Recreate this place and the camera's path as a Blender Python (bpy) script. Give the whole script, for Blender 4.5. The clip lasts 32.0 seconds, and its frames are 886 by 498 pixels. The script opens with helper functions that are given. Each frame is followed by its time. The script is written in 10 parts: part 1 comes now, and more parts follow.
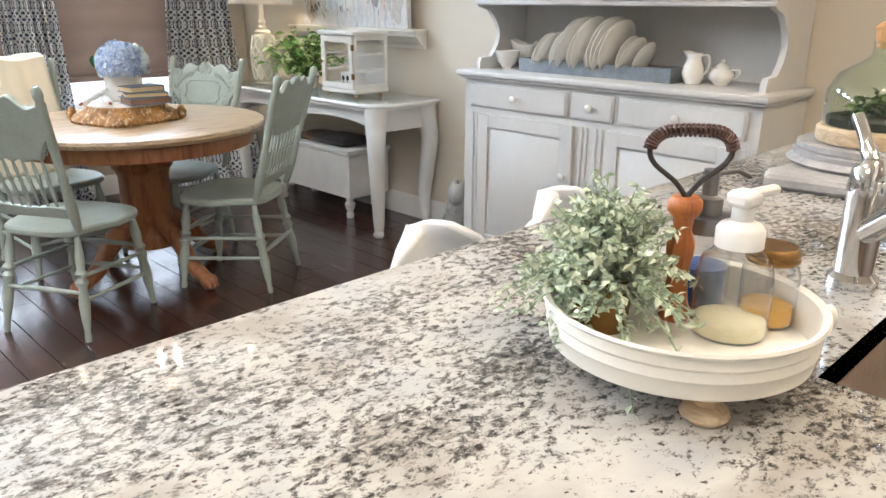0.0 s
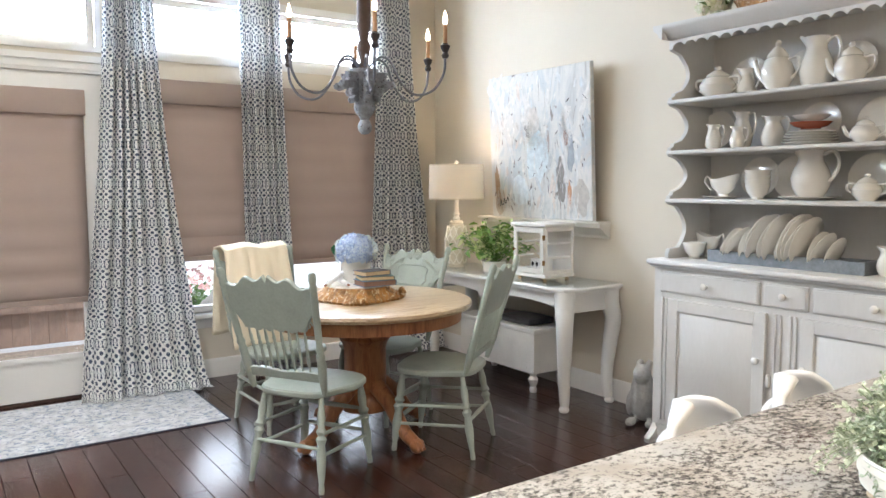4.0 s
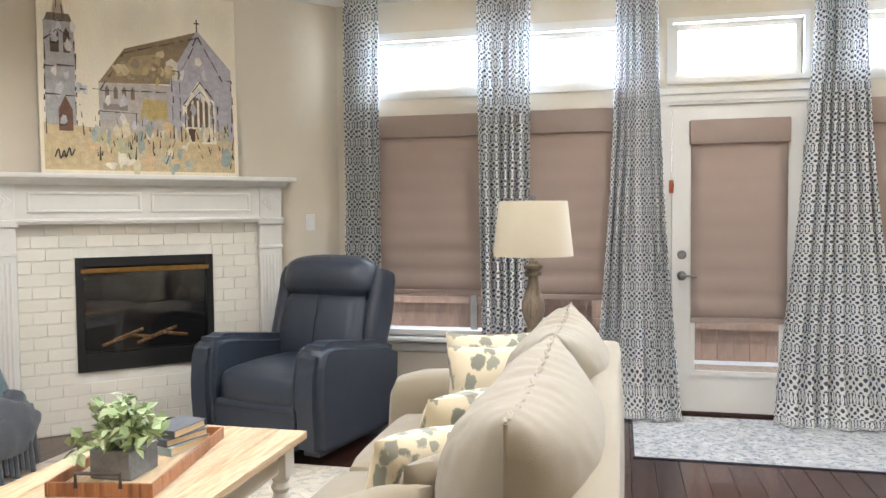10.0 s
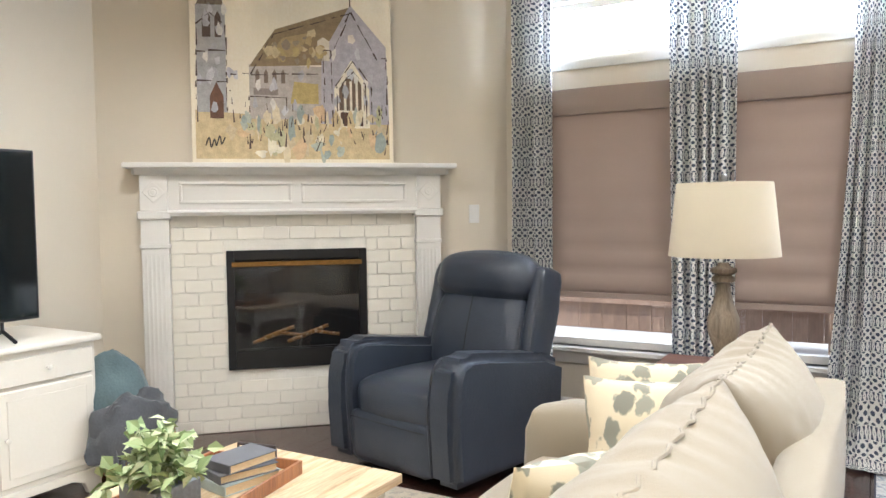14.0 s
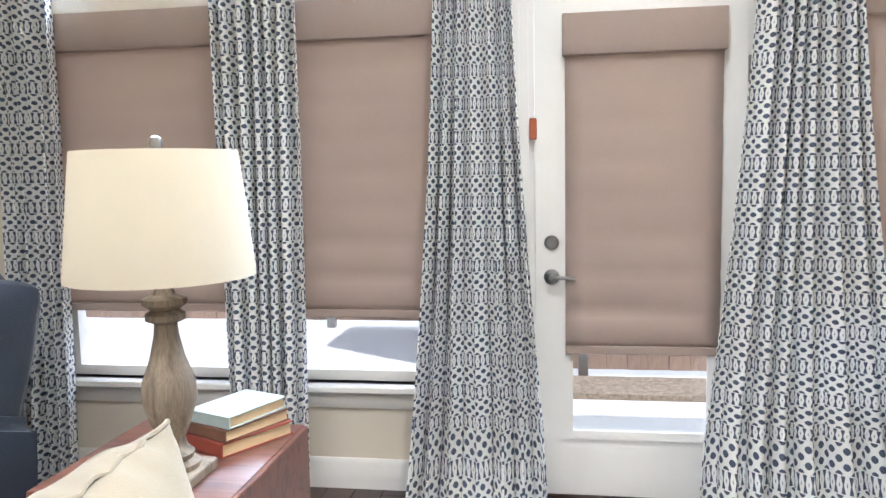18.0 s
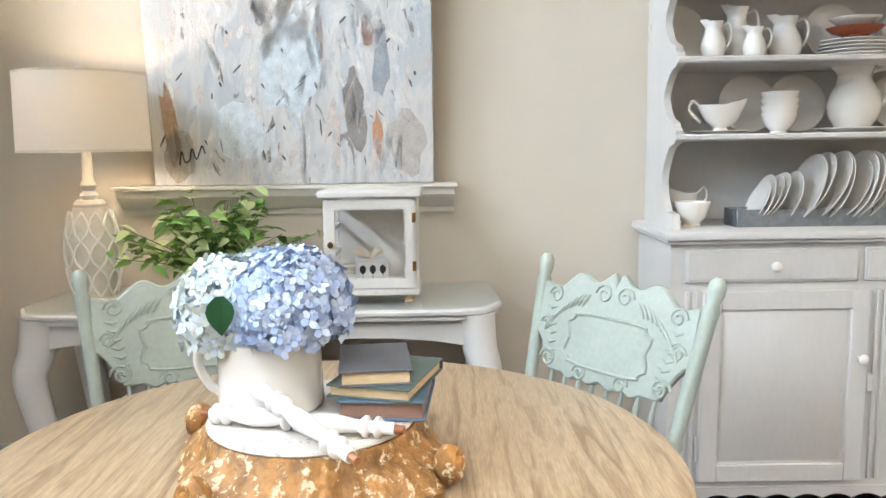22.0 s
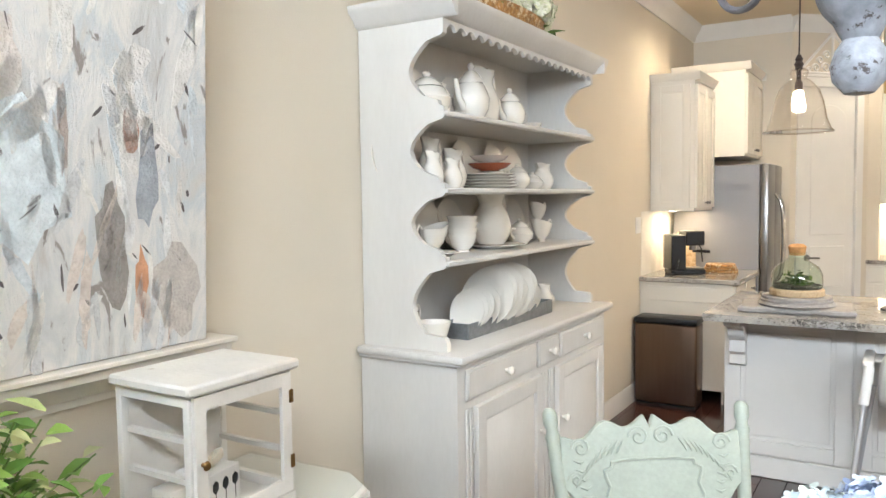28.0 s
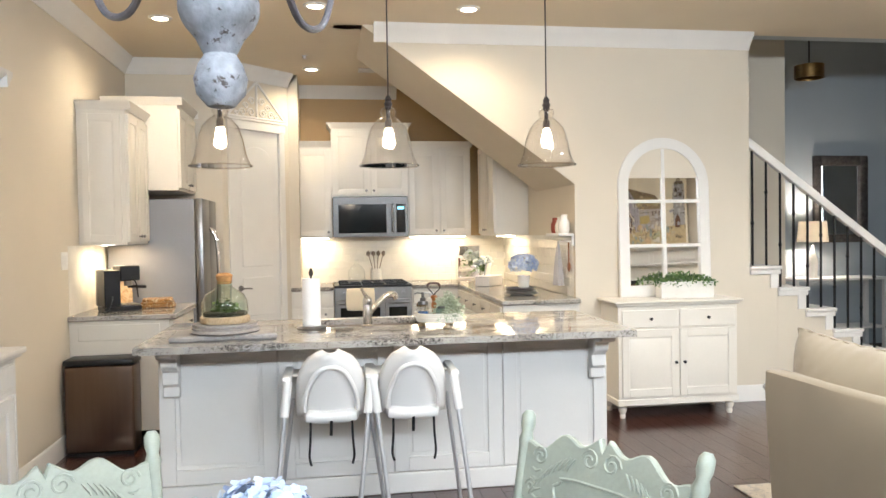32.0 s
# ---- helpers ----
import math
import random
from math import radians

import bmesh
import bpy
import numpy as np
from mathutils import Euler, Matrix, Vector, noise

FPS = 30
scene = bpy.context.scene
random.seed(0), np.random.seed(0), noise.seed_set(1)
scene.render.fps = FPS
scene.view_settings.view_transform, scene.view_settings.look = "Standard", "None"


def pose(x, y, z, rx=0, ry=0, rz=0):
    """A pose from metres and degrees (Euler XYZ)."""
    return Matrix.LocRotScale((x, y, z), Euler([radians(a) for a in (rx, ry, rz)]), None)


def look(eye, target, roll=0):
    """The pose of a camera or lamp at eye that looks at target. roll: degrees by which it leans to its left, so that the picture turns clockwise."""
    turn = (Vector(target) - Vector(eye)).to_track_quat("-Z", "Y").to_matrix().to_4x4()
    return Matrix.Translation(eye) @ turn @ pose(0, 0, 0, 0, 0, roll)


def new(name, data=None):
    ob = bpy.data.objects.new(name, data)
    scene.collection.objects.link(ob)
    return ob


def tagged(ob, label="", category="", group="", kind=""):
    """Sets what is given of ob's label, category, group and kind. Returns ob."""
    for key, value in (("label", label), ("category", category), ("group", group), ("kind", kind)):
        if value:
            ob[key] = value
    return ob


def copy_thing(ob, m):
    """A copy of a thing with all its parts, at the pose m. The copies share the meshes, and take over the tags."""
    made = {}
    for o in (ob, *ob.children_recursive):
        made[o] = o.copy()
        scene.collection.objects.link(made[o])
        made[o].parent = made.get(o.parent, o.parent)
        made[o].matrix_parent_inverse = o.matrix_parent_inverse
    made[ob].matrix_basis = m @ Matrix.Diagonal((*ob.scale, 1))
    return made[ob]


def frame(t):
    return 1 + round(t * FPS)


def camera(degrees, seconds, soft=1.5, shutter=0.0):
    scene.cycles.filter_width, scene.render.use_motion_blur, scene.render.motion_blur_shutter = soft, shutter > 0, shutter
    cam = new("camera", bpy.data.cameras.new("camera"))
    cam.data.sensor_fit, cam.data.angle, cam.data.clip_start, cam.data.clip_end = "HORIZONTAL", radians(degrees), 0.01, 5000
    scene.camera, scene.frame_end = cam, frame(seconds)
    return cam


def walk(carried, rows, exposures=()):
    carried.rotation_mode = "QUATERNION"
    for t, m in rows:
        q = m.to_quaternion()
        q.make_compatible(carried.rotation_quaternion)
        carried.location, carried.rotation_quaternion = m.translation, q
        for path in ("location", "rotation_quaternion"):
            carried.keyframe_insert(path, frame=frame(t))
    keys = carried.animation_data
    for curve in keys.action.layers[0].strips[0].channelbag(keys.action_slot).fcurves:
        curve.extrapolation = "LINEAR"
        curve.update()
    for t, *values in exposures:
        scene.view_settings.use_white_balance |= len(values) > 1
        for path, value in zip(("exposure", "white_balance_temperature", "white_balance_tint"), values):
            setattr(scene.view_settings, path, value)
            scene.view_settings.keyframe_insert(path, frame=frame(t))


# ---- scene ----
cam = camera(61.2, 32.0)
PATH = [
    (0, (-0.054, 0.22, 1.294), (1.286, 1.565, 0.666), 0.3),
    (0.5, (-0.113, 0.255, 1.281), (1.203, 1.645, 0.703), -0.5),
    (1, (-0.207, 0.337, 1.299), (1.107, 1.749, 0.773), -0.4),
    (1.5, (-0.309, 0.345, 1.305), (1.001, 1.783, 0.841), -0.5),
    (2, (-0.443, 0.262, 1.339), (0.86, 1.722, 0.926), -0.4),
    (2.5, (-0.513, 0.18, 1.36), (0.769, 1.673, 0.998), -0.5),
    (4.5, (-0.519, 0.153, 1.387), (0.511, 1.863, 1.26), -0.2),
    (5, (-0.55, 0.162, 1.396), (0.357, 1.942, 1.291), -0.4),
    (5.5, (-0.59, 0.156, 1.383), (0.184, 1.998, 1.291), -0.4),
    (6, (-0.626, 0.145, 1.386), (0.018, 2.037, 1.294), -0.4),
    (6.5, (-0.636, 0.141, 1.387), (-0.131, 2.074, 1.291), -0.4),
    (7, (-0.654, 0.142, 1.39), (-0.298, 2.107, 1.29), -0.4),
    (7.5, (-0.667, 0.149, 1.38), (-0.481, 2.138, 1.283), -0.4),
    (8, (-0.71, 0.143, 1.377), (-0.684, 2.141, 1.281), -0.4),
    (8.5, (-0.763, 0.138, 1.371), (-0.879, 2.133, 1.279), -0.5),
    (9, (-0.783, 0.134, 1.363), (-1.022, 2.117, 1.271), -0.5),
    (9.5, (-0.774, 0.146, 1.361), (-1.121, 2.113, 1.271), -0.5),
    (10, (-0.747, 0.155, 1.362), (-1.205, 2.1, 1.273), -0.5),
    (10.5, (-0.724, 0.152, 1.359), (-1.301, 2.065, 1.273), -0.5),
    (11, (-0.721, 0.168, 1.362), (-1.416, 2.042, 1.274), -0.5),
    (11.5, (-0.705, 0.217, 1.349), (-1.497, 2.052, 1.26), -0.5),
    (12, (-0.751, 0.314, 1.344), (-1.621, 2.112, 1.255), -0.6),
    (12.5, (-0.789, 0.42, 1.338), (-1.709, 2.194, 1.245), -0.6),
    (13, (-0.776, 0.585, 1.335), (-1.725, 2.343, 1.244), -0.6),
    (13.5, (-0.719, 0.754, 1.328), (-1.695, 2.497, 1.241), -0.7),
    (15.5, (-0.565, 1.573, 1.371), (-1.629, 3.259, 1.217), -0.5),
    (16, (-0.549, 1.735, 1.332), (-1.605, 3.426, 1.173), -0.5),
    (16.5, (-0.552, 1.929, 1.352), (-1.56, 3.648, 1.183), -0.5),
    (17, (-0.496, 2.094, 1.356), (-1.402, 3.868, 1.173), -0.9),
    (17.5, (-0.407, 2.256, 1.377), (-1.077, 4.13, 1.183), -0.9),
    (18, (-0.316, 2.378, 1.369), (-0.615, 4.345, 1.17), -1.1),
    (18.5, (-0.312, 2.456, 1.311), (-0.086, 4.436, 1.14), -1.5),
    (19, (-0.212, 2.608, 1.389), (0.508, 4.462, 1.179), -0.8),
    (19.5, (-0.196, 2.756, 1.385), (0.963, 4.372, 1.173), -0.2),
    (20, (-0.118, 2.933, 1.349), (1.368, 4.256, 1.142), -0.7),
    (20.5, (-0.056, 3.117, 1.313), (1.671, 4.105, 1.105), -0.6),
    (21, (-0.011, 3.283, 1.317), (1.868, 3.926, 1.087), -0.7),
    (21.5, (0.077, 3.404, 1.288), (2.037, 3.715, 1.044), -0.8),
    (22, (0.21, 3.524, 1.262), (2.192, 3.521, 0.998), -0.8),
    (22.5, (0.247, 3.67, 1.261), (2.203, 3.362, 0.973), -0.6),
    (23, (0.304, 3.836, 1.27), (2.196, 3.256, 0.976), -0.5),
    (23.5, (0.416, 4.0, 1.291), (2.212, 3.174, 0.993), -0.4),
    (24, (0.589, 4.116, 1.291), (2.274, 3.081, 0.993), -0.5),
    (24.5, (0.706, 4.24, 1.312), (2.273, 3.033, 1.017), -0.5),
    (26.5, (1.17, 4.606, 1.432), (2.402, 3.051, 1.175), -0.7),
    (27, (1.28, 4.753, 1.452), (2.451, 3.148, 1.224), -0.5),
    (27.5, (1.335, 4.864, 1.469), (2.455, 3.215, 1.308), -1.6),
    (28, (1.368, 4.922, 1.507), (2.413, 3.222, 1.377), -0.8),
    (28.5, (1.332, 4.927, 1.498), (2.299, 3.179, 1.405), -0.7),
    (29, (1.254, 4.899, 1.495), (2.115, 3.095, 1.429), -0.7),
    (29.5, (1.158, 4.894, 1.483), (1.893, 3.035, 1.435), -0.8),
    (30, (1.113, 4.901, 1.468), (1.687, 2.986, 1.424), -0.8),
    (30.5, (1.127, 4.894, 1.463), (1.512, 2.932, 1.422), -0.9),
    (31, (1.209, 4.875, 1.474), (1.375, 2.883, 1.431), -1.0),
    (31.5, (1.27, 4.835, 1.462), (1.198, 2.837, 1.419), -1.0),
    (32, (1.277, 4.836, 1.464), (0.973, 2.86, 1.416), -0.9),
]
walk(cam, [(t, look(eye, target, roll)) for t, eye, target, roll in PATH], [(0, 0.44, 5600, 10), (1, 0.6, 5600, 10), (2, 0.6, 5750, 10), (5, 0.32, 5700, 10), (9, 0.38, 5800, 10), (13, 0.45, 5850, 10), (16, 0.6, 5800, 10), (17, 0.68, 5600, 10), (18, 0.72, 5550, 10), (19, 0.66, 5850, 10), (20, 0.66, 5950, 10), (21, 0.55, 5800, 10), (22, 0.42, 5800, 10), (23, 0.36, 5700, 10), (24, 0.42, 5950, 10), (27, 0.34, 6250, 10), (28, 0.36, 6200, 10), (29, 0.2, 6050, 10), (30, 0.28, 6050, 10), (32, 0.24, 6150, 10)])

# ---- light ----
world = bpy.data.worlds.new("sky")
scene.world = world
world.use_nodes = True
wn = world.node_tree
sky = wn.nodes.new("ShaderNodeTexSky")
sky.sky_type = "NISHITA"
sky.sun_disc = False
sky.sun_elevation, sky.sun_rotation = radians(48), radians(200)
wn.links.new(sky.outputs[0], wn.nodes["Background"].inputs[0])
wn.nodes["Background"].inputs[1].default_value = 0.15


def lamp(name, kind, m, power, colour=(1, 1, 1), **more):
    data = bpy.data.lights.new(name, kind)
    data.energy, data.color = power, colour
    for key, value in more.items():
        if key == "size":
            data.size = value
        elif key == "size_y":
            data.shape, data.size_y = "RECTANGLE", value
        elif key == "radius":
            data.shadow_soft_size = value
        elif key == "angle":
            data.angle = value
        elif key == "cone":
            data.spot_size, data.spot_blend = radians(value), 0.7
    ob = new(name, data)
    ob.matrix_world = m
    return ob


lamp("sun", "SUN", look((10, 2, 14), (0, 8, 0)), 3.5, (1, 0.95, 0.87), angle=radians(0.6))

# Daylight in the transom openings, kitchen downlights and added living room fill.
for a, b in ((-2.5, -1.7), (-1.43, -0.71), (0.71, 1.45), (1.67, 2.47), (-0.35, 0.365)):
    lamp("transom_daylight", "AREA", pose((a + b) / 2, 5.60, 2.475, 90, 0, 180), 54, (0.82, 0.91, 1.0), size=b - a, size_y=0.28)
# The last five, outside the kitchen, are unseen and added to brighten the room.
CANS_AND_FILLS = [(1.33, -0.49), (0.25, -0.46), (1.40, -2.55), (2.45, -0.9), (-1.6, 1.3), (-3.4, 0.9), (-3.0, 2.9), (-0.2, 2.2), (-0.2, 3.9)]
for x, y in CANS_AND_FILLS:
    kitchen = y < -0.2 and x > -1
    lamp("downlight_bulb", "SPOT", pose(x, y, 3.03), 44 if kitchen else 112, (1.0, 0.80, 0.56) if kitchen else (1.0, 0.95, 0.88), cone=150, radius=0.04)

# ---- tools ----
def finish(bm, angle=0.7):
    bm.normal_update()
    for f in bm.faces:
        f.smooth = True
    for e in bm.edges:
        if len(e.link_faces) == 2 and e.calc_face_angle(0) > angle:
            e.smooth = False
    return bm


def mesh_of(name, bm, material, angle=0.7):
    finish(bm, angle)
    data = bpy.data.meshes.new(name)
    bm.to_mesh(data)
    bm.free()
    data.materials.append(material)
    return data


def part(name, bm, material, parent=None, label="", at=None, angle=0.7):
    """Links a bmesh as one mesh object under a thing or a part."""
    ob = new(name, mesh_of(name, bm, material, angle))
    if parent:
        ob.parent = parent
    if at is not None:
        ob.matrix_basis = at
    if label:
        ob["label"] = label
    return ob


def again(ob, m, parent=None):
    """One more piece on the same mesh."""
    o = new(ob.name.split(".")[0], ob.data)
    o.parent = parent or ob.parent
    o.matrix_basis = m
    if "label" in ob:
        o["label"] = ob["label"]
    return o


def thing(name, m, label, category, group="", kind=""):
    ob = new(name)
    ob.empty_display_size = 0.1
    ob.matrix_basis = m
    return tagged(ob, label, category, group, kind)


def structure(name, bm, material, label="", category=""):
    ob = part(name, bm, material)
    return tagged(ob, label, category, "", "structure")


def box(x0, y0, z0, x1, y1, z1, bevel=0.0, seg=1):
    bm = bmesh.new()
    bmesh.ops.create_cube(bm, size=1)
    for v in bm.verts:
        v.co = Vector((x0 if v.co.x < 0 else x1, y0 if v.co.y < 0 else y1, z0 if v.co.z < 0 else z1))
    if bevel:
        bmesh.ops.bevel(bm, geom=bm.edges[:], offset=bevel, segments=seg, profile=0.5, affect="EDGES")
    return bm


def join(*bms):
    out = bms[0]
    for b in bms[1:]:
        data = bpy.data.meshes.new("tmp")
        b.to_mesh(data)
        out.from_mesh(data)
        bpy.data.meshes.remove(data)
        b.free()
    return out


def moved(bm, m):
    bm.transform(m)
    return bm


def lathe(profile, seg=24, closed=False):
    """A turned shape round z from (radius, height) pairs, bottom to top; ends with radius 0 close."""
    bm = bmesh.new()
    rings = []
    for r, z in profile:
        if r < 1e-5:
            rings.append([bm.verts.new((0, 0, z))])
        else:
            rings.append([bm.verts.new((r * math.cos(2 * math.pi * i / seg), r * math.sin(2 * math.pi * i / seg), z)) for i in range(seg)])
    for a, b in zip(rings, rings[1:]):
        for i in range(seg):
            j = (i + 1) % seg
            some = [a[i % len(a)], a[j % len(a)], b[j % len(b)], b[i % len(b)]]
            some = list(dict.fromkeys(some))
            if len(some) > 2:
                try:
                    bm.faces.new(some)
                except ValueError:
                    pass
    if not closed:
        for ring, flip in ((rings[0], True), (rings[-1], False)):
            if len(ring) > 2:
                bm.faces.new(ring[::-1] if flip else ring)
    return bm


def ring_lathe(profile, seg=24):
    """A turned shell whose profile is a closed loop."""
    return lathe(list(profile) + [profile[0]], seg, closed=True)


def spline(points, n=6):
    """A smooth line through points."""
    pts = [Vector(p) for p in points]
    out = []
    for i in range(len(pts) - 1):
        p0, p1, p2, p3 = pts[max(i - 1, 0)], pts[i], pts[i + 1], pts[min(i + 2, len(pts) - 1)]
        for k in range(n):
            t = k / n
            out.append(0.5 * ((2 * p1) + (p2 - p0) * t + (2 * p0 - 5 * p1 + 4 * p2 - p3) * t * t + (3 * p1 - p0 - 3 * p2 + p3) * t ** 3))
    return out + [pts[-1]]


def tube(points, radius, seg=8):
    """A round bar along points; radius a number or one for each point."""
    bm = bmesh.new()
    pts = [Vector(p) for p in points]
    rad = radius if isinstance(radius, (list, tuple)) else [radius] * len(pts)
    ahead = (pts[1] - pts[0]).normalized()
    side = ahead.orthogonal().normalized()
    rings = []
    for i, p in enumerate(pts):
        d = (pts[min(i + 1, len(pts) - 1)] - pts[max(i - 1, 0)])
        d = d.normalized() if d.length > 1e-9 else ahead
        side = (side - d * side.dot(d)).normalized()
        up = d.cross(side)
        rings.append([bm.verts.new(p + rad[i] * (math.cos(2 * math.pi * k / seg) * side + math.sin(2 * math.pi * k / seg) * up)) for k in range(seg)])
    for a, b in zip(rings, rings[1:]):
        for k in range(seg):
            bm.faces.new((a[k], a[(k + 1) % seg], b[(k + 1) % seg], b[k]))
    bm.faces.new(rings[0][::-1])
    bm.faces.new(rings[-1])
    return bm


def slab(outline, y0, y1, bevel=0.0):
    """A board cut to an outline of (x, z), from y0 to y1."""
    bm = bmesh.new()
    f = bm.faces.new([bm.verts.new((x, y0, z)) for x, z in outline])
    got = bmesh.ops.extrude_face_region(bm, geom=[f])
    bmesh.ops.translate(bm, verts=[v for v in got["geom"] if isinstance(v, bmesh.types.BMVert)], vec=(0, y1 - y0, 0))
    bmesh.ops.recalc_face_normals(bm, faces=bm.faces[:])
    if bevel:
        rim = [e for e in bm.edges if abs(e.verts[0].co.y - e.verts[1].co.y) < 1e-6]
        bmesh.ops.bevel(bm, geom=rim, offset=bevel, segments=1, affect="EDGES")
    return bm


def flat(outline, z0, z1, bevel=0.0):
    """A board cut to an outline of (x, y), from z0 to z1."""
    return moved(slab([(x, -y) for x, y in outline], z0, z1, bevel), Matrix(((1, 0, 0, 0), (0, 0, -1, 0), (0, 1, 0, 0), (0, 0, 0, 1))))


def strip(profile, a, b):
    """A moulding: a profile of (out, up) drawn from point a to point b; out is to the right of the way."""
    a, b = Vector(a), Vector(b)
    d = (b - a).normalized()
    out = d.cross(Vector((0, 0, 1))).normalized()
    bm = bmesh.new()
    ends = [[bm.verts.new(p + out * o + Vector((0, 0, u))) for o, u in profile] for p in (a, b)]
    n = len(profile)
    for i in range(n):
        bm.faces.new((ends[0][i], ends[0][(i + 1) % n], ends[1][(i + 1) % n], ends[1][i]))
    bm.faces.new(ends[0][::-1])
    bm.faces.new(ends[1])
    bmesh.ops.recalc_face_normals(bm, faces=bm.faces[:])
    return bm


def pillow(w, h, t, n=14, power=2.6, sag=0.0):
    """A stuffed cushion in the x-z plane, thickness along y, with drawn-in corners."""
    bm = bmesh.new()
    grid = {}
    for s in (1, -1):
        for i in range(n + 1):
            for j in range(n + 1):
                u, v = 2 * i / n - 1, 2 * j / n - 1
                if s < 0 and (abs(u) == 1 or abs(v) == 1):
                    grid[s, i, j] = grid[1, i, j]
                    continue
                fat = max(0, (1 - abs(u) ** power) * (1 - abs(v) ** power)) ** 0.55
                pull = 1 - 0.07 * (1 - v * v) * u * u
                pull2 = 1 - 0.07 * (1 - u * u) * v * v
                wob = 0.03 * noise.noise(Vector((u * 2.3, v * 2.3, s * 3.1 + w)))
                grid[s, i, j] = bm.verts.new((u * w / 2 * pull, s * t / 2 * (fat + wob * fat), h / 2 + v * h / 2 * pull2 - sag * u * u))
    for s in (1, -1):
        for i in range(n):
            for j in range(n):
                q = [grid[s, i, j], grid[s, i + 1, j], grid[s, i + 1, j + 1], grid[s, i, j + 1]]
                bm.faces.new(q if s < 0 else q[::-1])
    return bm


def soft(x0, y0, z0, x1, y1, z1, r=0.04, bulge=0.0, seg=3):
    """An upholstered block: rounded box, faces bulged."""
    bm = box(x0, y0, z0, x1, y1, z1)
    bmesh.ops.subdivide_edges(bm, edges=bm.edges[:], cuts=5, use_grid_fill=True)
    c = Vector(((x0 + x1) / 2, (y0 + y1) / 2, (z0 + z1) / 2))
    h = Vector((abs(x1 - x0) / 2, abs(y1 - y0) / 2, abs(z1 - z0) / 2))
    for v in bm.verts:
        d = v.co - c
        inner = Vector([max(-(h[k] - r), min(h[k] - r, d[k])) for k in range(3)])
        off = d - inner
        if off.length > 1e-9:
            d = inner + off.normalized() * r
        u = Vector([d[k] / h[k] for k in range(3)])
        for k in range(3):
            a, b = u[(k + 1) % 3], u[(k + 2) % 3]
            d[k] += bulge * u[k] * max(0, 1 - a * a) * max(0, 1 - b * b)
        v.co = c + d
    return bm


def sheet(a, b):
    """One upright thin glass sheet between two opposite corners."""
    bm = bmesh.new()
    bm.faces.new([bm.verts.new(p) for p in ((a[0], a[1], a[2]), (b[0], b[1], a[2]), (b[0], b[1], b[2]), (a[0], a[1], b[2]))])
    return bm


def cushion(w, h, t, n=40):
    """A plump knife-edged cushion in the x-z plane with corners drawn out."""
    bm = bmesh.new()
    grid = {}
    for s in (1, -1):
        for i in range(n + 1):
            for j in range(n + 1):
                u, v = 2 * i / n - 1, 2 * j / n - 1
                if s < 0 and (abs(u) == 1 or abs(v) == 1):
                    grid[s, i, j] = grid[1, i, j]
                    continue
                fat = max(0, (1 - abs(u) ** 2.6) * (1 - abs(v) ** 2.2)) ** 0.55
                x = u * w / 2 * (1 - 0.05 * (1 - v * v))
                z = h / 2 + v * h / 2 * (1 - 0.09 * (1 - u * u))
                grid[s, i, j] = bm.verts.new((x, s * t / 2 * fat, z))
    for s in (1, -1):
        for i in range(n):
            for j in range(n):
                q = [grid[s, i, j], grid[s, i + 1, j], grid[s, i + 1, j + 1], grid[s, i, j + 1]]
                bm.faces.new(q if s < 0 else q[::-1])
    return bm

# ---- materials ----
def rgb(h):
    c = [int(h[i:i + 2], 16) / 255 for i in (0, 2, 4)]
    return tuple(v / 12.92 if v <= 0.04045 else ((v + 0.055) / 1.055) ** 2.4 for v in c)


def start_mat(name, rough=0.5, metal=0.0):
    m = bpy.data.materials.new(name)
    m.use_nodes = True
    n = m.node_tree.nodes
    b = n["Principled BSDF"]
    b.inputs["Roughness"].default_value = rough
    b.inputs["Metallic"].default_value = metal
    return m, n, m.node_tree.links, b


def node(nodes, kind, **values):
    nd = nodes.new(kind)
    for k, v in values.items():
        nd.inputs[k.replace("_", " ")].default_value = v
    return nd


def ramp(nodes, *stops):
    r = nodes.new("ShaderNodeValToRGB")
    e = r.color_ramp.elements
    while len(e) < len(stops):
        e.new(0.5)
    for k, (p, c) in enumerate(stops):
        e[k].position = p
        e[k].color = (*c, 1)
    return r


def shade(c, f):
    return tuple(min(1, v * f) for v in c)


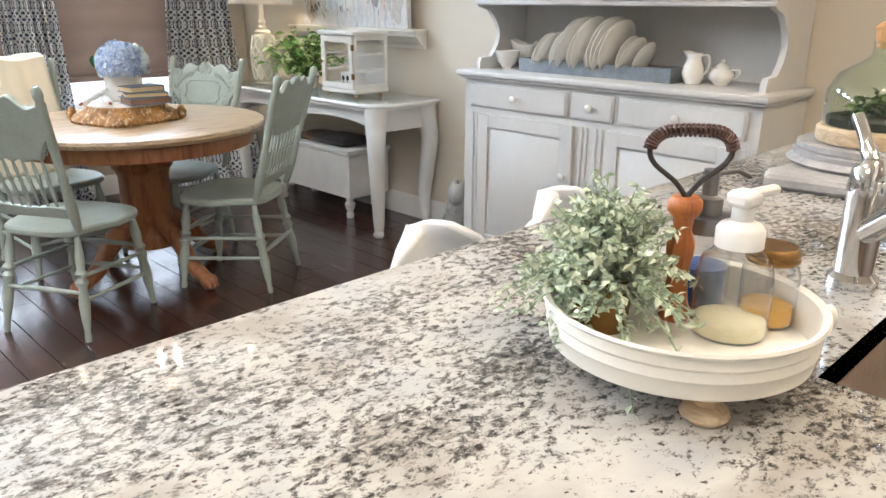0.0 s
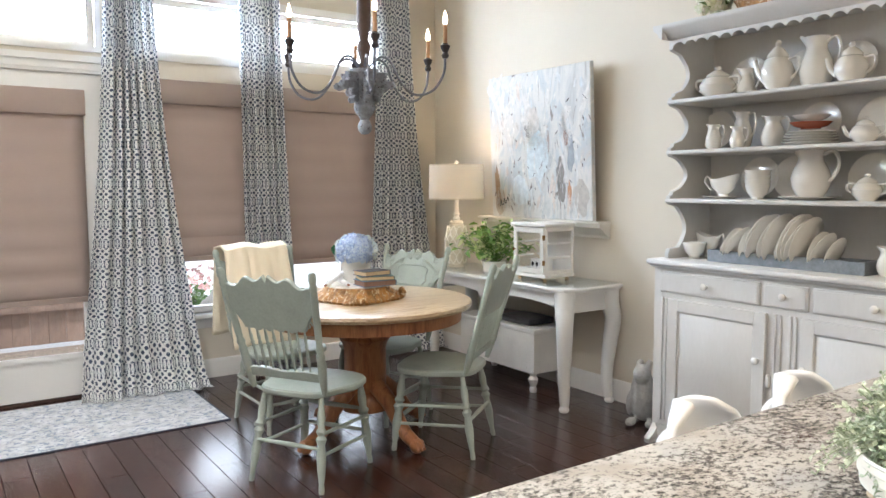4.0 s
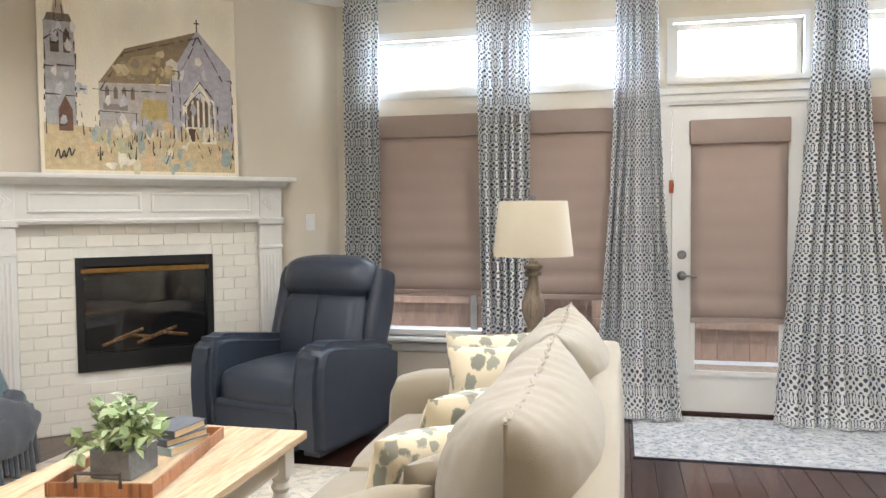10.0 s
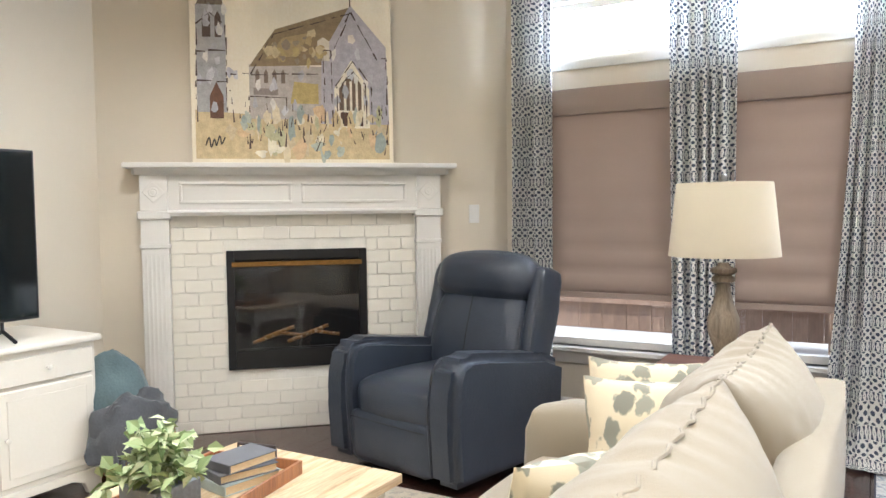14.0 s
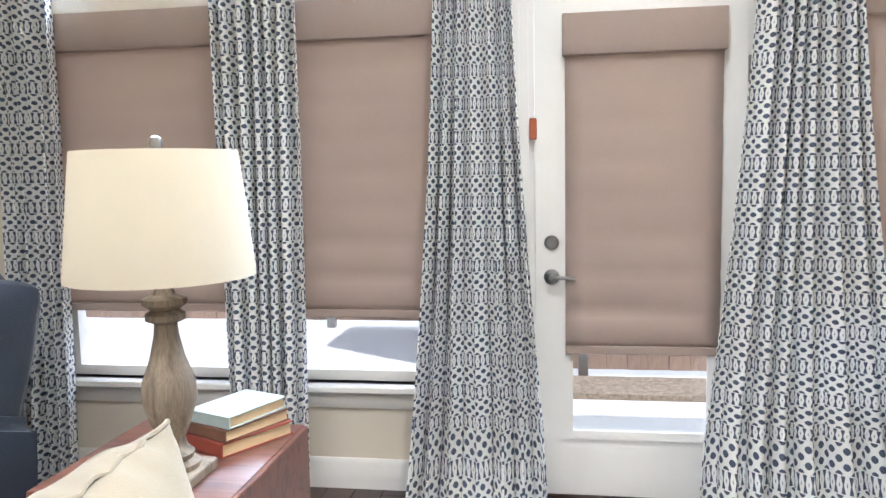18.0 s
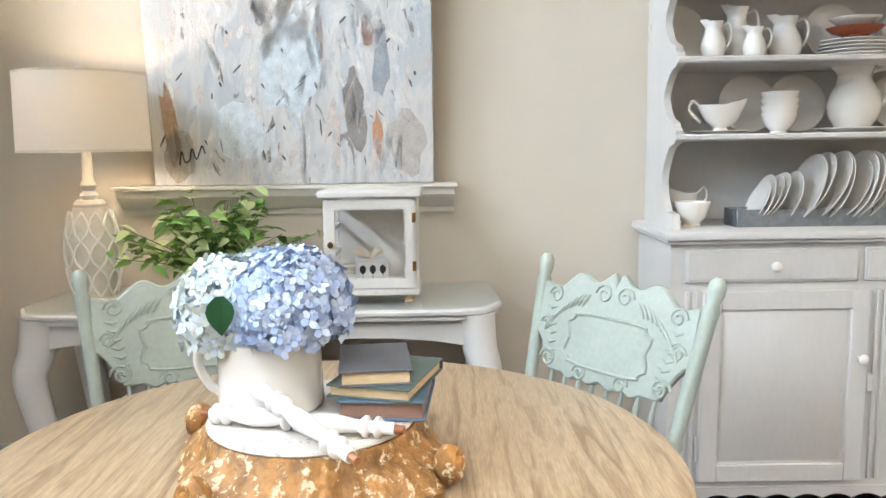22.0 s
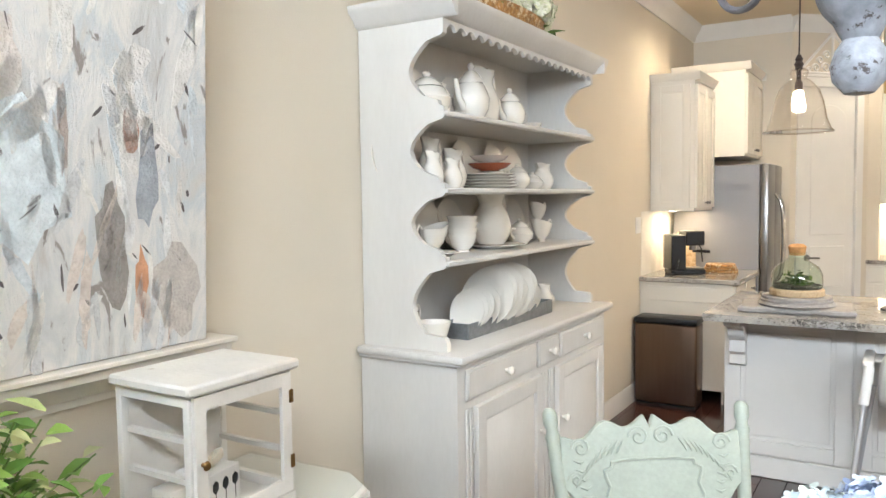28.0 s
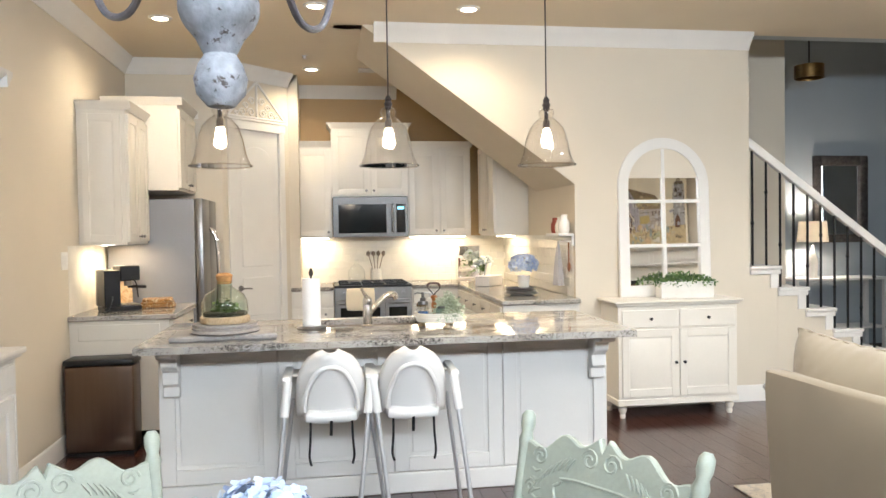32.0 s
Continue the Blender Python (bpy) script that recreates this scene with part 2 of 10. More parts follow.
def mat(name, colour, rough=0.5, metal=0.0, var=0.1, scale=6.0, bump=0.15, fine=90.0, stretch=(1, 1, 1), coat=0.0, sheen=0.0, wear=None, island=0.0, sss=0.0):
    """A surface with broad tone shifts, fine grain and a slight relief."""
    m, n, l, b = start_mat(name, rough, metal)
    tc = n.new("ShaderNodeTexCoord")
    mp = n.new("ShaderNodeMapping")
    mp.inputs["Scale"].default_value = stretch
    l.new(tc.outputs["Object"], mp.inputs[0])
    big = node(n, "ShaderNodeTexNoise", Scale=scale, Detail=4.0)
    small = node(n, "ShaderNodeTexNoise", Scale=fine, Detail=3.0)
    l.new(mp.outputs[0], big.inputs["Vector"])
    l.new(mp.outputs[0], small.inputs["Vector"])
    r = ramp(n, (0.3, shade(colour, 1 - var)), (0.7, shade(colour, 1 + var)))
    l.new(big.outputs[0], r.inputs[0])
    mix = n.new("ShaderNodeMix")
    mix.data_type, mix.blend_type = "RGBA", "OVERLAY"
    mix.inputs[0].default_value = min(0.6, var * 1.6)
    l.new(r.outputs[0], mix.inputs[6])
    l.new(small.outputs[0], mix.inputs[7])
    out = mix.outputs[2]
    if wear:
        w = node(n, "ShaderNodeTexNoise", Scale=scale * 2.5, Detail=8.0, Roughness=0.7)
        l.new(tc.outputs["Object"], w.inputs["Vector"])
        wr = ramp(n, (wear[1], (0, 0, 0)), (wear[1] + 0.03, (1, 1, 1)))
        l.new(w.outputs[0], wr.inputs[0])
        m2 = n.new("ShaderNodeMix")
        m2.data_type = "RGBA"
        l.new(wr.outputs[0], m2.inputs[0])
        l.new(out, m2.inputs[6])
        m2.inputs[7].default_value = (*wear[0], 1)
        out = m2.outputs[2]
    if island:
        oi = n.new("ShaderNodeObjectInfo")
        hsv = n.new("ShaderNodeHueSaturation")
        mr = n.new("ShaderNodeMapRange")
        mr.inputs[3].default_value, mr.inputs[4].default_value = 1 - island, 1 + island
        l.new(oi.outputs["Random"], mr.inputs[0])
        l.new(mr.outputs[0], hsv.inputs["Value"])
        l.new(out, hsv.inputs["Color"])
        out = hsv.outputs[0]
    l.new(out, b.inputs["Base Color"])
    if bump:
        bp = node(n, "ShaderNodeBump", Strength=bump, Distance=0.01)
        l.new(small.outputs[0], bp.inputs["Height"])
        l.new(bp.outputs[0], b.inputs["Normal"])
    b.inputs["Coat Weight"].default_value = coat
    b.inputs["Coat Roughness"].default_value = 0.12
    b.inputs["Sheen Weight"].default_value = sheen
    if sss:
        b.inputs["Subsurface Weight"].default_value = sss
    return m


def wood(name, light, dark, rough=0.4, rings=5.0, along="X", island=0.0, coat=0.0):
    m, n, l, b = start_mat(name, rough)
    tc = n.new("ShaderNodeTexCoord")
    mp = n.new("ShaderNodeMapping")
    mp.inputs["Scale"].default_value = {"X": (0.35, 4, 4), "Y": (4, 0.35, 4), "Z": (4, 4, 0.35)}[along]
    l.new(tc.outputs["Object"], mp.inputs[0])
    vec = mp.outputs[0]
    oi = n.new("ShaderNodeObjectInfo")
    if island:
        ad = n.new("ShaderNodeVectorMath")
        ad.operation = "MULTIPLY_ADD"
        l.new(oi.outputs["Random"], ad.inputs[0])
        ad.inputs[1].default_value = (17, 31, 7)
        l.new(vec, ad.inputs[2])
        vec = ad.outputs[0]
    a = node(n, "ShaderNodeTexNoise", Scale=rings, Detail=5.0, Distortion=1.2)
    f = node(n, "ShaderNodeTexNoise", Scale=rings * 9, Detail=4.0)
    l.new(vec, a.inputs["Vector"])
    l.new(vec, f.inputs["Vector"])
    r = ramp(n, (0.3, dark), (0.55, light), (0.8, shade(light, 0.8)))
    l.new(a.outputs[0], r.inputs[0])
    mix = n.new("ShaderNodeMix")
    mix.data_type, mix.blend_type = "RGBA", "OVERLAY"
    mix.inputs[0].default_value = 0.45
    l.new(r.outputs[0], mix.inputs[6])
    l.new(f.outputs[0], mix.inputs[7])
    out = mix.outputs[2]
    if island:
        hsv = n.new("ShaderNodeHueSaturation")
        mr = n.new("ShaderNodeMapRange")
        mr.inputs[3].default_value, mr.inputs[4].default_value = 1 - island, 1 + island
        l.new(oi.outputs["Random"], mr.inputs[0])
        l.new(mr.outputs[0], hsv.inputs["Value"])
        l.new(out, hsv.inputs["Color"])
        out = hsv.outputs[0]
    l.new(out, b.inputs["Base Color"])
    bp = node(n, "ShaderNodeBump", Strength=0.12, Distance=0.01)
    l.new(f.outputs[0], bp.inputs["Height"])
    l.new(bp.outputs[0], b.inputs["Normal"])
    b.inputs["Coat Weight"].default_value = coat
    b.inputs["Coat Roughness"].default_value = 0.15
    return m


def glow(name, colour, strength):
    m, n, l, b = start_mat(name)
    b.inputs["Base Color"].default_value = (*colour, 1)
    b.inputs["Emission Color"].default_value = (*colour, 1)
    b.inputs["Emission Strength"].default_value = strength
    return m


def glass(name, tint=(1, 1, 1), rough=0.0, thin=True):
    m, n, l, b = start_mat(name, rough)
    b.inputs["Base Color"].default_value = (*tint, 1)
    b.inputs["Transmission Weight"].default_value = 1
    b.inputs["IOR"].default_value = 1.12 if thin else 1.45
    return m


def granite():
    m, n, l, b = start_mat("granite", 0.06)
    tc = n.new("ShaderNodeTexCoord")
    base = node(n, "ShaderNodeTexNoise", Scale=9.0, Detail=5.0)
    mid = node(n, "ShaderNodeTexNoise", Scale=85.0, Detail=9.0, Roughness=0.76, Distortion=0.3)
    patch = node(n, "ShaderNodeTexNoise", Scale=5.0, Detail=3.0)
    speck = node(n, "ShaderNodeTexNoise", Scale=120.0, Detail=4.0, Roughness=0.6)
    mp = n.new("ShaderNodeMapping")
    mp.inputs["Rotation"].default_value = (0, 0, 0.6)
    mp.inputs["Scale"].default_value = (0.75, 1.1, 1)
    l.new(tc.outputs["Object"], mp.inputs[0])
    for t in (base, mid, patch, speck):
        l.new(mp.outputs[0], t.inputs["Vector"])
    body = ramp(n, (0.3, rgb("9c948a")), (0.5, rgb("b4afa6")), (0.72, rgb("a2a09d")))
    l.new(base.outputs[0], body.inputs[0])
    add = n.new("ShaderNodeMath")
    add.operation = "MULTIPLY_ADD"
    l.new(patch.outputs[0], add.inputs[0])
    add.inputs[1].default_value = 0.45
    l.new(mid.outputs[0], add.inputs[2])
    dark = ramp(n, (0.73, (0, 0, 0)), (0.80, (1, 1, 1)))
    l.new(add.outputs[0], dark.inputs[0])
    m1 = n.new("ShaderNodeMix")
    m1.data_type = "RGBA"
    l.new(dark.outputs[0], m1.inputs[0])
    l.new(body.outputs[0], m1.inputs[6])
    tone = ramp(n, (0.42, rgb("37332f")), (0.56, rgb("75706a")), (0.7, rgb("a59c90")))
    l.new(speck.outputs[0], tone.inputs[0])
    l.new(tone.outputs[0], m1.inputs[7])
    sp = ramp(n, (0.64, (0, 0, 0)), (0.68, (1, 1, 1)))
    l.new(speck.outputs[0], sp.inputs[0])
    m2 = n.new("ShaderNodeMix")
    m2.data_type = "RGBA"
    l.new(sp.outputs[0], m2.inputs[0])
    l.new(m1.outputs[2], m2.inputs[6])
    m2.inputs[7].default_value = (*rgb("4a3a3c"), 1)
    l.new(m2.outputs[2], b.inputs["Base Color"])
    return m


def trellis():
    """Printed cloth: white lattice and rings on slate blue, by the cloth's own uv in metres."""
    m, n, l, b = start_mat("trellis_cloth", 0.9)
    uv = n.new("ShaderNodeUVMap")
    sep = n.new("ShaderNodeSeparateXYZ")
    l.new(uv.outputs[0], sep.inputs[0])

    def op(kind, a, c=None, d=None):
        q = n.new("ShaderNodeMath")
        q.operation = kind
        for i, v in enumerate((a, c, d)):
            if v is None:
                continue
            if isinstance(v, (int, float)):
                q.inputs[i].default_value = v
            else:
                l.new(v, q.inputs[i])
        return q.outputs[0]

    ang = op("MULTIPLY", sep.outputs[0], 2 * math.pi / 0.056)
    u = op("COSINE", ang)
    w = op("FRACT", op("MULTIPLY", sep.outputs[1], 1 / 0.128))
    # lattice of lozenges in the lower part of each repeat, a row of barrels in the upper
    lat = op("ABSOLUTE", op("ADD", u, op("COSINE", op("MULTIPLY", w, 4 * math.pi / 0.6))))
    loz = op("GREATER_THAN", lat, 1.05)
    waist = op("MULTIPLY", op("COSINE", op("MULTIPLY", op("SUBTRACT", w, 0.8), 2 * math.pi / 0.4)), 0.16)
    bow = op("GREATER_THAN", op("ABSOLUTE", op("SINE", ang)), op("ADD", waist, 0.81))
    eye = op("LESS_THAN", op("ADD", op("MULTIPLY", op("ABSOLUTE", op("SINE", ang)), 0.25), op("ABSOLUTE", op("SUBTRACT", w, 0.8))), 0.05)
    band = op("LESS_THAN", op("ABSOLUTE", op("SUBTRACT", w, 0.8)), 0.175)
    up = op("MULTIPLY", op("MAXIMUM", bow, eye), band)
    low = op("MULTIPLY", loz, op("LESS_THAN", w, 0.6))
    both = op("SUBTRACT", 1.0, op("MAXIMUM", up, low))
    mix = n.new("ShaderNodeMix")
    mix.data_type = "RGBA"
    l.new(both, mix.inputs[0])
    mix.inputs[6].default_value = (*rgb("545d70"), 1)
    mix.inputs[7].default_value = (*rgb("f2f1ee"), 1)
    l.new(mix.outputs[2], b.inputs["Base Color"])
    w = node(n, "ShaderNodeTexNoise", Scale=600.0)
    l.new(uv.outputs[0], w.inputs["Vector"])
    bp = node(n, "ShaderNodeBump", Strength=0.1, Distance=0.004)
    l.new(w.outputs[0], bp.inputs["Height"])
    l.new(bp.outputs[0], b.inputs["Normal"])
    tr = n.new("ShaderNodeBsdfTranslucent")
    l.new(mix.outputs[2], tr.inputs[0])
    ms = n.new("ShaderNodeMixShader")
    ms.inputs[0].default_value = 0.35
    l.new(b.outputs[0], ms.inputs[1])
    l.new(tr.outputs[0], ms.inputs[2])
    l.new(ms.outputs[0], n["Material Output"].inputs[0])
    return m


def cloth(name, colour, scale=300.0, var=0.06, through_light=0.0):
    m = mat(name, colour, 0.95, 0, var, 4.0, 0.25, scale, sheen=0.2)
    if through_light:
        n, l = m.node_tree.nodes, m.node_tree.links
        tr = n.new("ShaderNodeBsdfTranslucent")
        tr.inputs[0].default_value = (*colour, 1)
        ms = n.new("ShaderNodeMixShader")
        ms.inputs[0].default_value = through_light
        l.new(n["Principled BSDF"].outputs[0], ms.inputs[1])
        l.new(tr.outputs[0], ms.inputs[2])
        l.new(ms.outputs[0], n["Material Output"].inputs[0])
    return m


WALL = mat("wall_paint", rgb("d2c8b6"), 0.75, 0, 0.02, 2.0, 0.12, 220.0)
CEIL = mat("ceiling_paint", rgb("dccfb8"), 0.85, 0, 0.02, 2.0, 0.15, 160.0)
BLUEWALL = mat("hall_paint", rgb("a3a9ac"), 0.8, 0, 0.03, 2.0, 0.1, 200.0)
TRIM = mat("white_trim", rgb("dddad4"), 0.35, 0, 0.02, 5.0, 0.03, 60.0)
CABW = mat("cabinet_white", rgb("ddd7cb"), 0.38, 0, 0.03, 3.0, 0.04, 60.0)
GREY = mat("grey_chalk_paint", rgb("cbc8c2"), 0.5, 0, 0.04, 5.0, 0.06, 70.0, stretch=(1, 1, 0.3))
SAGE = mat("sage_paint", rgb("9aa195"), 0.42, 0, 0.08, 9.0, 0.06, 80.0)
FLOORW = wood("dark_plank", rgb("3e2620"), rgb("22130f"), 0.2, 5.0, "Y", island=0.35, coat=0.25)
OAK = wood("pale_oak", rgb("ae9777"), rgb("83694a"), 0.35, 11.0, "X")
OAKD = wood("honey_oak", rgb("9a6640"), rgb("6e4024"), 0.35, 6.0, "Z")
PINE = wood("washed_pine", rgb("cdb694"), rgb("a98b64"), 0.55, 5.0, "Y", island=0.12)
CHERRY = wood("cherry_wood", rgb("6e473a"), rgb("4c2e25"), 0.3, 5.0, "X")
GREYWOOD = wood("weathered_wood", rgb("8a7c6a"), rgb("5c5044"), 0.65, 7.0, "Z")
BARK = mat("bark", rgb("9a6e36"), 0.5, 0, 0.45, 18.0, 0.8, 60.0, wear=(rgb("d0bb98"), 0.55))
GRAN = granite()
TREL = trellis()
BLIND = cloth("taupe_blind", rgb("b3a296"), 260.0, 0.03, 0.4)
SOFA = cloth("cream_slipcover", rgb("8c806c"), 350.0, 0.05)
LINEN = cloth("linen_shade", rgb("dcd2bd"), 500.0, 0.04, 0.35)
SHADEW = cloth("warm_shade", rgb("e6dfd2"), 500.0, 0.04, 0.35)
BLANKET = cloth("cream_knit", rgb("e3d6bb"), 160.0, 0.06)
LEATHER = mat("navy_leather", rgb("323843"), 0.3, 0, 0.14, 5.0, 0.25, 140.0)
BLACK = mat("black_metal", rgb("17181a"), 0.4, 0.2, 0.1, 10.0, 0.05, 90.0)
IRON = mat("dark_iron", rgb("3a3230"), 0.5, 0.3, 0.15, 12.0, 0.1, 90.0)
STEEL = mat("stainless", rgb("8b8987"), 0.3, 1.0, 0.05, 3.0, 0.03, 60.0, stretch=(1, 1, 12))
CHROME = mat("chrome", rgb("d8d8d8"), 0.1, 1.0, 0.02, 3.0, 0.0)
BRASS = mat("old_brass", rgb("8a6a40"), 0.35, 1.0, 0.15, 20.0, 0.05)
IRONSTONE = mat("ironstone", rgb("e2ddd3"), 0.15, 0, 0.03, 6.0, 0.02, 50.0, coat=0.3)
TILEW = mat("white_tile", rgb("e6e1d5"), 0.14, 0, 0.02, 5.0, 0.02, 30.0, island=0.03)
GROUT = mat("grout", rgb("dedad0"), 0.9)
SOOT = mat("soot", rgb("0f0f10"), 0.5)
PLASTICW = mat("white_plastic", rgb("dedcd8"), 0.3, 0, 0.01, 4.0, 0.0)
def thin_glass(name, tint=(1, 1, 1), gloss=1.0):
    """A thin pane: light passes straight, with a mirror gloss by angle."""
    m, n, l, b = start_mat(name)
    tr = n.new("ShaderNodeBsdfTransparent")
    tr.inputs[0].default_value = (*tint, 1)
    gl = n.new("ShaderNodeBsdfGlossy")
    gl.inputs["Roughness"].default_value = 0.02
    fr = n.new("ShaderNodeLayerWeight")
    fr.inputs[0].default_value = 0.5
    pw = n.new("ShaderNodeMath")
    pw.operation = "POWER"
    pw.inputs[1].default_value = 4.0
    l.new(fr.outputs["Facing"], pw.inputs[0])
    mu = n.new("ShaderNodeMath")
    mu.operation = "MULTIPLY_ADD"
    mu.inputs[1].default_value = 0.55 * gloss
    mu.inputs[2].default_value = 0.04 * gloss
    l.new(pw.outputs[0], mu.inputs[0])
    ms = n.new("ShaderNodeMixShader")
    l.new(mu.outputs[0], ms.inputs[0])
    l.new(tr.outputs[0], ms.inputs[1])
    l.new(gl.outputs[0], ms.inputs[2])
    l.new(ms.outputs[0], n["Material Output"].inputs[0])
    return m


PANE = thin_glass("window_pane")
CLEAR = thin_glass("clear_glass", (0.98, 0.99, 0.985), 2.2)
SEEDED = thin_glass("seeded_glass", (0.97, 0.955, 0.93), 2.6)
MIRROR = mat("mirror_silver", (0.9, 0.9, 0.9), 0.02, 1.0, 0.0, 3.0, 0.0)
BULB = glow("bulb_glow", (1.0, 0.74, 0.45), 9.0)
DIFFUSER = glow("downlight_glow", (1.0, 0.86, 0.66), 14.0)
SCREEN = mat("black_screen", rgb("0b1214"), 0.08, 0, 0.02, 2.0, 0.0)
LEAFG = mat("leaf_green", rgb("5f7d3c"), 0.5, 0, 0.25, 14.0, 0.05, island=0.1)
LEAFP = mat("pale_leaf", rgb("9aa886"), 0.6, 0, 0.2, 14.0, 0.05)
FENCE = mat("fence_boards", rgb("8a7261"), 0.8, 0, 0.2, 6.0, 0.2, 40.0, stretch=(1, 1, 0.2), island=0.15)
PATIO = mat("concrete", rgb("c9c5bd"), 0.85, 0, 0.06, 3.0, 0.2, 60.0)

# ---- the room ----
WY, RX, LX, BY, CH = 5.47, 3.05, -4.62, -3.45, 3.05
MWY, MWX, STX = -0.95, -0.69, -2.2
T = 0.14


def wall_with_holes(name, x0, x1, z1, holes, material):
    """A wall along x at y 0 to T, cut by (x0, z0, x1, z1) holes."""
    xs = sorted({x0, x1, *[h[0] for h in holes], *[h[2] for h in holes]})
    bms = []
    for a, b in zip(xs, xs[1:]):
        mid = (a + b) / 2
        cuts = sorted([(h[1], h[3]) for h in holes if h[0] < mid < h[2]])
        z = 0
        for c0, c1 in cuts + [(z1, z1)]:
            if c0 > z + 1e-4:
                bms.append(box(a, WY, z, b, WY + T, c0))
            z = c1
    bm = join(*bms)
    bmesh.ops.remove_doubles(bm, verts=bm.verts[:], dist=1e-5)
    return structure(name, bm, material, "greige painted window wall with tall openings", "wall")


WINS = [(-2.56, -1.64), (-1.48, -0.66), (0.66, 1.50), (1.62, 2.52)]
SILL, HEAD, TR0, TR1 = 0.47, 2.08, 2.265, 2.635
holes = [(a, SILL, b, HEAD) for a, b in WINS] + [(a, TR0, b, TR1) for a, b in WINS]
DX0, DX1 = -0.40, 0.415
holes += [(DX0 - 0.03, -0.01, DX1 + 0.03, 2.09), (DX0, TR0, DX1, TR1)]
wall_with_holes("wall_north", -2.95, RX + T, CH, holes, WALL)
structure("wall_east", box(RX, BY - T, 0, RX + T, WY, CH), WALL, "greige painted wall behind hutch and console", "wall")
structure("wall_south", box(MWX, BY - T, 0, RX, BY, CH), mat("kitchen_paint", rgb("b89c72"), 0.75, 0, 0.03, 2.0, 0.1, 200.0), "warm tan painted kitchen back wall", "wall")
# Diagonal fireplace wall.
FW = pose(-3.796, 4.522, 0, 0, 0, 43.6)
dw = part("wall_fireplace", box(-1.16, 0, 0, 1.39, T, CH), WALL, None, "", FW)
tagged(dw, "greige painted corner wall behind the fireplace", "wall", "", "structure")
structure("wall_west", box(LX - T, -0.95, 0, LX, 3.80, CH), WALL, "greige painted wall behind the television", "wall")
# Wall of the stair with the sloping soffit over the kitchen leg.
sx0, sz0, sx1, sz1 = MWX, 1.83, 0.98, CH
wall = slab([(STX, 0), (MWX, 0), (MWX, sz0), (sx1, sz1), (STX, CH)], MWY - 0.12, MWY)
structure("wall_stair", wall, WALL, "greige wall with a slanted edge below the staircase", "wall")
structure("soffit", slab([(sx0 - 0.002, sz0 - 0.008), (sx1, sz1 - 0.008), (sx1 + 0.02, sz1 + 0.02), (sx1, sz1 + 0.02), (sx0 - 0.002, sz0 - 0.003)], MWY - 1.1, MWY - 0.002), WALL, "tan sloping underside of the staircase", "soffit")
structure("wall_kitchen_west", box(MWX - 0.12, BY, 0, MWX, MWY - 0.12, CH), WALL, "tan kitchen side wall", "wall")
structure("wall_hall", box(-6.4, BY - T, 0, MWX - 0.12, BY, 5.6), BLUEWALL, "shaded blue grey stair hall wall", "wall")
structure("wall_stair_back", box(-3.25, -2.17, 0, MWX - 0.12, -2.05, 5.6), WALL, "greige wall along the far side of the stair", "wall")
structure("wall_hall_west", box(-6.4 - T, BY, 0, -6.4, -1.0, 5.6), BLUEWALL, "blue grey hall wall", "wall")
structure("hall_header", box(-6.4, MWY - 0.14, CH, 1.2, MWY - 0.02, 5.6), BLUEWALL, "upper hall wall", "wall")
structure("hall_east", box(1.2, BY, CH + 0.1, 1.3, MWY, 5.6), BLUEWALL, "upper hall wall", "wall")
structure("hall_ceiling", box(-6.4, BY, 5.6, 1.3, MWY, 5.7), CEIL, "hall ceiling", "ceiling")
# Pantry corner.
PA, PB = Vector((1.65, -2.85, 0)), Vector((2.22, -2.28, 0))
structure("wall_pantry_side", box(1.65 - 0.1, BY, 0, 1.65, -2.85, CH), WALL, "tan pantry side wall", "wall")
structure("wall_pantry_end", box(2.22, -2.38, 0, RX, -2.28, CH), WALL, "tan wall behind the refrigerator", "wall")
# Ceiling with room for the stairwell.
structure("ceiling", join(box(LX - T, MWY - 0.02, CH, RX + T, WY + T, CH + 0.12), box(MWX, BY - T, CH, RX + T, MWY - 0.02, CH + 0.12)), CEIL, "warm white painted ceiling", "ceiling")

CROWN = [(0, 0), (0, -0.13), (0.012, -0.13), (0.02, -0.115), (0.03, -0.09), (0.06, -0.055), (0.085, -0.03), (0.09, -0.012), (0.1, 0)]
BASE = [(0, 0), (0.016, 0), (0.016, 0.10), (0.012, 0.112), (0.012, 0.122), (0.004, 0.135), (0, 0.135)]


def run(name, profile, points, z, material, label, cat):
    bm = join(*[strip(profile, (a[0], a[1], z), (b[0], b[1], z)) for a, b in zip(points, points[1:])])
    return structure(name, bm, material, label, cat)


run("crown_moulding", CROWN, [(LX, MWY), (LX, 3.73), (-2.80, WY)], CH, TRIM, "white crown moulding under the ceiling", "crown moulding")
run("crown_moulding", CROWN, [(-2.80, WY), (RX, WY), (RX, -2.28)], CH, TRIM, "white crown moulding under the ceiling", "crown moulding")
run("crown_moulding", CROWN, [(RX, -2.28), (2.22, -2.28), (1.65, -2.85), (1.65, BY), (0.5, BY)], CH, TRIM, "white crown moulding round the kitchen", "crown moulding")
run("crown_moulding", CROWN, [(0.9, MWY), (STX, MWY)], CH, TRIM, "white crown moulding on the stair wall", "crown moulding")
run("baseboard", BASE, [(LX, MWY), (LX, 3.73)], 0, TRIM, "white baseboard", "baseboard")
run("baseboard", BASE, [(-2.80, WY), (DX0 - 0.1, WY)], 0, TRIM, "white stepped baseboard", "baseboard")
run("baseboard", BASE, [(DX1 + 0.1, WY), (RX, WY), (RX, -0.6)], 0, TRIM, "white stepped baseboard", "baseboard")
